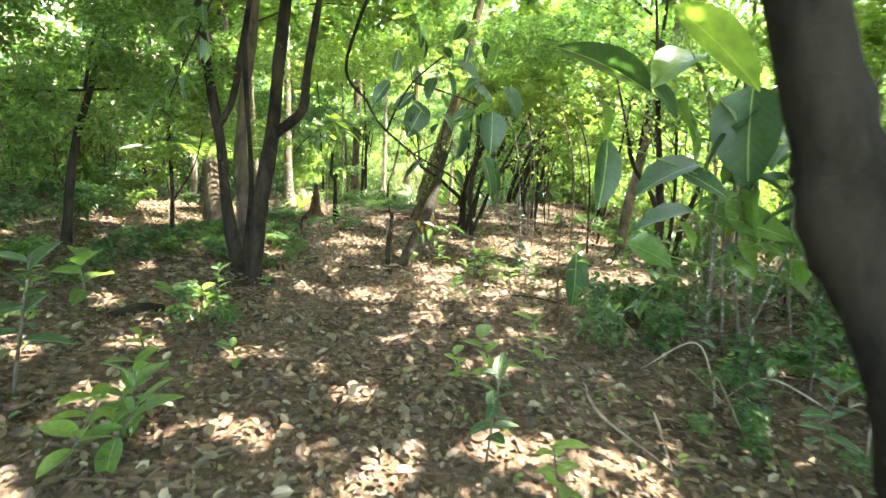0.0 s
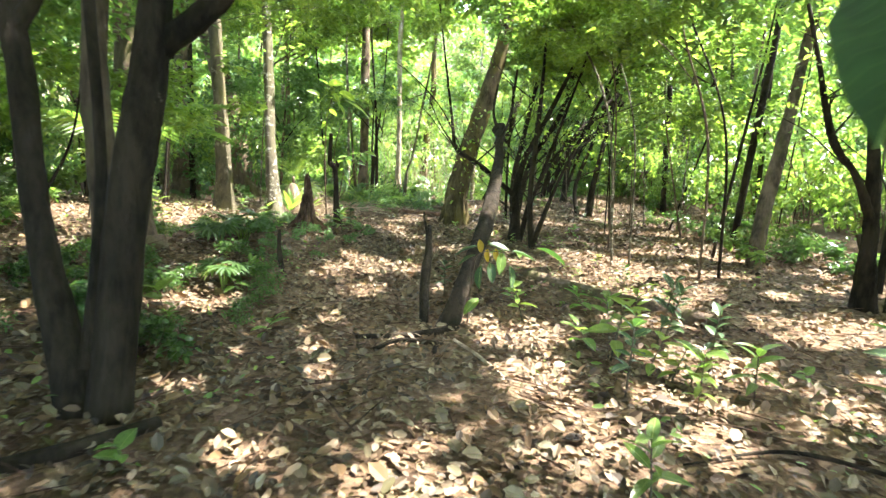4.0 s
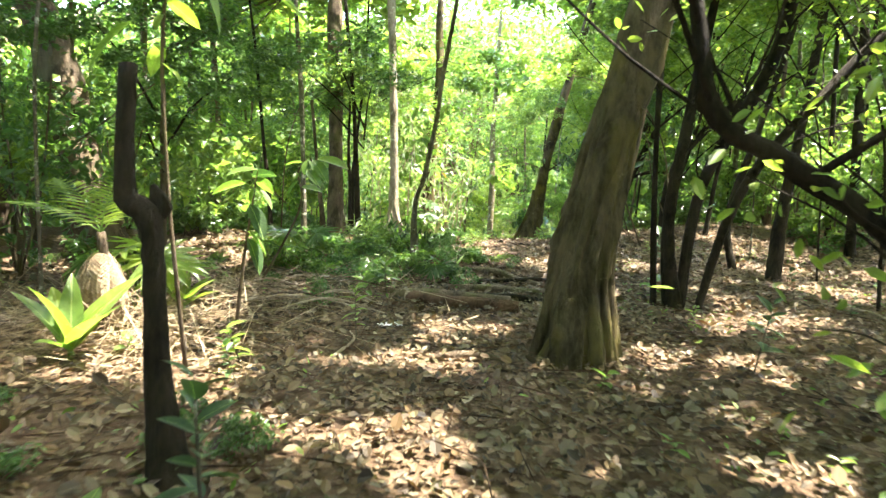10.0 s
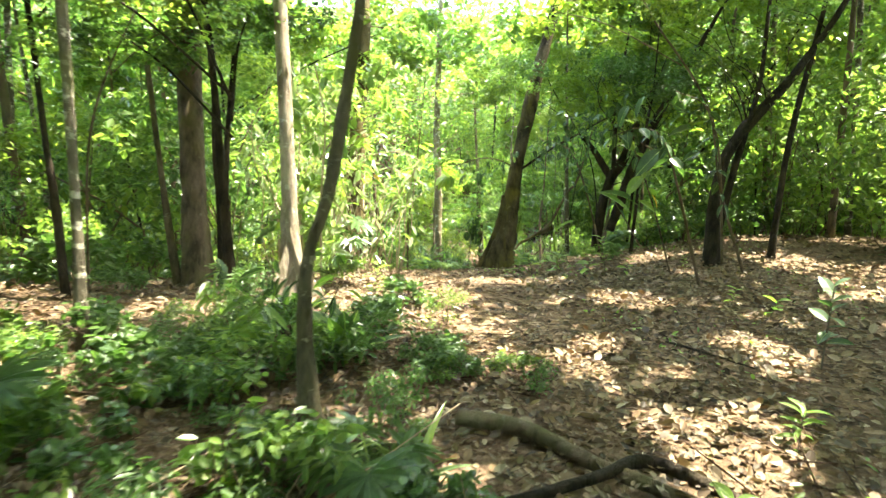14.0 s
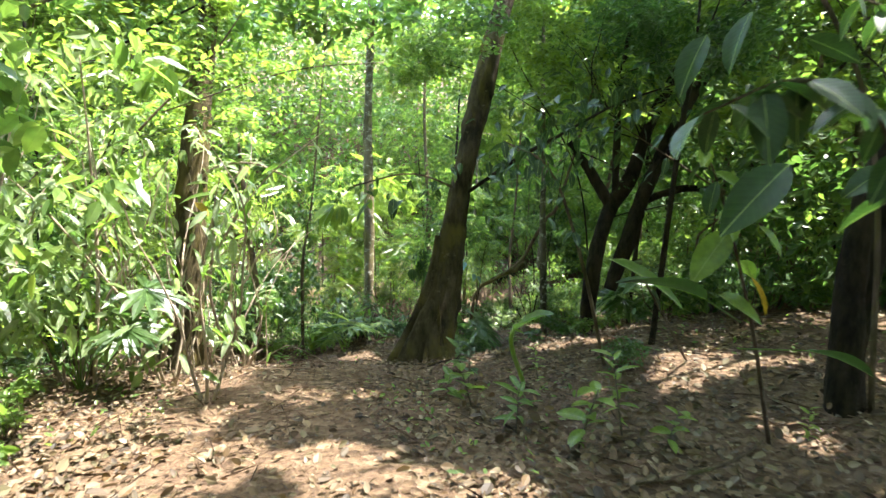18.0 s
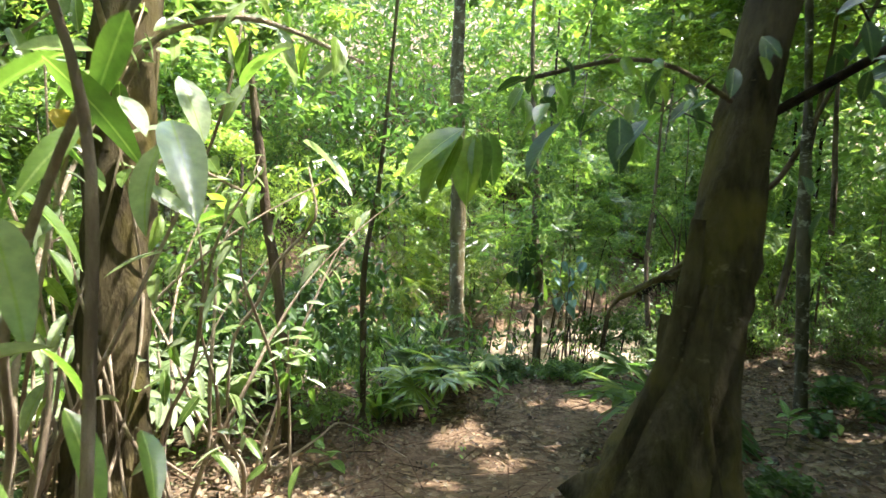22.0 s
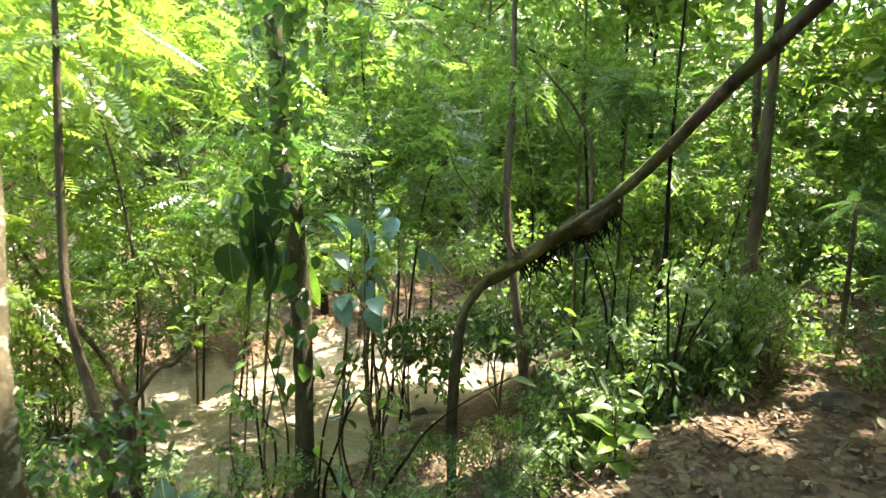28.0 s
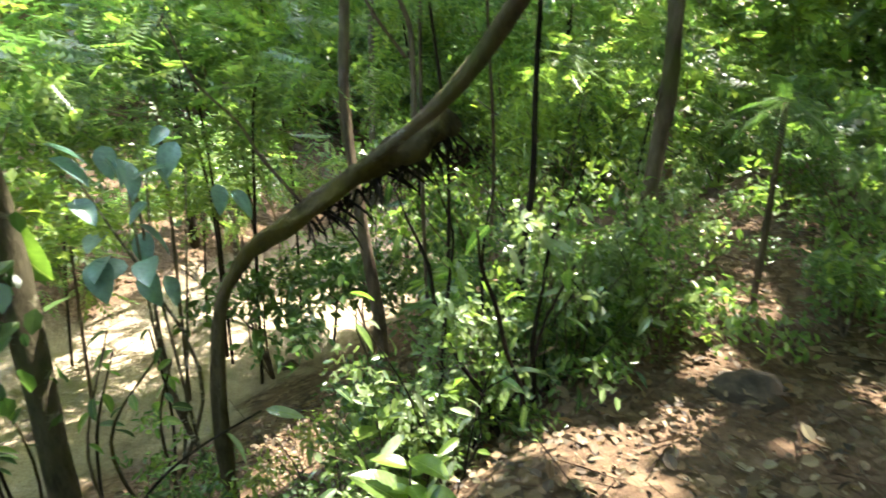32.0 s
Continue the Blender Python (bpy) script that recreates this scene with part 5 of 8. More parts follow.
# ---- dead wood ----
random.seed(206)
rng = np.random.default_rng(206)
def fallen(label, line, material, name="fallen_log", twigs=(), sides=9, category="log"):
    """A log or branch lying along (x, y, radius, lift)."""
    pts = [(x, y, float(height(x, y)) + r * 0.6 + lift, r) for x, y, r, lift in line]
    base = pts[0][:3]
    ob = empty(name, base, label, category)
    local = [(p[0] - base[0], p[1] - base[1], p[2] - base[2], p[3]) for p in pts]
    child("stem", tube_mesh("stem", local, material, sides=sides, per=6, knobs=0.2, seed=int(abs(base[0] * 31 + base[1] * 17))), ob)
    for tw in twigs:
        child("twig", tube_mesh("twig", [(p[0] - base[0], p[1] - base[1], float(height(p[0], p[1])) + p[2] - base[2], p[3]) for p in tw], material, sides=5, per=4, knobs=0.15), ob)
    return ob


def dead_stem(label, pts, material, name, flare=0.3, ridges=0.0, category="dead tree", extra=()):
    x, y, z, r = pts[0]
    base = on_ground(x, y)
    ob = empty(name, base, label, category)
    pts = [(x, y, base[2] - 0.1, r)] + list(pts[1:])
    child("trunk", tube_mesh("trunk", [(p[0] - base[0], p[1] - base[1], p[2] - base[2], p[3]) for p in pts], material, sides=12, per=6, knobs=0.25, flare=flare, ridges=ridges, seed=int(abs(x * 91 + y * 13))), ob)
    for e in extra:
        child("twig", tube_mesh("twig", [(p[0] - base[0], p[1] - base[1], p[2] - base[2], p[3]) for p in e], material, sides=6, per=4, knobs=0.2), ob)
    return ob


stump = dead_stem("jagged reddish-brown rotten stump with spreading roots", [(-3.16, 15.3, -0.09, 0.162), (-3.14, 15.35, 0.25, 0.086), (-3.17, 15.39, 0.5, 0.065), (-3.2, 15.43, 0.77, 0.039), (-3.22, 15.5, 0.86, 0.015)], WOOD_DEAD, "tree_stump", 0.35, 0.9, "stump")
for k in range(9):
    a = k * 0.7 + 0.2 + random.uniform(-0.2, 0.2)
    d = random.uniform(0.38, 0.6)
    child("root", tube_mesh("root", [(0.06 * math.cos(a), 0.06 * math.sin(a), random.uniform(0.45, 0.7), 0.03), (0.11 * math.cos(a), 0.11 * math.sin(a), 0.28, 0.042), (0.22 * math.cos(a), 0.22 * math.sin(a), 0.11, 0.045), (d * math.cos(a + 0.2), d * math.sin(a + 0.2), -0.04, 0.018)], WOOD_DEAD, sides=7, per=6, knobs=0.35, seed=k), stump)
for k in range(5):
    a = k * 1.3
    child("splinter", tube_mesh("splinter", [(0.03 * math.cos(a), 0.03 * math.sin(a), 0.55, 0.028), (-0.01 + 0.035 * math.cos(a), 0.05 + 0.03 * math.sin(a), 0.8, 0.02), (-0.02 + 0.03 * math.cos(a), 0.08, random.uniform(0.86, 1.02), 0.004)], WOOD_DEAD, sides=5, per=4, knobs=0.3, seed=k + 20), stump)
dead_stem("black crooked dead stem with a knobbly kink", [(-2.79, 16.23, -0.15, 0.075), (-2.85, 16.3, 0.31, 0.049), (-2.89, 16.37, 0.74, 0.046), (-2.92, 16.4, 0.96, 0.054), (-3.02, 16.42, 1.06, 0.04), (-3.01, 16.49, 1.57, 0.037)], BARK_DARK, "dead_tree", 0.5, 0.3, extra=([(-2.94, 16.45, 0.93, 0.03), (-2.88, 16.44, 0.98, 0.045), (-2.9, 16.42, 1.08, 0.012)],))
dead_stem("dark broken pole standing in leaf litter", [(-0.93, 10.52, -0.11, 0.045), (-0.94, 10.75, 0.25, 0.042), (-0.93, 10.95, 0.5, 0.036), (-0.94, 11.12, 0.72, 0.03)], BARK_DARK, "dead_pole", 0.1,
          extra=([(-0.94, 11.05, 0.62, 0.02), (-0.99, 11.1, 0.78, 0.014), (-1.0, 11.12, 0.86, 0.006)],))
dead_stem("broken dark trunk leaning far over the path", [(-0.74, 10.4, -0.15, 0.095), (-0.51, 11.15, 0.36, 0.084), (-0.29, 11.95, 0.86, 0.078), (-0.17, 12.85, 1.34, 0.066), (-0.12, 13.55, 1.66, 0.066), (-0.11, 13.8, 1.76, 0.085), (-0.11, 13.95, 1.8, 0.045)], BARK_DARK, "leaning_dead_trunk", 0.3,
          extra=([(-0.13, 13.7, 1.74, 0.03), (-0.2, 13.9, 2.0, 0.022), (-0.15, 14.1, 2.4, 0.014)], [(-0.18, 13.3, 1.56, 0.03), (-0.05, 13.5, 1.75, 0.02), (0.05, 13.7, 2.1, 0.012)]))
dead_stem("thin dark dead stick upright in the litter", [(-2.59, 11.95, 0, 0.03), (-2.82, 12.50, 0.09, 0.026), (-2.83, 12.55, 0.36, 0.018)], BARK_DARK, "dead_stick", 0.1)
fallen("mossy brown log lying across leaf litter", [(0.30, 12.84, 0.06, 0.02), (0.88, 12.13, 0.075, 0.0), (1.36, 11.55, 0.08, 0.0), (1.94, 10.82, 0.085, 0.0)], BARK_BROWN)
CUT_LOG = fallen("thick brown log with a pale cut end", [(-1.97, 20.25, 0.075, 0.0), (-1.40, 19.93, 0.08, 0.0), (-0.82, 19.80, 0.07, 0.0)], BARK_RED)
child("cut_end", tube_mesh("cut_end", [(-0.03, 0.008, -0.002, 0.07), (-0.008, 0.002, 0, 0.073), (0.01, 0, 0, 0.072)], WOOD_PALE, sides=12, per=2, knobs=0.05), CUT_LOG, "pale sawn end")
fallen("half-rotten log on the forest floor", [(-2.17, 20.37, 0.07, 0.0), (-1.65, 20.24, 0.08, 0.0), (-0.85, 20.19, 0.06, 0.0)], BARK_BROWN)
fallen("crooked dead branch among roots", [(-1.15, 22.23, 0.05, 0.03), (-0.81, 22.03, 0.055, 0.03), (-0.54, 21.67, 0.04, 0.0), (-0.15, 21.17, 0.03, 0.0)], BARK_BROWN, "fallen_branch", category="branch")
fallen("crooked dead branch among roots", [(-1.13, 21.30, 0.028, 0.03), (-0.63, 21.46, 0.03, 0.04), (-0.26, 21.62, 0.034, 0.02), (0.01, 21.23, 0.03, 0.0)], BARK_DARK, "fallen_branch", category="branch")
fallen("dark fallen branch half buried in leaves", [(-1.59, 20.90, 0.04, 0.0), (-1.09, 20.82, 0.05, 0.02), (-0.56, 20.78, 0.05, 0.0), (0.04, 20.84, 0.035, 0.0)], BARK_BROWN, "fallen_branch", category="branch")
fallen("forked dead branch lying on leaves", [(-1.59, 20.98, 0.02, 0.02), (-1.34, 20.51, 0.03, 0.02), (-0.79, 20.42, 0.045, 0.0), (-0.49, 20.27, 0.04, 0.0)], BARK_DARK, "fallen_branch", category="branch")
fallen("mossy fallen log under ferns", [(-4.25, 21.98, 0.07, 0.0), (-3.29, 21.17, 0.08, 0.0), (-2.45, 20.72, 0.06, 0.0)], BARK_GREY)
fallen("thin dead branch on the litter", [(-1.44, 9.83, 0.02, 0.02), (-1.03, 9.94, 0.025, 0.03), (-0.72, 10.21, 0.03, 0.02)], BARK_DARK, "fallen_branch", category="branch")
fallen("thin dead branch on the litter", [(-1.25, 9.52, 0.015, 0.02), (-1.07, 9.78, 0.02, 0.03), (-0.74, 9.81, 0.02, 0.0)], BARK_DARK, "fallen_branch", category="branch")
fallen("thin bare stick lying on leaves", [(-0.66, 9.94, 0.012, 0.02), (-0.50, 9.47, 0.014, 0.04), (-0.34, 9.08, 0.012, 0.0)], WOOD_PALE, "fallen_branch", category="branch")
fallen("dark fallen branch beside the dark tree", [(-2.71, 7.40, 0.03, 0.0), (-2.40, 7.58, 0.035, 0.02), (-2.11, 8.05, 0.03, 0.0)], BARK_DARK, "fallen_branch", category="branch")
fallen("dead branch rotting at the path side", [(-2.92, 5.94, 0.04, 0.0), (-2.82, 6.20, 0.045, 0.02), (-2.67, 6.40, 0.03, 0.0)], BARK_DARK, "fallen_branch", category="branch")
fallen("crooked stick across the path", [(-0.57, 6.75, 0.02, 0.0), (-0.23, 6.96, 0.02, 0.03), (0.09, 7.14, 0.018, 0.0)], BARK_BROWN, "fallen_branch", category="branch")
fallen("thin dead branch by the leaning tree", [(-1.76, 18.13, 0.02, 0.0), (-1.41, 18.19, 0.025, 0.02), (-1.10, 18.09, 0.02, 0.0)], BARK_BROWN, "fallen_branch", category="branch")
for k in range(16):
    x0, y0, a = 2.3 + random.gauss(0, 0.45), 4.9 + random.gauss(0, 0.6), random.uniform(0, 6.28)
    L = random.uniform(0.5, 1.1)
    fallen("thin dry twig arching over leaf litter", [(x0, y0, 0.008, 0.01), (x0 + L * 0.5 * math.cos(a), y0 + L * 0.5 * math.sin(a), 0.007, random.uniform(0.1, 0.35)), (x0 + L * math.cos(a + 0.4), y0 + L * math.sin(a + 0.4), 0.004, 0.02)], (BARK_BROWN, WOOD_PALE)[k % 2], "stick", sides=5, category="stick")
for k in range(14):
    x0, y0, a = random.uniform(-3.0, -1.3), random.uniform(30.6, 33.2), random.uniform(0, 6.28)
    L = random.uniform(0.5, 1.2)
    fallen("pale dry vine sprawling under the shrubs", [(x0, y0, 0.010, 0.01), (x0 + L * 0.35 * math.cos(a), y0 + L * 0.35 * math.sin(a), 0.009, random.uniform(0.1, 0.4)), (x0 + L * 0.7 * math.cos(a + 0.5), y0 + L * 0.7 * math.sin(a + 0.5), 0.008, random.uniform(0.05, 0.3)), (x0 + L * math.cos(a), y0 + L * math.sin(a), 0.005, 0.02)], WOOD_PALE, "dry_vine", sides=6, category="vine")
for k in range(26):
    x0, y0, a = random.uniform(-4.5, 4.0), random.uniform(4, 35), random.uniform(0, 6.28)
    if abs(x0 - path_x(y0)) < 0.5:
        continue
    L = random.uniform(0.4, 1.3)
    fallen("thin dry stick lying on fallen leaves", [(x0, y0, 0.012, 0.015), (x0 + L * 0.5 * math.cos(a), y0 + L * 0.5 * math.sin(a), 0.011, 0.05), (x0 + L * math.cos(a + 0.25), y0 + L * math.sin(a + 0.25), 0.006, 0.01)], (WOOD_PALE, BARK_BROWN, BARK_DARK)[k % 3], "stick", sides=6, category="stick")


# ---- leafy plants ----
random.seed(207)
rng = np.random.default_rng(207)
LEAF_OVAL = [blade(1.0, 0.42, m, bend=0.35, seed=k) for k, m in enumerate(VEINED)]
LEAF_LONG = [blade(1.0, 0.26, m, bend=0.45, waist=0.4, seed=k) for k, m in enumerate(VEINED)]
LEAF_WIDE = [blade(1.0, 0.62, m, bend=0.45, waist=0.38, wave=0.25, seed=k) for k, m in enumerate(VEINED)]
LEAF_STRAP = [blade(1.0, 0.09, m, bend=0.7, waist=0.35, seed=k) for k, m in enumerate((GREEN, LIME, DEEP))]
LEAF_YELLOW = blade(1.0, 0.45, YELLOW, bend=0.3)


def aim(place, yaw, pitch, size, roll=0.0):
    """A pose with +x pointing out at yaw, raised by pitch (degrees)."""
    return Matrix.Translation(place) @ pose(0, 0, 0, 0, 0, yaw) @ pose(0, 0, 0, 0, -pitch, 0) @ pose(0, 0, 0, roll, 0, 0) @ Matrix.Diagonal((size, size, size, 1))


def seedling(kind, k, n, tall, size, label, seed):
    """A small plant: a thin stem and single leaves round it. Built at the origin."""
    r = random.Random(seed)
    ob = empty("seedling", (0, 0, 0), label, "plant")
    bend = (r.uniform(-0.1, 0.1), r.uniform(-0.1, 0.1))
    child("stem", tube_mesh("stem", [(0, 0, -0.03, 0.006), (bend[0] * 0.5, bend[1] * 0.5, tall * 0.5, 0.005), (bend[0], bend[1], tall, 0.003)], BARK_GREY, sides=5, per=3), ob)
    for i in range(n):
        u = 0.35 + 0.65 * i / max(1, n - 1)
        child("leaf", kind[k], ob, "", aim((bend[0] * u, bend[1] * u, tall * u), i * 137.5 + r.uniform(-25, 25), 35 - 50 * (1 - u) + r.uniform(-18, 18), size * r.uniform(0.7, 1.2), r.uniform(-25, 25)))
    return ob


PLANTS = [seedling(LEAF_OVAL, 1, 9, 0.28, 0.15, "bright green seedling with oval leaves in leaf litter", 1),
          seedling(LEAF_OVAL, 0, 7, 0.2, 0.17, "small green seedling with oval leaves in leaf litter", 2),
          seedling(LEAF_LONG, 0, 11, 0.35, 0.2, "green seedling with long narrow leaves", 3),
          seedling(LEAF_WIDE, 0, 5, 0.25, 0.2, "low green plant with wide leaves", 4),
          seedling(LEAF_OVAL, 2, 12, 0.45, 0.13, "dark green leafy seedling in the shade", 5),
          seedling(LEAF_LONG, 1, 14, 0.5, 0.16, "bright leafy seedling beside the path", 6)]


def plant(x, y, k, s, group="seedlings on the forest floor"):
    ob = copy_thing(PLANTS[k], Matrix.Translation(on_ground(x, y, 0.01)) @ pose(0, 0, 0, random.uniform(-6, 6), random.uniform(-6, 6), random.uniform(0, 360)))
    ob.scale = (s, s, s)
    return tagged(ob, group=group)


PLANTS_START = [(-1.81, 3.91, 1, 1.6), (-1.90, 3.68, 0, 1.5), (-1.76, 4.10, 2, 1.2), (0.40, 5.02, 0, 1.6), (0.65, 5.06, 5, 1.2), (0.15, 5.08, 0, 1.0), (-3.22, 6.14, 3, 1.8), (0.20, 4.01, 4, 1.3), (-2.17, 6.43, 4, 1.1), (-1.50, 5.21, 1, 0.9), (-2.14, 5.05, 0, 1.0), (1.79, 8.46, 4, 1.6), (2.33, 7.14, 2, 1.6), (-2.63, 4.38, 4, 2.0), (-2.41, 6.28, 1, 1.3), (-2.11, 6.19, 0, 1.2), (0.40, 8.85, 4, 1.2), (0.12, 7.58, 2, 0.9), (0.80, 9.19, 0, 1.0)]
PLANTS_MIDDLE = [(0.54, 9.72, 0, 1.6), (1.11, 10.30, 4, 1.3), (0.76, 9.82, 5, 1.1), (0.47, 10.00, 1, 1.2), (0.68, 9.33, 0, 1.1), (-2.16, 9.69, 1, 0.9), (-2.75, 10.90, 1, 1.0), (0.02, 10.83, 0, 1.2), (0.73, 11.25, 1, 1.2), (-3.47, 14.94, 0, 1.0), (-2.47, 15.77, 4, 1.4), (-2.52, 15.22, 2, 1.2), (0.64, 18.00, 4, 1.2), (-0.07, 15.40, 3, 0.9), (-2.32, 18.49, 5, 0.9), (-2.98, 17.75, 0, 1.0), (-2.24, 20.48, 2, 1.1), (-2.44, 20.43, 3, 0.8), (1.76, 22.87, 4, 1.5)]
PLANTS_END = [(0.12, 20.61, 3, 0.8), (-0.21, 20.96, 1, 0.8), (1.53, 27.15, 0, 1.5), (1.24, 27.57, 2, 1.0), (1.18, 28.95, 4, 1.0), (1.08, 28.28, 0, 1.2), (1.23, 29.62, 2, 1.0), (0.88, 28.51, 1, 1.0), (-1.01, 33.65, 5, 1.4), (-0.51, 33.56, 2, 1.3), (-1.37, 32.82, 5, 1.8), (-1.05, 33.00, 3, 1.2), (3.36, 35.96, 3, 1.2), (1.53, 36.35, 3, 1.5), (1.97, 35.87, 1, 1.4), (1.16, 35.92, 4, 1.5), (3.56, 36.28, 0, 1.6), (3.38, 35.84, 0, 1.2)]
for x, y, k, s in PLANTS_START + PLANTS_MIDDLE + PLANTS_END:
    plant(x, y, k, s)
for k in range(30):
    y = random.uniform(9, 20)
    x = path_x(y) + random.choice((-1, 1)) * random.uniform(0.7, 4.0)
    plant(x, y, (1, 4, 3, 0)[k % 4], random.uniform(0.35, 0.7))
for x, y, s in ((2.12, 4.61, 1.2), (2.20, 4.28, 1.3), (2.33, 5.36, 1.2), (2.77, 5.23, 1.4), (2.26, 6.13, 1.2)):
    plant(x, y, 4, s)
for k in range(62):
    y = random.uniform(3, 35)
    x = path_x(y) + random.choice((-1, 1)) * random.uniform(0.9, 4.2)
    plant(x, y, k % 6, random.uniform(0.5, 1.2))
for ob in PLANTS:
    for o in (*ob.children_recursive, ob):
        bpy.data.objects.remove(o)

# ---- palms ----
random.seed(208)
rng = np.random.default_rng(208)
def fan_mesh(material, seed, lobes=12):
    r = random.Random(seed)
    v, f = [], []
    for i in range(lobes):
        a = radians(-115 + 230 * i / (lobes - 1) + r.uniform(-4, 4))
        c, s, L, w = math.cos(a), math.sin(a), r.uniform(0.85, 1.05), 0.1
        k = len(v)
        dr = r.uniform(0.1, 0.3)
        for u, ww in ((0.0, 0.012), (0.45, w), (0.8, w * 0.7), (1.0, 0.008)):
            z = -dr * u * u
            v += [(c * L * u + s * ww, s * L * u - c * ww, z + ww * 0.35), (c * L * u, s * L * u, z), (c * L * u - s * ww, s * L * u + c * ww, z + ww * 0.35)]
        for j in range(3):
            f += [(k + 3 * j, k + 3 * j + 3, k + 3 * j + 4, k + 3 * j + 1), (k + 3 * j + 1, k + 3 * j + 4, k + 3 * j + 5, k + 3 * j + 2)]
    return np_mesh("fan_leaf", v, f, material)


FANS = [fan_mesh(GREEN, 1), fan_mesh(LIME, 2, 10), fan_mesh(DEEP, 3, 13), fan_mesh(PALE, 4, 13)]


def fan_palm(x, y, tall, size, n, k, label="fan palm with split green leaves", seed=0):
    r = random.Random(seed + int(x * 10))
    ob = empty("fan_palm", on_ground(x, y), label, "palm", "fan palms of the undergrowth")
    for i in range(n):
        yaw, out = i * 360 / n + r.uniform(-30, 30), r.uniform(0.25, 0.7)
        c, s = math.cos(radians(yaw)), math.sin(radians(yaw))
        tip = (c * tall * out, s * tall * out, tall * r.uniform(0.7, 1.0))
        child("stalk", tube_mesh("stalk", [(0, 0, -0.03, 0.009), (tip[0] * 0.4, tip[1] * 0.4, tip[2] * 0.65, 0.007), (*tip, 0.005)], GREEN, sides=5, per=4, knobs=0.02), ob)
        child("fan_leaf", FANS[k if k == 3 else (k + (i % 5 == 4)) % 3], ob, "", aim(tip, yaw, r.uniform(-35, 25), size * r.uniform(0.8, 1.15), r.uniform(-30, 30)))
    return ob


def frond_mesh(material, seed, pairs=22, leaflet=0.32, droop=0.9):
    r = random.Random(seed)
    v, f = [], []
    for i in range(pairs):
        u = 0.12 + 0.88 * i / (pairs - 1)
        x, z = u, 0.18 * u - 0.55 * u * u
        L = leaflet * math.sin(math.pi * (0.15 + 0.8 * u)) * r.uniform(0.85, 1.1)
        for s in (-1, 1):
            k = len(v)
            for q, w in ((0, 0.006), (0.5, 0.014), (1.0, 0.002)):
                px, py, pz = x + 0.45 * L * q, s * L * q * 0.9, z - droop * L * q * q * 0.6
                v += [(px - w, py, pz), (px + w, py, pz + 0.004)]
            f += [(k, k + 1, k + 3, k + 2), (k + 2, k + 3, k + 5, k + 4)]
    return np_mesh("frond", v, f, material)


FRONDS = [frond_mesh(GREEN, 1), frond_mesh(DEEP, 2), frond_mesh(LIME, 3, 15, 0.4, 0.5), frond_mesh(STRAW, 4, 26, 0.25, 1.2)]


def feather_palm(place, fronds, label, k=0, trunk=None):
    """A palm whose feather leaves spring from one point; fronds: yaw, raise, length."""
    x, y, z = place
    ob = empty("feather_palm", on_ground(x, y), label, "palm")
    rise = z - float(height(x, y))
    child("trunk", tube_mesh("trunk", [(0, 0, -0.05, trunk or 0.03), (0.02, 0.01, rise * 0.5, trunk or 0.03), (0, 0, rise, (trunk or 0.03) * 0.8)], BARK_BROWN, sides=8, per=5), ob)
    for yaw, up, L in fronds:
        m = aim((0, 0, rise), yaw, up, L)
        fr = child("frond", FRONDS[k], ob, "", m)
        child("rib", RIB, fr)
    return ob


RIB = tube_mesh("rib", [(0, 0, 0, 0.010), (0.5, 0, -0.045, 0.006), (1.0, 0, -0.37, 0.002)], GREEN, sides=5, per=5, knobs=0.02)
feather_palm((-4.74, 12.51, 1.34), ((-20, 22, 1.5), (5, 40, 1.3), (60, 30, 1.4), (120, 35, 1.4), (190, 25, 1.4), (260, 30, 1.4), (310, 45, 1.3)), "feather palm with drooping fronds beside the path", 0)
straw_palm = feather_palm((-4.2, 18.3, 0.6), ((150, 55, 0.6), (200, 40, 0.6), (100, 60, 0.6), (40, 50, 0.5), (320, 65, 0.5)), "short palm with green fronds above a skirt of dead straw", 2, 0.035)
for k in range(16):
    fr = child("dead_frond", FRONDS[3], straw_palm, "bleached dead frond hanging down", aim((0, 0, float(0.5 - straw_palm.matrix_basis.translation.z)), k * 43 + 10, random.uniform(-85, -50), random.uniform(0.35, 0.6), random.uniform(-30, 30)))
fan_palm(-3.64, 13.71, 0.4, 0.2, 7, 2)
fan_palm(-3.63, 13.45, 0.35, 0.2, 6, 2)
fan_palm(-2.95, 11.03, 0.3, 0.2, 6, 2)
fan_palm(-3.77, 13.07, 0.4, 0.24, 7, 2)
fan_palm(0.05, 34.98, 0.5, 0.3, 9, 2)
fan_palm(-0.39, 33.68, 0.32, 0.2, 8, 0)
fan_palm(0.61, 34.95, 0.4, 0.28, 6, 0)
fan_palm(1.75, 32.75, 0.6, 0.4, 8, 2)
fan_palm(1.75, 32.1, 0.45, 0.42, 7, 2)
fan_palm(4.70, 32.43, 0.6, 0.5, 8, 2)
fan_palm(0.03, 34.00, 0.5, 0.4, 8, 1)
fan_palm(-3.67, 21.64, 0.6, 0.28, 6, 2)
fan_palm(-3.84, 21.84, 0.6, 0.4, 6, 0)
fan_palm(-1.66, 21.52, 0.3, 0.22, 7, 2)
fan_palm(-4.30, 19.02, 0.7, 0.35, 7, 1)
fan_palm(4.95, 37.39, 0.9, 0.45, 8, 1)


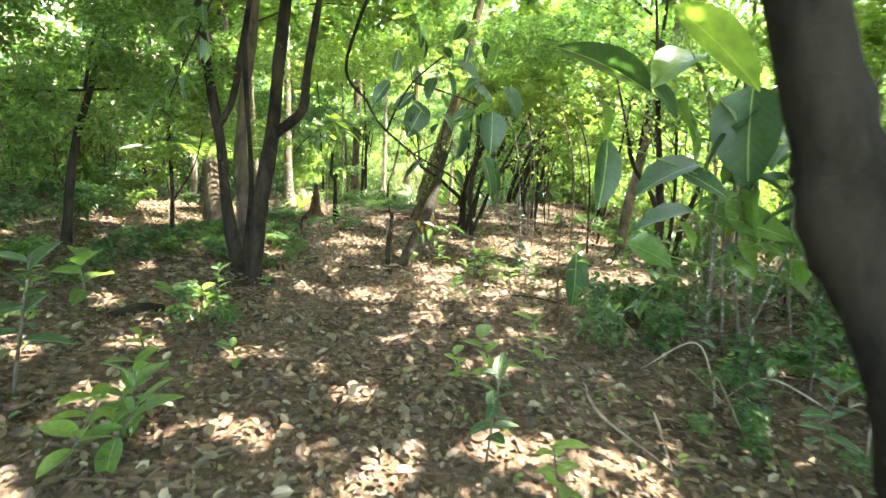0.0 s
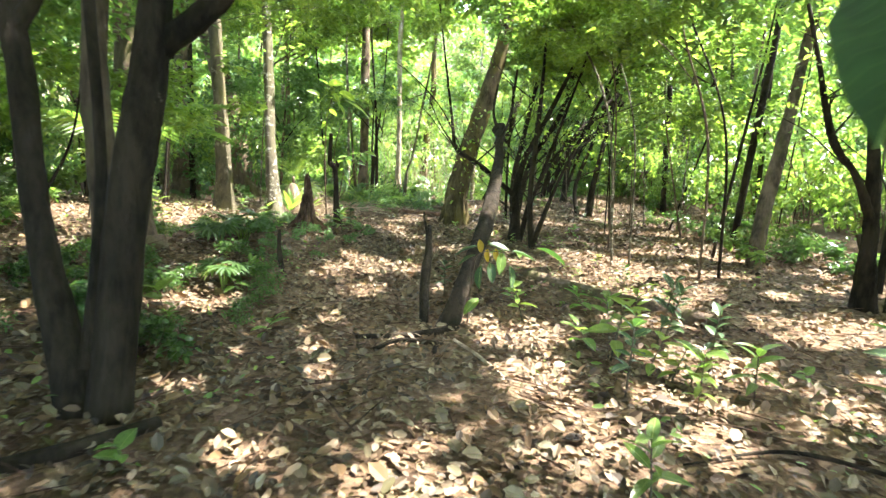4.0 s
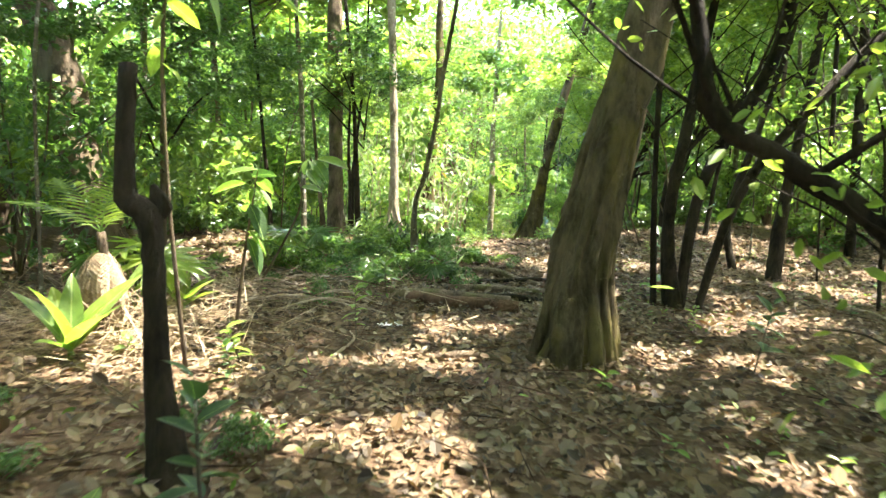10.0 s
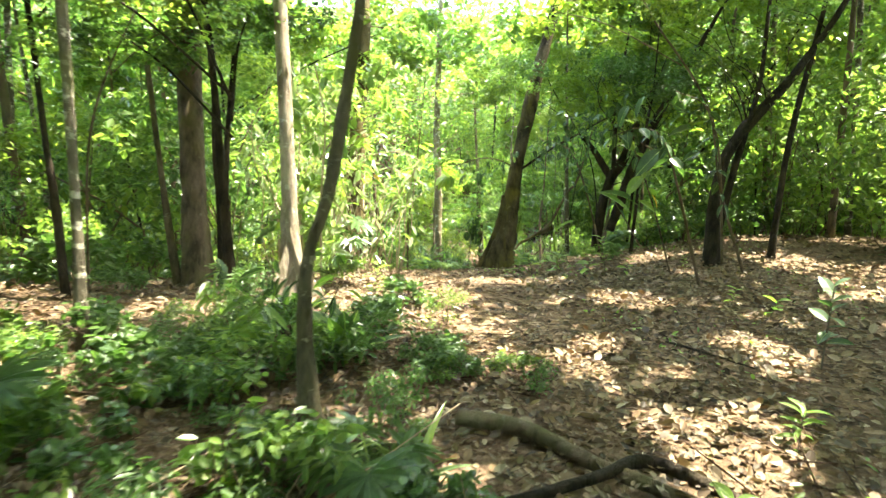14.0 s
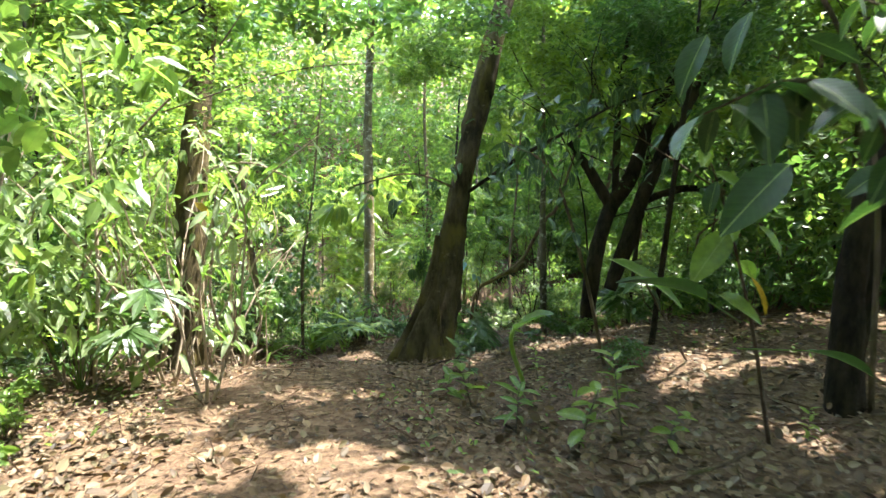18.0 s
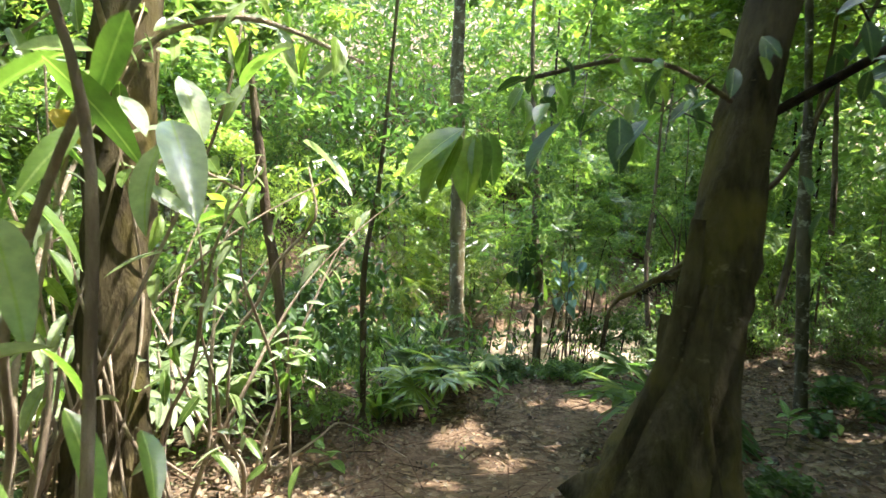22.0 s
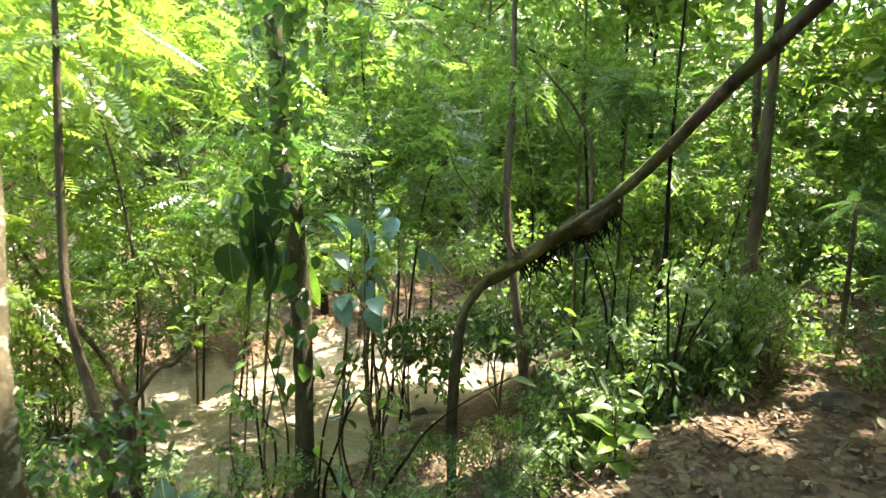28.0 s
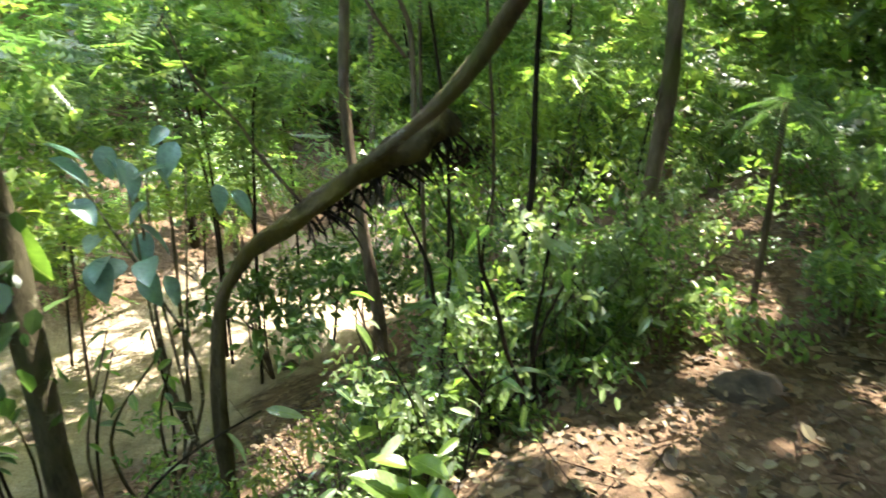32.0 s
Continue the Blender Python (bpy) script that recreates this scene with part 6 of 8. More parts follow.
# ---- ground cover and bushes beside the path ----
random.seed(209)
rng = np.random.default_rng(209)
LOW_STEM = [joined_tubes("stem", [[(0, 0, -0.04, 0.006), (*(rng.normal(0, 0.08, 2)), 0.2, 0.005), (*(rng.normal(0, 0.2, 2)), 0.42, 0.003)] for _ in range(6)], BARK_BROWN, sides=4, per=2) for _ in range(2)]


def low_plant(x, y, s, k):
    b = empty("low_plant", on_ground(x, y), ("low green plants covering the forest floor", "dark green ground cover in the shade", "low broad-leaved green plants")[k % 3], "plant", "ground cover of the forest")
    b.matrix_basis = b.matrix_basis @ pose(0, 0, 0, 0, 0, random.uniform(0, 360)) @ Matrix.Diagonal((s, s, s, 1))
    child("foliage", LOW[k % 3], b)
    child("stem", LOW_STEM[k % 2], b)
    return b


for k in range(900):
    y = random.uniform(1, 35)
    side = random.choice((-1, 1))
    x = path_x(y) + side * random.uniform(1.5, 7.5)
    green = (y < 8 and (x < -2.3 or x > 2.0)) or (8 < y < 17 and x < -3.2) or (19 < y < 25 and x < -1.5) or (26 < y < 35) or abs(x - path_x(y)) > 5.5
    if green and random.random() < (0.55 if y < 9 else 0.3) and np.hypot(GAPS[:, 0] - x, GAPS[:, 1] - y).min() > 0.6 and math.hypot(x - DARK_TREE.x, y - DARK_TREE.y) > 1.5:
        near = abs(x - path_x(y)) < 4.2 or 19 < y < 25
        if not (19 < y < 25 and k % 2) and not (30.8 < y < 33.6 and -3.3 < x < 0):
            low_plant(x, y, random.uniform(0.35, 0.75) if near else random.uniform(0.7, 1.5), k)

for k in range(22):
    x, y = random.uniform(-4.8, -0.8), random.uniform(21.5, 24.8)
    if abs(x - path_x(y)) > 0.9:
        low_plant(x, y, random.uniform(0.25, 0.5), 1 + k % 2)
for k in range(34):
    low_plant(random.uniform(-4.8, -2.4), random.uniform(8.8, 12.6), random.uniform(0.28, 0.5), 1 + k % 2)
for k in range(30):
    low_plant(random.uniform(-4.2, -2.2), random.uniform(13.0, 17.0), random.uniform(0.2, 0.4), 1 + k % 2)
for k in range(22):
    low_plant(random.uniform(0.0, 2.4), random.uniform(35.1, 35.7), random.uniform(0.3, 0.55), k % 3)
BUSHES_STREAM = [(1.3, 35.75, 0.3, 2), (1.9, 35.75, 0.28, 0), (2.4, 36.3, 0.35, 0), (3.0, 36.4, 0.35, 2), (3.81, 36.55, 0.4, 2), (4.70, 37.35, 0.5, 0), (5.52, 37.12, 0.55, 2), (3.31, 36.93, 0.45, 1), (4.76, 36.93, 0.55, 2), (5.00, 36.20, 0.5, 0), (4.7, 39.4, 1.0, 2), (5.7, 39.2, 0.9, 2), (3.9, 40.3, 1.1, 2), (6.6, 39.8, 1.0, 0)]
BUSHES_PATH = [(-0.08, 36.77, 0.9, 2), (-1.83, 40.95, 1.0, 0), (-0.21, 40.90, 0.8, 1), (-0.33, 41.86, 0.9, 0), (-1.22, 35.18, 0.6, 2), (-1.70, 34.73, 0.6, 0), (-0.85, 36.14, 0.7, 2), (-1.11, 33.23, 0.45, 0), (-2.64, 30.18, 0.9, 1), (4.37, 29.42, 0.6, 2), (3.11, 7.94, 0.8, 2), (4.81, 8.45, 0.9, 0), (-1.59, 22.10, 0.32, 2), (-2.76, 23.59, 0.4, 0), (-0.92, 24.41, 0.25, 0)]
for x, y, s, k in BUSHES_STREAM + BUSHES_PATH:
    bush(x, y, s, k, ("green leafy bush beside the path", "bright narrow-leaved bush beside the path", "dark glossy bush beside the path")[k], "bushes beside the path", near=True)

for x, y, k in ((-2.35, 29.49, 0), (-2.65, 28.61, 0), (-2.35, 27.70, 1)):
    b = empty("leafy_shrub", on_ground(x, y), "tall shrub with broad sunlit leaves beside the path", "shrub", "tall shrubs beside the path")
    b.matrix_basis = b.matrix_basis @ pose(0, 0, 0, 0, 0, random.uniform(0, 360))
    child("stem", tube_mesh("stem", [(0, 0, -0.05, 0.02), (0.1, 0.05, 1.2, 0.016), (0.0, 0.1, 2.3, 0.012), (0.1, 0.0, 3.1, 0.006)], WOOD_PALE, sides=7, per=5), b)
    child("foliage", TALL[k], b)


# ---- broad-leaved plants close to the path ----
random.seed(210)
rng = np.random.default_rng(210)
def leafy_stem(label, line, leaves, n, size, start, seed, name="sapling", bark=BARK_BROWN, droop=25, category="sapling", group=""):
    """A thin stem with single leaves along it. line: (x, y, z, radius) from the ground up."""
    r = random.Random(seed)
    base = on_ground(line[0][0], line[0][1])
    ob = empty(name, base, label, category, group)
    pts = [(line[0][0], line[0][1], base[2] - 0.05, line[0][3])] + list(line[1:])
    pts = [(p[0] - base[0], p[1] - base[1], p[2] - base[2], p[3]) for p in pts]
    child("stem", tube_mesh("stem", pts, bark, sides=7, per=5, seed=seed), ob)
    fine = smooth_line(pts, 8)
    for i in range(n):
        u = start + (1 - start) * i / max(1, n - 1)
        q = fine[int(u * (len(fine) - 1))]
        child("leaf", leaves[r.randrange(len(leaves))], ob, "", aim(q[:3], i * 137.5 + r.uniform(-30, 30), -droop + r.uniform(-25, 30), size * r.uniform(0.65, 1.25), r.uniform(-35, 35)))
    return ob


def leaf_to(ob, root, tip, mesh, roll=0.0, label=""):
    """One leaf of ob from root to tip, both in the world."""
    a, b = Vector(root), Vector(tip)
    d = b - a
    yaw, pitch = math.degrees(math.atan2(d.y, d.x)), math.degrees(math.atan2(d.z, math.hypot(d.x, d.y)))
    return child("leaf", mesh, ob, label, aim(a - ob.matrix_basis.translation, yaw, pitch, d.length, roll))


def stalk_to(ob, a, b, r=0.006, bark=GREEN, sag=0.0):
    o = ob.matrix_basis.translation
    a, b = Vector(a) - o, Vector(b) - o
    m = (a + b) / 2 + Vector((0, 0, sag))
    return child("stalk", tube_mesh("stalk", [(*a, r), (*m, r * 0.85), (*b, r * 0.6)], bark, sides=6, per=4, knobs=0.04), ob)


big = leafy_stem("tall plant with huge drooping green leaves", [(2.44, 6.3, 0.3, 0.022), (2.36, 6.3, 1.3, 0.019), (2.26, 6.3, 2.0, 0.015), (2.05, 6.32, 2.75, 0.009)], [LEAF_WIDE[0]], 2, 0.4, 0.8, 3, "broad_leaved_plant", BARK_GREY, category="plant")
BIG_HIGH = (((1.67, 6.18, 3.19), (2.54, 6.0, 2.62), 1, 0), ((1.62, 6.3, 2.49), (0.72, 6.15, 2.96), 2, 0), ((1.89, 6.42, 2.45), (2.15, 6.05, 1.95), 0, 1), ((1.17, 6.24, 2.4), (1.32, 6.2, 2.05), 1, 1), ((1.31, 6.36, 2.08), (1.3, 6.1, 1.45), 2, 0), ((2.45, 6.18, 2.61), (2.37, 6.0, 1.68), 2, 1), ((2.01, 6.42, 2.87), (1.53, 6.05, 2.62), 1, 1), ((1.61, 6.3, 2.56), (1.9, 6.15, 2.31), 2, 1), ((2.16, 6.42, 2.56), (2.36, 6.05, 2.34), 3, 0), ((2.33, 6.24, 2.18), (2.06, 6.2, 1.86), 2, 1))
BIG_LOW = (((2.17, 6.3, 1.92), (1.47, 6.15, 1.72), 2, 1), ((2.0, 6.42, 1.85), (2.34, 6.05, 1.7), 2, 0), ((2.16, 6.24, 1.49), (1.52, 6.2, 1.4), 2, 1), ((2.21, 6.36, 1.48), (3.13, 6.1, 1.4), 0, 0), ((1.97, 6.18, 1.41), (2.13, 6.0, 1.18), 1, 1), ((1.59, 6.3, 1.16), (2.04, 6.15, 1.04), 0, 1), ((2.96, 6.24, 0.96), (3.38, 6.2, 0.81), 3, 1), ((2.65, 6.36, 1.25), (2.65, 6.1, 0.94), 1, 1), ((2.65, 6.18, 1.23), (2.91, 6.0, 1.21), 0, 1), ((2.71, 6.36, 1.8), (2.51, 6.1, 1.26), 0, 1))
for n, (ra, rb, k, wide) in enumerate(BIG_HIGH + BIG_LOW):
    leaf_to(big, ra, rb, (LEAF_OVAL, LEAF_WIDE)[wide][k], (n * 47) % 90 - 30)
    stalk_to(big, (2.28, 6.31, max(1.0, min(2.3, ra[2] - 0.3))), ra, 0.009)
for k, (a, b) in enumerate((((2.62, 6.3), (2.44, 6.3, 1.38)), ((2.8, 6.3), (2.53, 6.3, 1.74)), ((2.92, 6.35), (2.64, 6.3, 2.15)), ((3.32, 6.3), (3.07, 6.3, 1.32)), ((2.95, 6.7), (3.2, 6.7, 1.9)))):
    leafy_stem("slender green cane beside the path", [(*a, 0.2, 0.015), (b[0] + 0.08, b[1], b[2] * 0.55, 0.013), (*b, 0.010), (b[0] - 0.05, b[1], b[2] + 0.4, 0.006)], [LEAF_WIDE[2], LEAF_WIDE[0]], 6, 0.38, 0.55, 20 + k, "broad_leaved_plant", BARK_GREY, category="plant")
hanging = leafy_stem("low plant with one large hanging leaf", [(1.25, 7.2, 0.2, 0.012), (1.18, 7.15, 0.6, 0.010), (1.13, 7.1, 1.3, 0.006)], [LEAF_OVAL[0]], 2, 0.2, 0.8, 29, "broad_leaved_plant", BARK_BROWN, category="plant")
leaf_to(hanging, (1.33, 7.1, 0.92), (1.39, 7.05, 0.27), LEAF_OVAL[2], 35)
stalk_to(hanging, (1.17, 7.13, 0.8), (1.33, 7.1, 0.92), 0.006)

o = NEAR_TREE.matrix_basis.translation
for end, n, size, seed in (((-1.79, 4.93, 2.39), 22, 0.15, 33),):
    r = random.Random(seed)
    start = Vector((0.62, 2.55, 3.1))
    e = Vector(end)
    line = [(*(start - o), 0.022), (*((start * 0.6 + e * 0.4) + Vector((0, 0, 0.5)) - o), 0.016), (*(start * 0.2 + e * 0.8 + Vector((0, 0, 0.35)) - o), 0.009), (*(e - o), 0.005), (*(e + (e - start).normalized() * 0.4 - Vector((0, 0, 0.25)) - o), 0.003)]
    child("limb", tube_mesh("limb", line, BARK_DARK, sides=7, per=6, seed=seed), NEAR_TREE)
    fine = smooth_line(line, 8)
    for i in range(n):
        q = fine[int((0.45 + 0.55 * i / (n - 1)) * (len(fine) - 1))][:3] + np.array([r.uniform(-0.12, 0.12), r.uniform(-0.12, 0.12), r.uniform(-0.1, 0.02)])
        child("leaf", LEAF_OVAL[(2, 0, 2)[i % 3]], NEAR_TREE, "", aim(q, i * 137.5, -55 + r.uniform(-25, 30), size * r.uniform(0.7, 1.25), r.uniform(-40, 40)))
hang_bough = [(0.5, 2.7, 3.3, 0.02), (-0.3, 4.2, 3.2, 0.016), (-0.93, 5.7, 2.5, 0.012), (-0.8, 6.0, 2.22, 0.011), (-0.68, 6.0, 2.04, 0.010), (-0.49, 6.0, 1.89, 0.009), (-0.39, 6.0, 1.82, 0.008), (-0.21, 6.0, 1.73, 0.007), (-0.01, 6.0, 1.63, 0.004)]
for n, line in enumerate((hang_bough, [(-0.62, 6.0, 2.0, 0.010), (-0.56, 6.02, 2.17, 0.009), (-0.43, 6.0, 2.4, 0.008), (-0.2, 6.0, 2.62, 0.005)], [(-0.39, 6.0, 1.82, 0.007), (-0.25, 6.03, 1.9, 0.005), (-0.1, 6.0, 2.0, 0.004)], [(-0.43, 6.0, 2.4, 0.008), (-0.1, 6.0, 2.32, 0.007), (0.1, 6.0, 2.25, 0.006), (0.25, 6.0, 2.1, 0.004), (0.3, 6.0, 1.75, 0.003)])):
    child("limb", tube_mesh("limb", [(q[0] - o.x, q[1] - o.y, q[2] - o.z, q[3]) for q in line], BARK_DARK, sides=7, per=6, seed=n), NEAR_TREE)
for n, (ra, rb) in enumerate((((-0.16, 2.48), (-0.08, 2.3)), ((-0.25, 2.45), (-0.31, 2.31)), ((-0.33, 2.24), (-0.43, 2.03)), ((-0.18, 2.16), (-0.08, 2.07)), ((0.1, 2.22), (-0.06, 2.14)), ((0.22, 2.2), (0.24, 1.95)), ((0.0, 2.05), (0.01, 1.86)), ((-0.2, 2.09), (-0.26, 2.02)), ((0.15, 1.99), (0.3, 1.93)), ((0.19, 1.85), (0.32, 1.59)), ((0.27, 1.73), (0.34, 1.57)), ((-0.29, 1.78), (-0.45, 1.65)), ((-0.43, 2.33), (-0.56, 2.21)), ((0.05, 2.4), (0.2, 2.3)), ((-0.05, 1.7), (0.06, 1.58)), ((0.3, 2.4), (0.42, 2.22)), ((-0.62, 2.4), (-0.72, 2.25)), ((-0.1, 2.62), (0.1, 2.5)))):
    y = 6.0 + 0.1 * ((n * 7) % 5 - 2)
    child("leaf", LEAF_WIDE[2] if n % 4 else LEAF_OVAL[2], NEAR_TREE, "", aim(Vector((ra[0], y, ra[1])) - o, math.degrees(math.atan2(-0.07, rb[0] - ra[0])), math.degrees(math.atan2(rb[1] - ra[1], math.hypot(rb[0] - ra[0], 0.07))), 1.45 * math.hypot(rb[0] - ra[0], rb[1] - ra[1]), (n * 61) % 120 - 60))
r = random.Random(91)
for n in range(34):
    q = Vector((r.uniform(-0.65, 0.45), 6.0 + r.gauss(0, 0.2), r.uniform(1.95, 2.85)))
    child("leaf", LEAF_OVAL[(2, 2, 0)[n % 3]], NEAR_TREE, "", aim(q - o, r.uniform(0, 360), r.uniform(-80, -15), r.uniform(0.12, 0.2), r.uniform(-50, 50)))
shoot = leafy_stem("young shoot with broad leaves, some yellow", [(-0.53, 10.61, 0, 0.010), (-0.51, 10.65, 0.32, 0.008), (-0.45, 10.60, 0.58, 0.006), (-0.11, 10.63, 0.59, 0.003)], [LEAF_OVAL[0]], 3, 0.12, 0.8, 33)
for ra, rb, k in (((-0.47, 10.61, 0.64), (-0.71, 10.59, 0.58), 0), ((-0.49, 10.60, 0.56), (-0.68, 10.57, 0.48), 0), ((-0.44, 10.58, 0.47), (-0.48, 10.45, 0.28), 0), ((-0.36, 10.59, 0.50), (-0.33, 10.47, 0.34), 0), ((-0.26, 10.62, 0.59), (-0.27, 10.48, 0.42), 1),
                  ((-0.18, 10.60, 0.48), (-0.14, 10.47, 0.31), 0), ((-0.17, 10.63, 0.61), (0.09, 10.63, 0.56), 0), ((-0.44, 10.63, 0.15), (-0.58, 10.50, 0.04), 1), ((0.06, 10.65, 0.65), (0.37, 10.65, 0.54), 0), ((-0.39, 10.62, 0.66), (-0.17, 10.63, 0.64), 0)):
    leaf_to(shoot, ra, rb, LEAF_OVAL[0 if k else 2], random.uniform(-30, 60))
for ra, rb in (((-0.47, 10.62, 0.70), (-0.44, 10.60, 0.57)), ((-0.39, 10.61, 0.62), (-0.39, 10.59, 0.49)), ((-0.31, 10.62, 0.63), (-0.31, 10.60, 0.50))):
    leaf_to(shoot, ra, rb, LEAF_YELLOW, 40, "yellow withered leaf")

bright = leafy_stem("sapling with bright broad leaves above a dead stem", [(-3.3, 17.6, -0.1, 0.016), (-3.35, 17.55, 1.0, 0.013), (-3.3, 17.45, 1.9, 0.009), (-3.15, 17.4, 2.4, 0.004)], [LEAF_OVAL[1]], 8, 0.2, 0.6, 67)
for n, (ra, rb, k) in enumerate((((-3.44, 2.3), (-3.7, 2.42), 1), ((-3.29, 2.35), (-3.51, 2.14), 1), ((-3.21, 2.38), (-2.95, 2.05), 1), ((-2.92, 2.23), (-2.32, 2.0), 1), ((-3.07, 2.16), (-2.85, 1.85), 1), ((-3.44, 1.93), (-3.75, 1.66), 0), ((-3.07, 2.38), (-2.65, 2.26), 1), ((-2.95, 2.23), (-2.54, 2.11), 1), ((-3.29, 2.53), (-2.92, 2.59), 1), ((-3.21, 2.46), (-3.44, 2.68), 0))):
    leaf_to(bright, (ra[0], 17.4, ra[1]), (rb[0], 17.3, rb[1]), LEAF_LONG[k] if n % 2 else LEAF_OVAL[k], (n * 50) % 100 - 50)
    stalk_to(bright, (-3.25, 17.42, 2.1), (ra[0], 17.4, ra[1]), 0.005)
side_leaf = leafy_stem("sapling with broad drooping leaves beside logs", [(-3.82, 20.81, 0, 0.014), (-3.07, 19.74, 0.65, 0.010), (-3.06, 19.70, 1.04, 0.007), (-2.96, 19.62, 1.18, 0.004)], [LEAF_OVAL[0]], 6, 0.2, 0.5, 34)
for ra, rb, k in (((-2.84, 19.51, 1.18), (-2.51, 19.38, 1.15), 1), ((-2.88, 19.51, 1.17), (-2.70, 19.37, 0.99), 0), ((-2.93, 19.51, 1.17), (-2.95, 19.39, 1.04), 0), ((-2.94, 19.50, 1.08), (-2.76, 19.36, 0.94), 0)):
    leaf_to(side_leaf, ra, rb, LEAF_OVAL[k], 20)

# these hanging leaves use the dark copy, which carries shade in its colour
leafy_stem("sapling with large hanging leaves coloured dark for shade", [(2.65, 25.98, 0, 0.02), (1.88, 25.32, 0.83, 0.015), (1.60, 25.25, 1.41, 0.010), (1.28, 25.22, 1.51, 0.006), (1.02, 25.25, 1.41, 0.003)], [LEAF_OVAL[2]], 26, 0.2, 0.35, 35, droop=45)
leafy_stem("sapling with large hanging leaves coloured dark for shade", [(3.66, 26.52, 0, 0.02), (2.77, 25.88, 0.77, 0.015), (2.56, 25.95, 1.77, 0.010), (2.11, 25.96, 2.01, 0.006)], [LEAF_OVAL[2]], 24, 0.2, 0.3, 36, droop=40)
leafy_stem("sapling with large hanging leaves coloured dark for shade", [(2.54, 28.88, 0, 0.02), (2.02, 28.40, 0.51, 0.015), (1.72, 28.44, 1.25, 0.010), (1.30, 28.42, 1.48, 0.005)], [LEAF_OVAL[2]], 24, 0.18, 0.4, 37, droop=40)
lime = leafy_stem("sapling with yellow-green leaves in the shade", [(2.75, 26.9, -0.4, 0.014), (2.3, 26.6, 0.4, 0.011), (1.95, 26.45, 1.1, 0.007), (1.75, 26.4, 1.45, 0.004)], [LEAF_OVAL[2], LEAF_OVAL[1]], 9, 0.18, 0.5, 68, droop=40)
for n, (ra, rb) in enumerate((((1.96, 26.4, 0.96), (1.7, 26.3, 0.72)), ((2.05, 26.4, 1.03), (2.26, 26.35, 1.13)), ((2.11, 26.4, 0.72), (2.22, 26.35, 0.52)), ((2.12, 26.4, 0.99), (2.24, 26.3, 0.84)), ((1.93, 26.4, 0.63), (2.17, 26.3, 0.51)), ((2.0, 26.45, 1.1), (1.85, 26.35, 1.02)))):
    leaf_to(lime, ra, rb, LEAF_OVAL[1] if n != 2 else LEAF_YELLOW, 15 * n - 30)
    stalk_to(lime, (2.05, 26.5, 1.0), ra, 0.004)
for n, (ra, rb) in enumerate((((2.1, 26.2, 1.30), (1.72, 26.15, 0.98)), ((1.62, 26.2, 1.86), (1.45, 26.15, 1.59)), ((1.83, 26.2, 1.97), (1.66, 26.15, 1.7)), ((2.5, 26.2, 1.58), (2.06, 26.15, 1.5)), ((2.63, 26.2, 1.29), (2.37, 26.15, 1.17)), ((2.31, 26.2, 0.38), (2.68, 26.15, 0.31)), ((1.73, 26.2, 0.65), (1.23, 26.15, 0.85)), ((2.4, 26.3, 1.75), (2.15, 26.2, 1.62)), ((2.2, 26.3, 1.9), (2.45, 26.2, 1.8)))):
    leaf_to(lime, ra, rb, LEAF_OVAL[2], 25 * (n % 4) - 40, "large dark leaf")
    stalk_to(lime, (2.15, 26.5, max(0.3, ra[2] - 0.2)), ra, 0.005)
young = leafy_stem("yellow-green young stem with one broad leaf", [(1.72, 28.87, 0, 0.022), (1.26, 27.82, -0.08, 0.02), (1.28, 27.84, 0.08, 0.014)], [LEAF_OVAL[1]], 1, 0.15, 0.9, 38, bark=LIME)
leaf_to(young, (1.30, 27.84, 0.05), (1.48, 27.64, 0.30), LEAF_WIDE[0], 10)
right_leaf = leafy_stem("low plant with one long green leaf in the shade", [(3.23, 28.59, 0, 0.012), (2.20, 27.55, 0.40, 0.009), (1.97, 27.42, 0.63, 0.006)], [LEAF_WIDE[2]], 4, 0.25, 0.5, 39, category="plant")
leaf_to(right_leaf, (1.73, 27.25, 0.68), (2.20, 26.95, 0.49), LEAF_LONG[0], 15)



def lance_shrub(x, y, tall, boughs, leaves, size, label, seed, kinds=(3, 3, 0), bark=WOOD_PALE, lean=(0.0, 0.0)):
    """A crooked pale-stemmed shrub whose long narrow leaves hang along its boughs."""
    r = random.Random(seed)
    ob = empty("leafy_shrub", on_ground(x, y), label, "shrub", "long-leaved shrubs beside the path")
    for b in range(boughs):
        a = b * 2.4 + r.uniform(-0.5, 0.5)
        pts, q = [], Vector((0.05 * math.cos(a), 0.05 * math.sin(a), -0.05))
        step = Vector((0.35 * math.cos(a) + lean[0], 0.35 * math.sin(a) + lean[1], 1.0))
        n = 6
        for i in range(n + 1):
            pts.append((*q, (0.016 if tall > 1.4 else 0.006) * (1 - 0.75 * i / n)))
            q = q + step * (tall * r.uniform(0.8, 1.1) / n)
            step += Vector((r.uniform(-0.3, 0.3), r.uniform(-0.3, 0.3), -0.1 * (i > 2)))
        child("stem", tube_mesh("stem", pts, bark, sides=6, per=4, knobs=0.3, seed=seed + b), ob)
        fine = smooth_line(pts, 8)
        for i in range(leaves):
            u = 0.22 + 0.78 * i / (leaves - 1)
            p = fine[int(u * (len(fine) - 1))][:3]
            side = Vector((r.uniform(-1, 1), r.uniform(-1, 1), r.uniform(-0.2, 0.5))) * (0.3 * (1.15 - u))
            child("leaf", LEAF_LONG[kinds[r.randrange(len(kinds))]], ob, "", aim(Vector(p) + side, r.uniform(0, 360), r.uniform(-60, 5), size * r.uniform(0.6, 1.25), r.uniform(-45, 45)))
    return ob


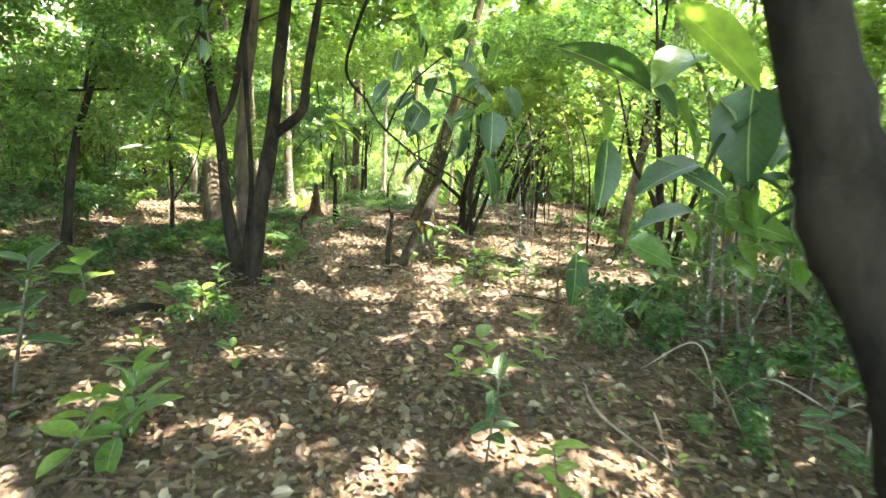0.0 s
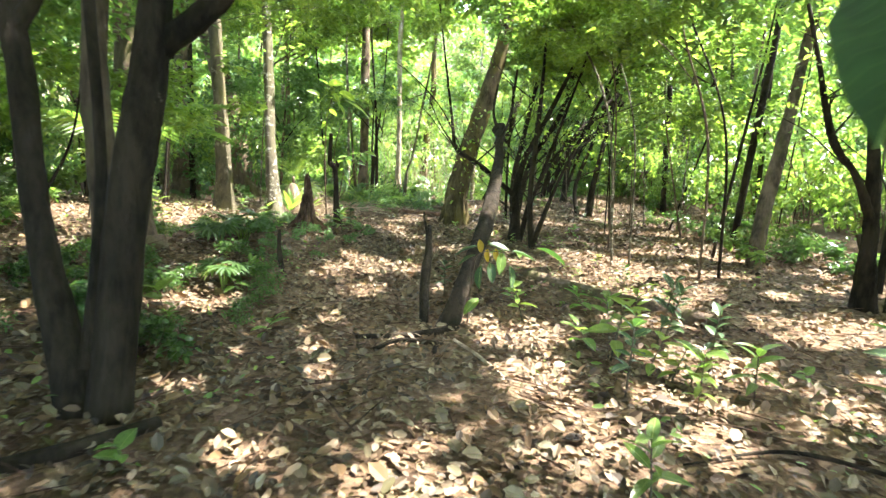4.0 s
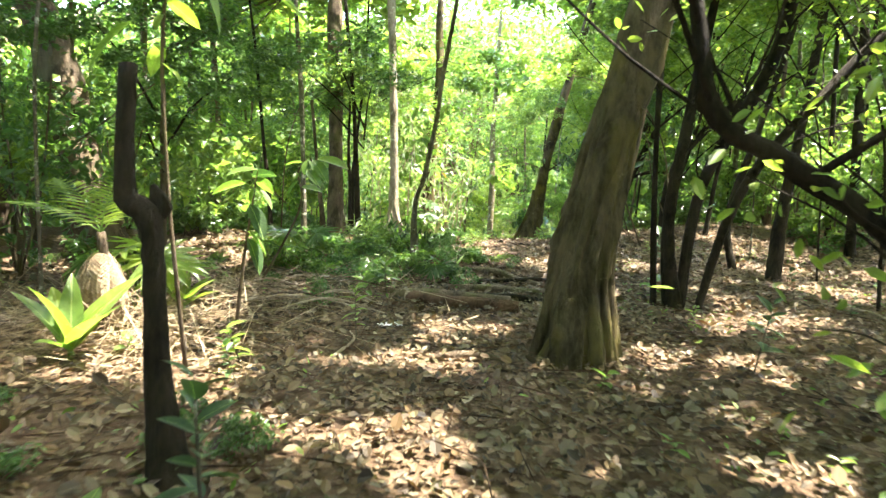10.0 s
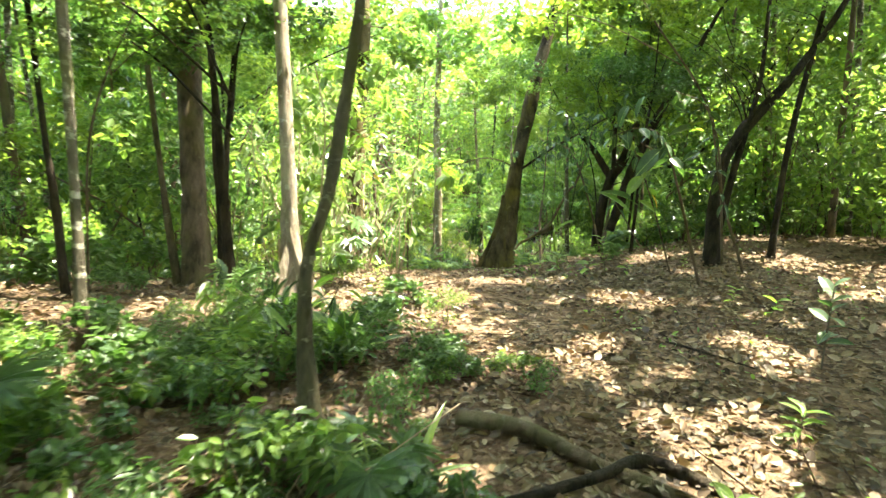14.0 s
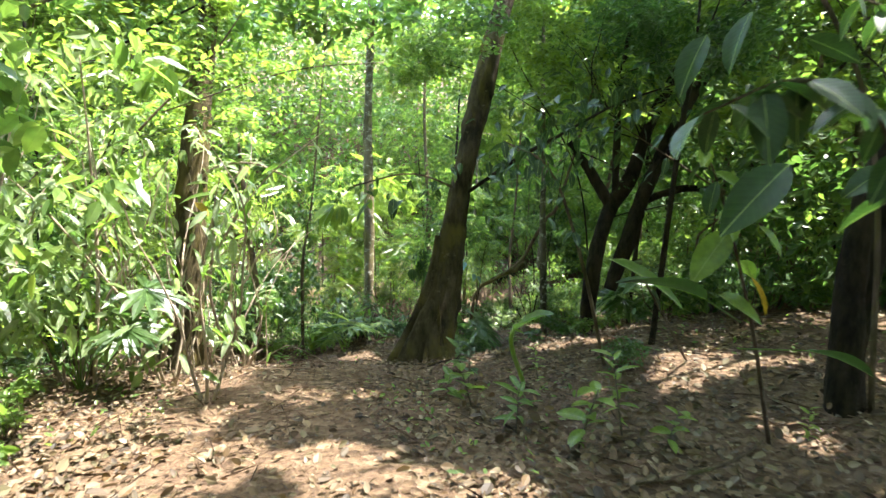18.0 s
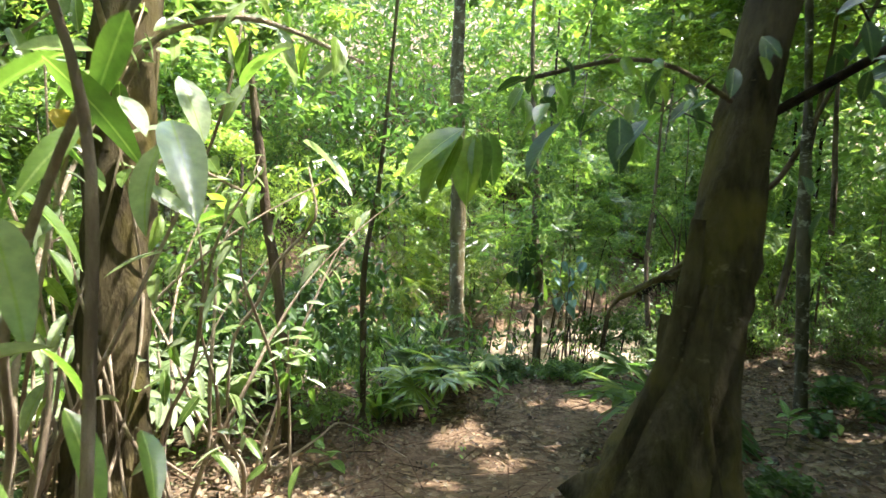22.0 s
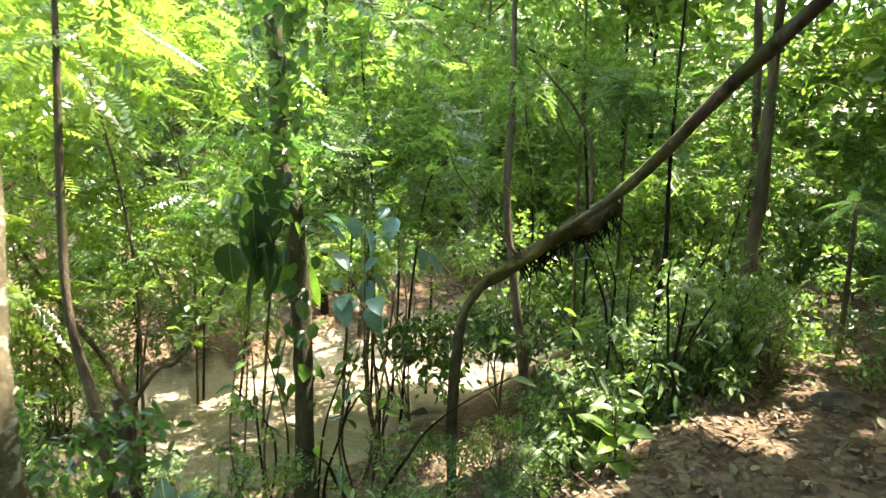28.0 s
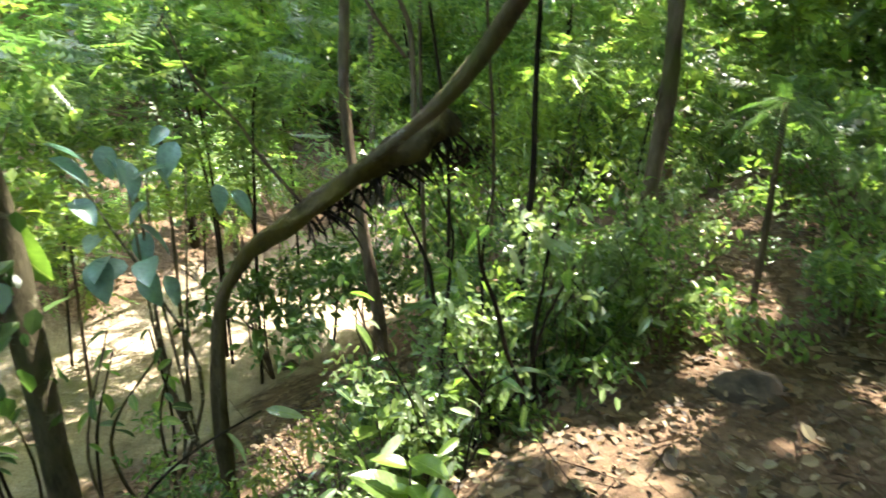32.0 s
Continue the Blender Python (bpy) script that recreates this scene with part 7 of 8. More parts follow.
# leaf kind 3 on these shrubs carries sunlight in its pale colour
lance_shrub(-1.68, 31.41, 2.3, 4, 18, 0.2, "shrub with long leaves coloured pale as if sunlit and twisted stems", 401)
lance_shrub(-2.76, 31.80, 2.2, 4, 18, 0.22, "shrub with long leaves coloured pale as if sunlit and twisted stems", 403)
lance_shrub(-1.20, 28.93, 2.4, 4, 18, 0.22, "shrub with long leaves coloured pale as if sunlit and twisted stems", 404)
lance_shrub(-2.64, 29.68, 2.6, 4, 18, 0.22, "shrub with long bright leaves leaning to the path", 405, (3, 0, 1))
lance_shrub(-1.38, 31.76, 2.2, 4, 10, 0.2, "shrub with long leaves coloured pale as if sunlit and twisted stems", 406, (3, 0))
lance_shrub(-2.57, 33.02, 1.9, 4, 11, 0.24, "shrub with long leaves coloured pale as if sunlit and twisted stems", 407, (3, 3, 2))
lance_shrub(-1.75, 29.75, 2.9, 5, 18, 0.23, "shrub with long leaves coloured pale as if sunlit and twisted stems", 411)
lance_shrub(-2.2, 30.7, 3.1, 5, 18, 0.24, "tall shrub with long leaves coloured pale as if sunlit", 412, (3, 3, 1))
lance_shrub(-3.1, 28.6, 3.0, 5, 17, 0.24, "tall shrub with long leaves coloured pale as if sunlit", 413, (3, 0, 3))
o = VINED.matrix_basis.translation
for line, n in (([(-1.88, 31.35, 0.9, 0.022), (-1.5, 31.0, 1.2, 0.016), (-1.0, 30.7, 1.25, 0.011), (-0.5, 30.45, 1.05, 0.006)], 26), ([(-1.88, 31.4, 1.2, 0.02), (-1.6, 30.5, 1.6, 0.014), (-1.35, 29.8, 1.45, 0.008)], 22), ([(-1.9, 31.3, 0.5, 0.016), (-1.5, 31.1, 0.65, 0.012), (-1.1, 31.0, 0.5, 0.006)], 16)):
    line = [(*(Vector(q[:3]) - o), q[3]) for q in line]
    child("limb", tube_mesh("limb", line, WOOD_PALE, sides=6, per=6, seed=n), VINED)
    fine = smooth_line(line, 10)
    for i in range(n):
        q = fine[int((0.3 + 0.7 * i / (n - 1)) * (len(fine) - 1))][:3]
        child("leaf", LEAF_OVAL[(3, 3, 0, 1)[i % 4]] if i % 3 else LEAF_LONG[3], VINED, "broad leaf, some coloured pale as if sunlit", aim(Vector(q) + Vector((random.gauss(0, 0.06), random.gauss(0, 0.06), random.gauss(0, 0.05))), i * 137.5, random.uniform(-60, 15), random.uniform(0.13, 0.22), random.uniform(-40, 40)))
for x, y, tall, size, k in ((-2.80, 33.48, 0.9, 0.42, 3), (-2.15, 33.43, 0.7, 0.36, 3), (-2.53, 32.62, 0.8, 0.4, 3), (-2.47, 29.51, 1.0, 0.45, 2), (-1.85, 34.28, 0.6, 0.36, 0)):
    fan_palm(x, y, tall, size, 7, k, "fan palm with pale split leaves in the sun" if k == 3 else "fan palm with split green leaves", 7)

broad = leafy_stem("sapling with broad leaves, most paled as if sunlit, against a trunk", [(-2.91, 31.81, 0, 0.012), (-1.74, 30.31, -0.02, 0.010), (-1.58, 30.29, 0.56, 0.008), (-1.41, 30.24, 0.94, 0.005)], [LEAF_OVAL[3], LEAF_OVAL[0]], 8, 0.14, 0.5, 61, bark=WOOD_PALE)
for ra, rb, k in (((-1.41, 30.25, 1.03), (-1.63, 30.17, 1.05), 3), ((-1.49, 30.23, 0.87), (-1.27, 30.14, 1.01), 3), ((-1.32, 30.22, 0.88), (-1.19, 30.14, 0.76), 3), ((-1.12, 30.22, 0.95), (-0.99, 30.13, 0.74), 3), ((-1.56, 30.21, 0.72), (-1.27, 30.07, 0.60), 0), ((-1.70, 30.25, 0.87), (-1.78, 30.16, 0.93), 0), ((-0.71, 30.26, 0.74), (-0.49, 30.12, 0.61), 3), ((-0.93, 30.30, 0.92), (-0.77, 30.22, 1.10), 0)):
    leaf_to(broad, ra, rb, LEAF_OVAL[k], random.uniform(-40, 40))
leaf_to(broad, (-1.55, 30.23, 0.83), (-1.39, 30.15, 0.71), LEAF_YELLOW, 20, "withered orange leaf")

# a limb of the buttressed tree over the path
over = BUTTRESSED
root = (0.11, 30.65, 1.02)
o = over.matrix_basis.translation
child("limb", tube_mesh("limb", [(*(Vector((1.6, 31.17, root[2] - 0.1)) - o), 0.018), (*(Vector(((1.6 + root[0]) / 2, (31.17 + root[1]) / 2, root[2] + 0.15)) - o), 0.012), (*(Vector(root) - o), 0.010)], BARK_BROWN, sides=7, per=5), over)
for i in range(44):
    u = 0.25 + 0.75 * i / 43
    q = Vector((1.6, 31.17, root[2])).lerp(Vector(root), u) + Vector((0, 0, 0.12 * math.sin(math.pi * u) - 0.05)) - o + Vector((random.gauss(0, 0.12), random.gauss(0, 0.12), random.gauss(-0.03, 0.12)))
    child("leaf", LEAF_OVAL[(0, 2, 1)[i % 3]], over, "broad hanging leaf", aim(q, i * 137.5, -40 + random.uniform(-25, 25), random.uniform(0.1, 0.17), random.uniform(-40, 40)))
for ra, rb, k in (((-0.10, 30.48, 0.81), (-0.37, 30.33, 0.65), 0), ((-0.11, 30.48, 0.79), (-0.32, 30.30, 0.54), 1), ((-0.11, 30.48, 0.78), (-0.23, 30.35, 0.57), 1), ((-0.06, 30.48, 0.79), (-0.12, 30.33, 0.51), 1), ((-0.03, 30.47, 0.79), (-0.05, 30.34, 0.58), 0),
                  ((0.00, 30.47, 0.80), (0.01, 30.38, 0.58), 0), ((0.31, 30.50, 0.85), (0.10, 30.38, 0.64), 2), ((0.58, 30.58, 0.88), (0.55, 30.44, 0.64), 2), ((0.70, 30.57, 0.87), (0.51, 30.46, 0.72), 2)):
    leaf_to(over, ra, rb, LEAF_OVAL[k], random.uniform(-30, 30), "broad hanging leaf")


# the long low limb of the buttressed tree, its leaves coloured dark for shade
o = BUTTRESSED.matrix_basis.translation
bough = [(*(Vector(q) - o), r) for q, r in (((1.5, 31.1, 0.9), 0.028), ((2.03, 30.49, 1.37), 0.022), ((2.44, 30.19, 1.65), 0.018), ((2.94, 29.89, 1.97), 0.014), ((3.46, 29.54, 2.18), 0.008))]
child("limb", tube_mesh("limb", bough, BARK_DARK, sides=8, per=6, seed=5), BUTTRESSED)
fine = smooth_line(bough, 10)
r = random.Random(77)
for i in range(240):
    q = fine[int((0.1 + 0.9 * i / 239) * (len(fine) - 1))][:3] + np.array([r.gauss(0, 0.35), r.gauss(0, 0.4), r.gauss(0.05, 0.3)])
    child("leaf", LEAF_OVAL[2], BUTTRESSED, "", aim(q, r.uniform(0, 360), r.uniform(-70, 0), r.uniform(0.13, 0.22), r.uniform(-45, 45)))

# close shade beside the path
for k, (x, y, h, s) in enumerate(((3.3, 29.4, 3.6, 0.45), (4.9, 33.0, 4.6, 0.6))):
    z = float(height(x, y))
    t = tree("young tree with a low dark crown in the shade", [[(x, y, z, 0.035), (x + 0.1, y - 0.1, z + h * 0.6, 0.028), (x + 0.2, y - 0.1, z + h * 0.8, 0.02)]], BARK_DARK, z + h, s, sides=7, group="young trees of the understorey", name="young_tree", crown_drop=0.3, seed=5000 + 4 * k)
    crown_on(t, (x + 0.6, y + 0.5, z + h * 1.5), s * 1.1, -1)
    child("limb", tube_mesh("limb", [(0.2, -0.1, h * 0.8, 0.018), (0.4, 0.2, h * 1.2, 0.012), (0.6, 0.5, h * 1.5, 0.006)], BARK_DARK, sides=6, per=4), t)


def rosette(x, y, n, size, mesh, label, lift=40, name="strap_leaved_plant"):
    ob = empty(name, on_ground(x, y), label, "plant")
    child("crown_base", tube_mesh("crown_base", [(0, 0, -0.04, 0.025), (0, 0, 0.03, 0.022), (0, 0, 0.07, 0.012)], GREEN, sides=8, per=3), ob)
    for i in range(n):
        child("leaf", mesh[i % len(mesh)], ob, "", aim((0, 0, 0.05), i * 137.5, lift + random.uniform(-22, 25), size * random.uniform(0.7, 1.2), random.uniform(-15, 15)))
    return ob


rosette(-0.55, 33.57, 12, 0.55, [LEAF_STRAP[0], LEAF_STRAP[1]], "clump of long strap leaves beside the path", 50)
rosette(0.04, 34.87, 14, 0.5, [LEAF_STRAP[1], LEAF_STRAP[0]], "clump of long bright strap leaves", 55)
rosette(-0.03, 35.83, 12, 0.36, [LEAF_LONG[2], LEAF_LONG[2], LEAF_LONG[0]], "plant with long broad arching leaves on the bank", 50)
rosette(-0.44, 35.99, 12, 0.34, [LEAF_LONG[2]], "plant with long broad arching leaves on the bank", 45)
rosette(0.86, 35.60, 8, 0.4, [LEAF_LONG[0]], "plant with pale green arching leaves", 50)
rosette(-4.10, 17.70, 9, 0.6, [LEAF_LONG[0], LEAF_LONG[1]], "plant with long green arching leaves by dry straw", 55)
rosette(-4.06, 19.34, 8, 0.5, [LEAF_LONG[1]], "bright plant with arching leaves by dry straw", 50)
rosette(-1.47, 21.51, 12, 0.4, [LEAF_STRAP[2], LEAF_STRAP[0]], "clump of dark strap leaves at a thin trunk", 40)
rosette(-1.85, 21.62, 10, 0.35, [LEAF_STRAP[0]], "clump of dark strap leaves at a thin trunk", 40)
rosette(-1.80, 23.86, 12, 0.4, [LEAF_STRAP[2], LEAF_LONG[2]], "clump of dark leaves beside the path", 40)
rosette(-1.84, 23.3, 11, 0.55, [LEAF_LONG[2], LEAF_LONG[0]], "plant with long broad arching leaves beside the path", 55)
rosette(-2.33, 24.42, 10, 0.45, [LEAF_LONG[0]], "plant with arching leaves beside the path", 45)
rosette(1.57, 36.22, 9, 0.35, [LEAF_LONG[2], LEAF_LONG[0]], "plant with arching leaves on the bank", 45)
rosette(3.33, 35.99, 7, 0.16, [LEAF_OVAL[3]], "plant with pale oval leaves on the bank", 45)

def rock(x, y, size, label, seed, sink=0.3):
    r = np.random.default_rng(seed)
    bm = bmesh.new()
    bmesh.ops.create_icosphere(bm, subdivisions=3, radius=1.0)
    off = r.uniform(0, 50, 3)
    for w in bm.verts:
        p = w.co.copy()
        w.co = p * (1 + 0.4 * noise.noise(p * 1.3 + Vector(off)) + 0.2 * noise.noise(p * 3.5 + Vector(off)) + 0.08 * noise.noise(p * 9 + Vector(off)))
        w.co = Vector((w.co.x * size[0], w.co.y * size[1], w.co.z * size[2]))
    me = bpy.data.meshes.new("rock")
    bm.to_mesh(me)
    bm.free()
    me.materials.append(STONE)
    me.polygons.foreach_set("use_smooth", np.full(len(me.polygons), True))
    ob = new("rock", me)
    ob.matrix_basis = Matrix.Translation(on_ground(x, y, size[2] * sink)) @ pose(0, 0, 0, 0, 0, random.uniform(0, 360))
    return tagged(ob, label, "rock")


# ---- shrubs and feathery leaves by the stream ----
random.seed(211)
rng = np.random.default_rng(211)
def pinnate(pairs=8, leaflet=0.2, width=0.05):
    """A feather leaf of small paired leaflets along +x."""
    v, f = [], []
    for i in range(pairs):
        u = 0.1 + 0.9 * i / (pairs - 1)
        L = leaflet * math.sin(math.pi * (0.2 + 0.7 * u))
        for side in (-1, 1):
            n = len(v)
            v += [(u - width * 0.4, 0, -0.12 * u * u), (u + width * 0.1, side * L * 0.5, -0.12 * u * u - 0.1 * L), (u + L * 0.35, side * L, -0.12 * u * u - 0.3 * L), (u + width, side * L * 0.5, -0.12 * u * u - 0.05 * L)]
            f.append((n, n + 1, n + 2, n + 3))
    return np.array(v), np.array(f)


SPRAY = [foliage("foliage", 150, rng.normal(0, 0.5, (7, 3)) * (1, 1, 0.5), rng.uniform(0.3, 0.6, 7), 0.36, (LIME, GREEN, DEEP)[k], 130 + k, pinnate(8, 0.24, 0.13), 0.25) for k in range(3)]
DENSE = [foliage("foliage", 620, rng.normal(0, 0.4, (16, 3)) * (1, 1, 1.0) + (0, 0, 0.62), rng.uniform(0.1, 0.3, 16), 0.085, (GREEN, PALE, PALE, DEEP)[k], 140 + k, (OVAL, OVAL, NARROW, NARROW)[k], 0.35) for k in range(4)]
for x, y, s, k in ((3.50, 36.38, 0.51, 1), (3.78, 36.39, 0.54, 0), (4.09, 36.45, 0.57, 1), (4.46, 36.52, 0.61, 0), (4.85, 36.56, 0.61, 1), (4.83, 36.87, 0.74, 2), (4.40, 36.90, 0.74, 0), (3.85, 36.76, 0.66, 2), (3.27, 36.27, 0.41, 1),
                   (5.30, 36.61, 0.49, 0), (5.32, 36.64, 0.66, 0), (4.58, 36.38, 0.57, 1), (5.15, 36.90, 0.66, 0), (6.12, 37.20, 0.66, 1), (3.78, 36.76, 0.49, 0), (0.19, 41.53, 0.57, 2), (0.24, 43.11, 0.74, 1), (-0.26, 42.60, 0.66, 0), (6.03, 35.84, 0.74, 0), (6.48, 35.88, 0.82, 1), (6.64, 36.25, 0.82, 0)):
    b = empty("leafy_shrub", on_ground(x, y), ("dense dark green shrub beside the stream", "dense green small-leaved shrub beside the stream", "pale green narrow-leaved shrub beside the stream")[k], "shrub", "shrubs beside the stream")
    b.matrix_basis = b.matrix_basis @ pose(0, 0, 0, 0, 0, random.uniform(0, 360)) @ Matrix.Diagonal((s * random.uniform(0.7, 1.1), s * random.uniform(0.7, 1.1), s * random.uniform(0.75, 1.35), 1))
    child("stem", STEM[k], b, "", Matrix.Diagonal((0.6, 0.6, 0.7, 1)))
    child("foliage", DENSE[k], b)
    child("foliage", DENSE[(3, 0, 3)[k]], b, "", pose(0, 0, 0, 0, 0, 90) @ Matrix.Diagonal((0.8, 0.8, 0.7, 1)))
for k, (x, y) in enumerate(((3.51, 36.23), (3.77, 36.19), (4.17, 36.33), (4.54, 36.40), (5.05, 36.50), (4.09, 36.59), (3.45, 36.54), (5.08, 36.71), (2.20, 36.87), (6.39, 35.96))):
    lance_shrub(x, y, 0.75 + 0.35 * (k % 3), 3, 9, 0.13, ("thin-stemmed shrub with glossy leaves above the stream", "thin-stemmed shrub with pale leaves above the stream")[k % 2], 430 + k, ((0, 3, 2), (3, 3, 0))[k % 2], BARK_DARK)
for x, y, sz in ((-0.21, 40.43, 0.8), (0.49, 40.26, 0.7), (-0.84, 41.31, 0.9)):
    rock(x, y, (sz, sz * 0.8, sz * 0.75), "large dark boulder in the stream bank", int(sz * 100))
SPRAYS_FAR = [((0.22, 41.37, -0.53), 0, 1.3), ((-0.08, 41.65, 0.28), 0, 1.4), ((1.02, 41.81, 0.76), 0, 1.4), ((1.42, 41.88, -0.87), 1, 1.2), ((-0.23, 40.85, -1.40), 0, 1.1), ((3.45, 40.73, 0.77), 1, 1.3), ((4.33, 40.73, -0.13), 1, 1.2), ((5.72, 40.82, 0.67), 1, 1.3), ((4.10, 39.63, -0.73), 1, 0.9), ((3.34, 39.91, -0.37), 2, 1.0), ((3.48, 40.80, -0.65), 1, 1.0), ((2.58, 40.55, -1.05), 2, 0.9), ((4.06, 40.88, -1.16), 1, 0.9), ((4.81, 37.45, -0.11), 2, 0.5)]
SPRAYS_NEAR = [((4.54, 37.76, 0.02), 1, 0.5), ((8.06, 38.69, -0.81), 1, 1.0), ((8.26, 37.16, -1.27), 2, 0.9), ((0.49, 39.74, 0.76), 0, 1.2), ((-0.08, 41.54, -2.16), 1, 0.9), ((0.67, 41.91, -1.93), 1, 1.0), ((-0.37, 41.01, -2.57), 0, 0.8), ((1.02, 42.18, -2.73), 2, 0.8), ((2.40, 41.74, -2.26), 1, 1.0), ((3.79, 41.57, -1.98), 1, 0.9), ((4.32, 42.06, -1.94), 2, 1.1), ((4.66, 40.13, -2.66), 1, 0.6), ((-0.53, 39.98, 0.23), 0, 1.1)]
for place, k, s in SPRAYS_FAR + SPRAYS_NEAR:
    p = Vector(place)
    gx0, gy0 = p.x + random.uniform(-0.5, 0.5), p.y + random.uniform(0.3, 0.8)
    foot = on_ground(gx0, gy0)
    b = empty("feathery_tree", foot, ("slender tree with bright feathery leaves", "slender tree with green feathery leaves", "slender tree with dark feathery leaves")[k], "tree", "feathery trees by the stream")
    q = p - Vector(foot)
    child("trunk", tube_mesh("trunk", [(0, 0, -0.1, 0.022), (q.x * 0.1 + 0.1, q.y * 0.1, q.z * 0.5, 0.016), (q.x * 0.6, q.y * 0.6, q.z * 0.9, 0.010), (*q, 0.006)], (BARK_BROWN, BARK_DARK)[k % 2], sides=6, per=5), b)
    child("foliage", SPRAY[k], b, "", Matrix.Translation(q) @ pose(0, 0, 0, 0, 0, random.uniform(0, 360)) @ Matrix.Diagonal((s, s, s, 1)))

# ---- shrubs that close in on the path ----
def stream_shrub(x, y, s, k=0, tall=1.0):
    b = empty("leafy_shrub", on_ground(x, y), ("dense dark green shrub beside the stream", "dense green small-leaved shrub beside the stream")[k], "shrub", "shrubs beside the stream")
    b.matrix_basis = b.matrix_basis @ pose(0, 0, 0, 0, 0, random.uniform(0, 360)) @ Matrix.Diagonal((s, s, s * tall, 1))
    child("stem", STEM[k], b, "", Matrix.Diagonal((0.6, 0.6, 0.7, 1)))
    child("foliage", DENSE[k], b)
    child("foliage", DENSE[3], b, "", pose(0, 0, 0, 0, 0, 90) @ Matrix.Diagonal((0.9, 0.9, 0.85, 1)))


for x, y, s, k, tall in ((5.25, 37.1, 0.7, 0, 1.0), (5.6, 37.35, 0.75, 0, 1.1), (4.95, 37.35, 0.75, 1, 1.2), (5.95, 37.6, 0.7, 0, 1.2), (8.1, 37.0, 0.8, 0, 1.1), (8.7, 36.7, 0.85, 1, 1.3), (8.5, 37.6, 0.8, 0, 1.3), (9.3, 37.5, 0.95, 0, 1.4), (9.4, 36.6, 0.9, 1, 1.2), (7.7, 38.6, 0.7, 1, 1.2),
                         (-0.9, 36.3, 0.8, 0, 1.5), (-0.2, 37.1, 0.8, 0, 1.5), (0.2, 37.9, 0.75, 0, 1.4), (1.5, 37.1, 0.55, 0, 1.3), (2.6, 37.3, 0.5, 0, 1.2), (-1.4, 37.6, 1.0, 1, 1.5), (-0.6, 38.6, 0.95, 0, 1.4), (1.2, 38.4, 0.5, 1, 1.2), (-1.9, 35.6, 0.9, 0, 1.4), (0.0, 39.2, 0.8, 0, 1.2)):
    stream_shrub(x, y, s, k, tall)
lance_shrub(0.28, 35.05, 0.95, 5, 11, 0.24, "bushy plant with broad dark leaves on the bank", 451, (2, 0, 2), BARK_DARK)
lance_shrub(0.02, 35.45, 1.05, 5, 11, 0.24, "bushy plant with broad dark leaves on the bank", 452, (2, 0, 2), BARK_DARK)
lance_shrub(-0.45, 34.8, 1.1, 5, 11, 0.22, "bushy plant with broad dark leaves on the bank", 453, (2, 2, 0), BARK_DARK)
lance_shrub(1.65, 6.7, 0.85, 5, 9, 0.24, "dark-leaved plant at the edge of the path", 454, (2, 2, 0), BARK_DARK)
lance_shrub(2.3, 7.3, 1.0, 5, 9, 0.24, "dark-leaved plant at the edge of the path", 455, (2, 2, 0), BARK_DARK)
lance_shrub(-2.2, 23.5, 0.7, 5, 10, 0.26, "plant with broad dark leaves beside the path", 456, (2, 2, 0), BARK_DARK)
lance_shrub(-2.65, 24.0, 0.8, 5, 10, 0.26, "plant with broad dark leaves beside the path", 457, (2, 2, 0), BARK_DARK)
for k, (x, y, s) in enumerate(((1.45, 6.4, 0.8), (1.95, 7.2, 0.9), (2.5, 7.7, 1.0), (-2.35, 6.35, 0.55), (-2.0, 6.1, 0.45), (1.85, 4.5, 0.45), (2.2, 5.2, 0.5), (2.7, 5.7, 0.7),  (-1.8, 23.5, 0.8), (-1.7, 24.2, 0.7), (-2.1, 23.1, 0.8), (-1.3, 25.2, 0.6), (-3.0, 24.9, 0.9), (-2.5, 20.9, 0.5), (-2.9, 19.9, 0.5), (-1.4, 21.2, 0.5), (-2.2, 21.6, 0.6))):
    low_plant(x, y, s, 1 + k % 2)
for k in range(26):
    near = k % 4 == 3
    low_plant(random.uniform(-1.3, -0.5) if near else random.uniform(-4.4, -1.7), random.uniform(22.4, 23.8) if near else random.uniform(21.2, 24.2), random.uniform(0.3, 0.45) if near else random.uniform(0.5, 0.9), k)
debris_leaf = leafy_stem("sapling with large green leaves at the edge of the debris", [(-3.25, 18.35, -0.3, 0.014), (-3.15, 18.3, 0.4, 0.011), (-3.05, 18.25, 0.9, 0.007), (-3.0, 18.2, 1.1, 0.004)], [LEAF_OVAL[0]], 5, 0.2, 0.5, 72)
for n, (ra, rb) in enumerate((((-3.06, 1.05), (-2.84, 1.1)), ((-3.05, 0.98), (-2.86, 0.84)), ((-3.08, 0.85), (-2.93, 0.6)), ((-3.1, 0.65), (-2.9, 0.5)), ((-3.1, 0.6), (-2.95, 0.34)), ((-3.1, 1.0), (-3.35, 0.95)))):
    leaf_to(debris_leaf, (ra[0], 18.25, ra[1]), (rb[0], 18.18, rb[1]), LEAF_OVAL[(2, 0)[n % 2]], 30 * n % 80 - 40)
tree("dark trunk among shrubs beside the sandy bed", [[(8.11, 39.0, -3.53, 0.10), (8.35, 39.0, -2.42, 0.085), (8.29, 39.0, -1.43, 0.07)]], BARK_BROWN, 4, 0.8, seed=81)
MID = tree("slim dark tree with dense leaves beside the descending path", [[(-0.68, 33.2, -1.7, 0.03), (-0.67, 33.1, -0.63, 0.026), (-0.64, 33.0, -0.14, 0.023), (-0.56, 33.0, 0.3, 0.021), (-0.49, 33.0, 0.82, 0.018)]], BARK_OLIVE, 3.5, 0.55, seed=83)
o = MID.matrix_basis.translation
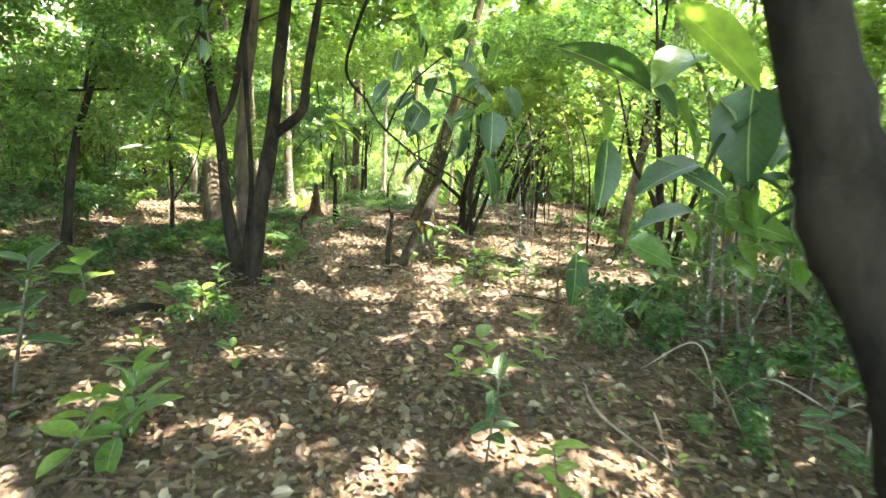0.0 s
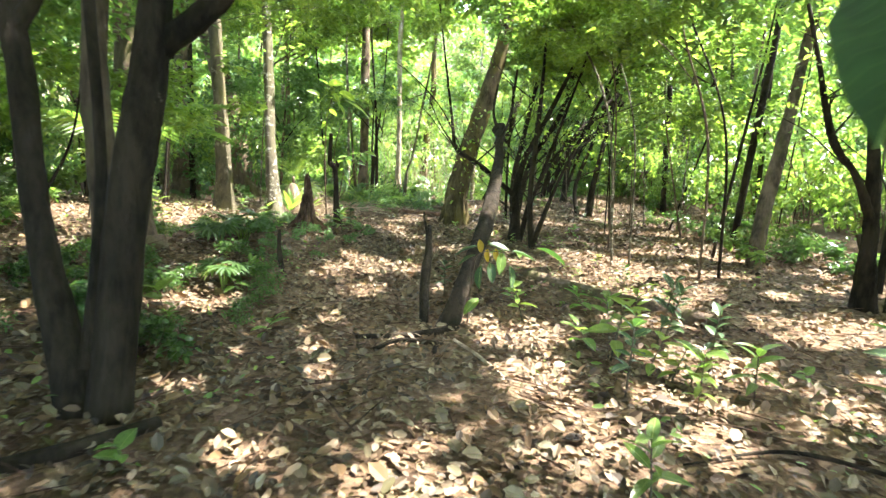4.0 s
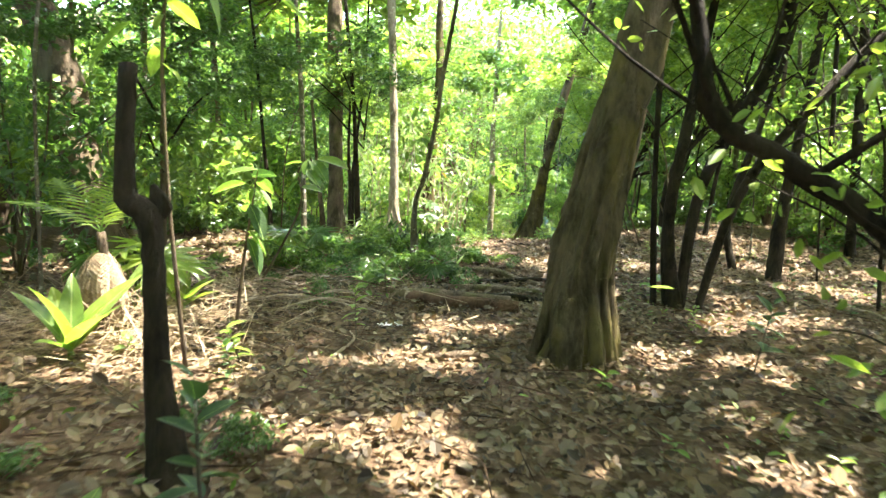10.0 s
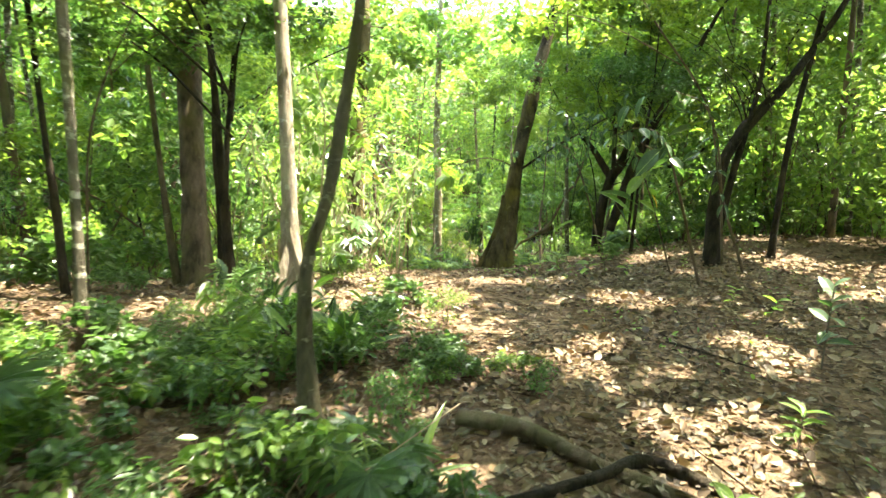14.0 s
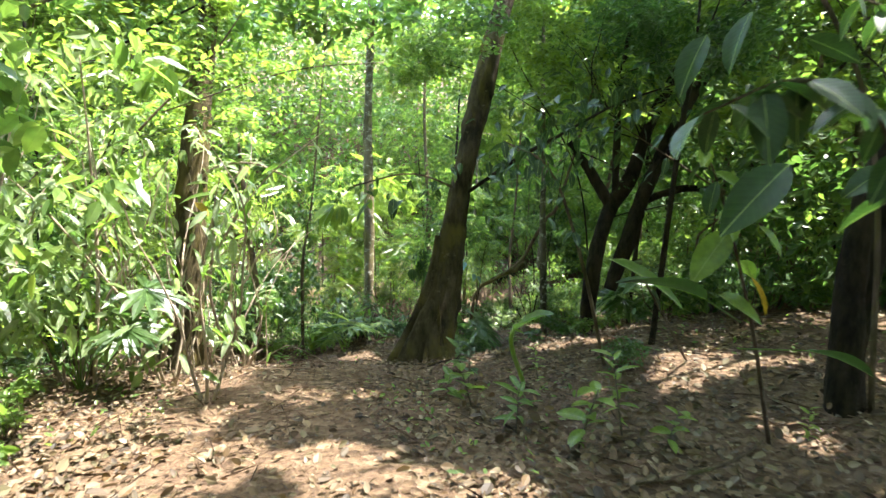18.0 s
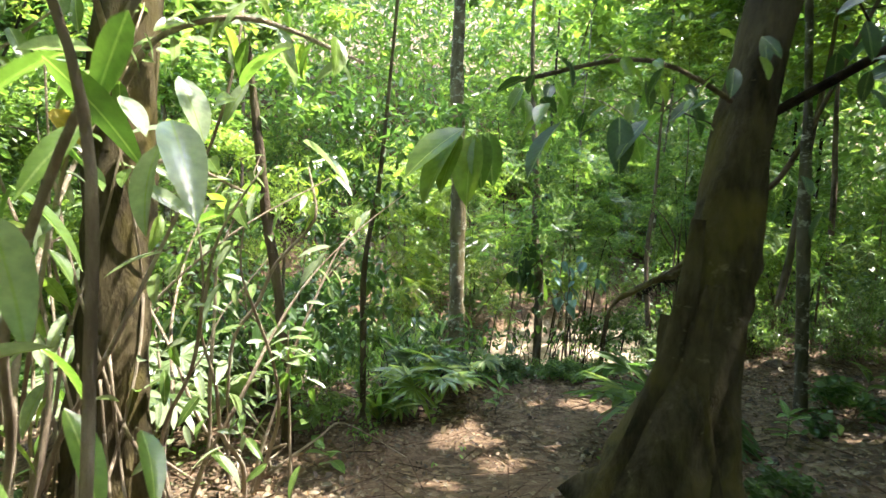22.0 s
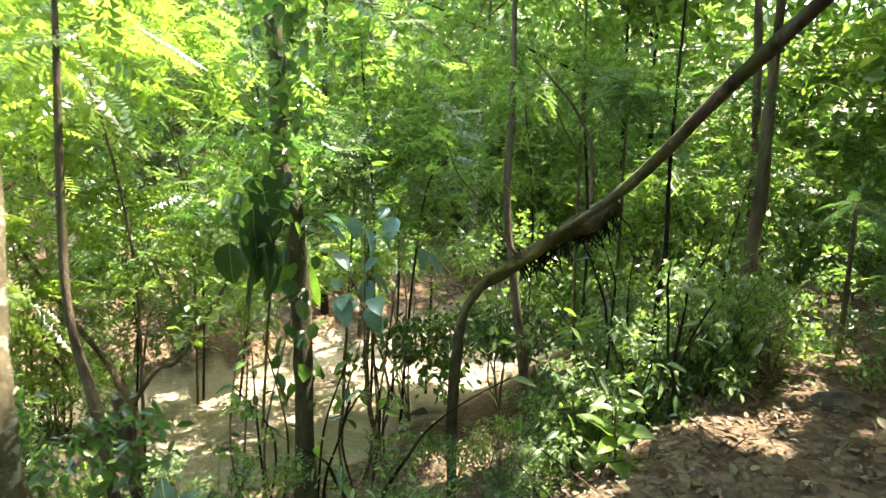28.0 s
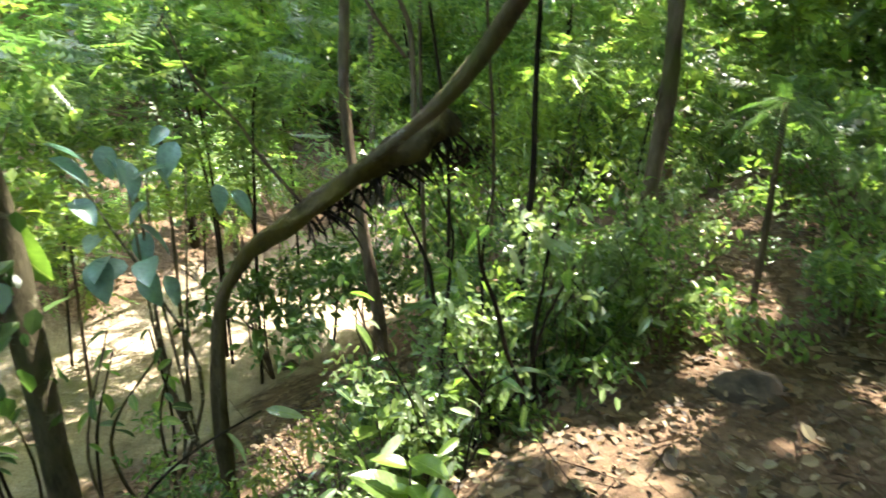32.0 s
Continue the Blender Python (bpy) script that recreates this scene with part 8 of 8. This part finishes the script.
child("foliage", foliage("foliage", 750, [(-0.85 - o.x, 33.1 - o.y, 0.55 - o.z), (-0.3 - o.x, 33.1 - o.y, 0.8 - o.z), (-0.95 - o.x, 33.0 - o.y, 0.05 - o.z), (-0.45 - o.x, 33.1 - o.y, 0.35 - o.z), (0.0 - o.x, 33.2 - o.y, 1.05 - o.z), (-0.7 - o.x, 33.1 - o.y, 1.1 - o.z)], [0.36, 0.3, 0.28, 0.3, 0.26, 0.36], 0.10, DEEP, 84, OVAL, 0.5), MID)
child("climbing_leaves", foliage("climbing_leaves", 260, [(0.02 * i, -0.15 * i / 8, 0.3 + 0.24 * i) for i in range(9)], [0.14] * 9, 0.08, GREEN, 85, OVAL, 0.7), MID, "green leaves climbing the stem")

# ---- climbers and stems by the stream ----
random.seed(212)
rng = np.random.default_rng(212)
col = CLIMBED
o = col.matrix_basis.translation
child("climbing_leaves", foliage("climbing_leaves", 90, [(0.0, 0.05, 1.0 + 0.3 * i) for i in range(12)], [0.13 + 0.1 * abs(math.sin(i * 1.3)) for i in range(12)], 0.14, DEEP, 7, BROAD, 0.9), col, "broad dark climbing leaves")
child("climbing_leaves", foliage("climbing_leaves", 900, [(-0.25 + 0.05 * i, 0.0, 2.5 + 0.28 * i) for i in range(14)], [0.42] * 14, 0.10, GREEN, 8, OVAL, 0.5), col, "green leaves of a climber")
for k in range(9):
    child("leaf", LEAF_WIDE[2], col, "large dark hanging leaf", aim((random.uniform(-0.5, -0.12), random.uniform(-0.15, 0.1), random.uniform(2.2, 2.85)), random.uniform(150, 330), random.uniform(-88, -55), random.uniform(0.32, 0.5), random.uniform(-40, 40)))
spot = leaf_to(col, (2.09, 38.43, -1.51), (2.33, 38.18, -1.88), LEAF_WIDE[0], 60, "large pale-spotted leaf")
blue = empty("bluish_climber", on_ground(2.9, 38.6), "plant with large bluish-green leaves on thin stems", "plant")
for k in range(6):
    child("stem", tube_mesh("stem", [(random.uniform(-0.15, 0.15), random.uniform(-0.1, 0.1), -0.05, 0.016), (random.uniform(-0.2, 0.2), 0, 0.9, 0.012), (random.uniform(-0.35, 0.35), random.uniform(-0.1, 0.1), 2.4, 0.006)], BARK_GREY, sides=6, per=4, seed=k), blue)
BLUE_LEAF = blade(1.0, 0.55, BLUISH, bend=0.4, waist=0.38)
for k in range(22):
    child("leaf", BLUE_LEAF, blue, "", aim((random.gauss(0, 0.26), random.gauss(0, 0.12), random.uniform(1.55, 2.65)), random.uniform(180, 360), random.uniform(-60, 0), random.uniform(0.18, 0.32), random.uniform(-40, 40)))
for k in range(11):
    x, y = 2.1 + random.gauss(0, 0.45), 38.0 + random.gauss(0, 0.2)
    leafy_stem("thin bare stem rising from the stream bank", [(x, y, 0, 0.011), (x + random.uniform(-0.15, 0.15), y, float(height(x, y)) + 0.7, 0.009), (x + random.uniform(-0.4, 0.4), y + random.uniform(-0.1, 0.2), float(height(x, y)) + random.uniform(1.1, 1.9), 0.005)], [LEAF_OVAL[2], LEAF_OVAL[0]], 5, 0.14, 0.6, 50 + k, "thin_stem", (BARK_DARK, BARK_BROWN, BARK_MOSSY)[k % 3], category="sapling", group="thin stems on the stream bank")
feather_palm((6.11, 36.41, -1.0), ((0, -20, 0.36), (50, 10, 0.34), (100, -25, 0.36), (150, 5, 0.32), (200, -20, 0.38), (250, 8, 0.33), (300, -22, 0.36), (20, 50, 0.26), (190, 55, 0.26)), "slender palm with a small head of drooping fronds", 1, 0.02)
leafy_stem("pale bare liana slanting through the leaves", [(-1.62, 32.2, -1.5, 0.014), (-1.56, 32.2, -0.72, 0.014), (-1.36, 32.2, -0.36, 0.013), (-1.24, 32.2, -0.1, 0.013), (-1.12, 32.2, 0.04, 0.012), (-1.0, 32.2, 0.17, 0.011), (-0.94, 32.2, 0.3, 0.010), (-1.0, 32.3, 0.6, 0.007)], [LEAF_OVAL[1]], 5, 0.14, 0.8, 60, "woody_liana", WOOD_PALE, category="vine")
leafy_stem("thin dark trunk among the shrubs", [(-1.33, 33.0, -1.6, 0.05), (-1.36, 33.0, -0.73, 0.046), (-1.40, 33.0, -0.28, 0.044), (-1.46, 33.0, 0.15, 0.042), (-1.50, 33.0, 0.69, 0.038), (-1.6, 33.1, 1.6, 0.02)], [LEAF_OVAL[0]], 18, 0.15, 0.5, 65, "young_tree", BARK_BROWN, category="tree")
leafy_stem("seedling with a whorl of pale sunlit leaves", [(-1.03, 31.55, -1.3, 0.010), (-1.03, 31.55, -0.8, 0.008), (-1.02, 31.53, -0.36, 0.005)], [LEAF_OVAL[3], LEAF_LONG[3]], 11, 0.16, 0.75, 66, "seedling", WOOD_PALE, category="plant", droop=-5)
vt = VINED
o = vt.matrix_basis.translation
for k in range(7):
    a0 = k * 0.9
    pts = []
    for i in range(8):
        a = a0 + i * 0.55 * (1 if k % 2 else -0.7)
        rr = 0.25 - 0.010 * i + (0.12 if i < 2 else 0)
        pts.append((rr * math.cos(a), rr * math.sin(a) + 0.02 * i, -0.05 + i * 0.36, 0.011 - 0.0007 * i))
    child("vine", tube_mesh("vine", pts, WOOD_PALE, sides=6, per=5, seed=k), vt, "dry pale vine")
for k in range(7):
    a = random.uniform(3.2, 6.4)
    d = random.uniform(0.25, 0.5)
    child("root", tube_mesh("root", [(0.2 * math.cos(a), 0.2 * math.sin(a), random.uniform(0.4, 1.1), 0.008), (d * 0.6 * math.cos(a), d * 0.6 * math.sin(a), random.uniform(0.2, 0.7), 0.008), (d * math.cos(a), d * math.sin(a), -0.05, 0.007)], WOOD_PALE, sides=6, per=5, seed=k), vt, "dry hanging vine root")

# ---- stones, straw and small things ----
random.seed(213)
rng = np.random.default_rng(213)
rock(2.66, 35.85, (0.24, 0.2, 0.24), "brown earthy boulder beside the path", 1)
for k, (x, y, sz) in enumerate(((0.44, 39.91, 0.4), (0.84, 40.28, 0.3), (0.88, 37.72, 0.45), (0.92, 36.90, 0.35), (0.51, 37.31, 0.4), (2.27, 36.84, 0.14), (1.66, 40.67, 0.12), (4.12, 40.49, 0.15), (2.91, 36.17, 0.25), (5.2, 36.7, 0.09), (6.6, 37.4, 0.12), (5.15, 35.78, 0.2))):
    rock(x, y, (sz, sz * 0.8, sz * 0.65), "dark weathered stone by the dry stream", 10 + k)

n = 1800
sx, sy = rng.normal(0, 0.6, n), rng.normal(0, 0.6, n)
cx, cy = -4.26, 18.44
keep = np.stack([cx + sx, cy + sy, height(cx + sx, cy + sy) + 0.02 + rng.uniform(0, 0.35, n) * np.exp(-(sx ** 2 + sy ** 2) * 2)], -1)
v1, f1 = scattered(np.array([(0, -0.006, 0), (1, -0.003, -0.05), (1, 0.003, -0.05), (0, 0.006, 0)]), np.array([(0, 1, 2, 3)]), keep, rotations(n, rng, 0.15, 0.4, 0.6), rng.uniform(0.2, 0.7, n))
tagged(new("straw_heap", np_mesh("straw_heap", v1, f1, STRAW)), "heap of dry bleached palm straw on the ground", "straw", kind="stuff")
n = 1100
sx, sy = rng.normal(0, 0.85, n), rng.normal(0, 0.9, n)
cx, cy = -3.7, 20.3
v1, f1 = scattered(np.array([(0, -0.007, 0), (1, -0.003, -0.03), (1, 0.003, -0.03), (0, 0.007, 0)]), np.array([(0, 1, 2, 3)]), np.stack([cx + sx, cy + sy, height(cx + sx, cy + sy) + rng.uniform(0.02, 0.16, n)], -1), rotations(n, rng, 0.0, 0.3, 0.6), rng.uniform(0.15, 0.8, n))
tagged(new("palm_debris", np_mesh("palm_debris", v1, f1, STRAW)), "dry palm debris strewn beside fallen logs", "debris", kind="stuff")
for k in range(14):
    x0, y0, a = -3.6 + random.gauss(0, 0.7), 20.2 + random.gauss(0, 0.6), random.uniform(-0.6, 0.6)
    L = random.uniform(0.8, 1.7)
    fallen("long dry palm stalk lying in debris", [(x0, y0, 0.012, 0.03), (x0 + L * 0.5 * math.cos(a), y0 + L * 0.5 * math.sin(a), 0.010, random.uniform(0.06, 0.2)), (x0 + L * math.cos(a), y0 + L * math.sin(a), 0.006, 0.03)], (WOOD_PALE, BARK_BROWN)[k % 2], "palm_stalk", sides=6, category="stalk")
n = 900
sx, sy = rng.normal(0, 1.1, n), rng.normal(0, 0.9, n)
cx, cy = -6.96, 18.68
v1, f1 = scattered(np.array([(0, -0.005, 0), (1, -0.002, -0.05), (1, 0.002, -0.05), (0, 0.005, 0)]), np.array([(0, 1, 2, 3)]), np.stack([cx + sx, cy + sy, height(cx + sx, cy + sy) + rng.uniform(0.01, 0.12, n)], -1), rotations(n, rng, 0.0, 0.35, 0.6), rng.uniform(0.15, 0.5, n))
tagged(new("dry_grass", np_mesh("dry_grass", v1, f1, STRAW)), "bleached dry grass in a sunny gap", "grass", kind="stuff")

PAPER, pnt, pp = node_tree("dull_white_paper")
pnt.links.new(ramp(pnt, noise_tex(pnt, stretched(pnt, 1, 1, 1), 30, 4, 0.6), [(0.3, (0.5, 0.48, 0.44)), (0.7, (0.75, 0.73, 0.68))]), pp.inputs["Base Color"])
g = np.linspace(-1, 1, 7)
PX, PY2 = np.meshgrid(g * 0.11, g * 0.06)
PZ2 = 0.03 + 0.018 * np.sin(PX * 60) * np.cos(PY2 * 70) + rng.normal(0, 0.006, PX.shape)
i, j = np.meshgrid(np.arange(6), np.arange(6), indexing="ij")
a = (i * 7 + j).ravel()
scrap = new("paper_scrap", np_mesh("paper_scrap", np.stack([PX, PY2, PZ2], -1).reshape(-1, 3), np.stack([a, a + 1, a + 8, a + 7], -1), PAPER))
scrap.matrix_basis = Matrix.Translation(on_ground(-2.09, 19.04)) @ pose(0, 0, 0, 0, 0, 10)
tagged(scrap, "crumpled dull white scrap lying on leaves", "litter")
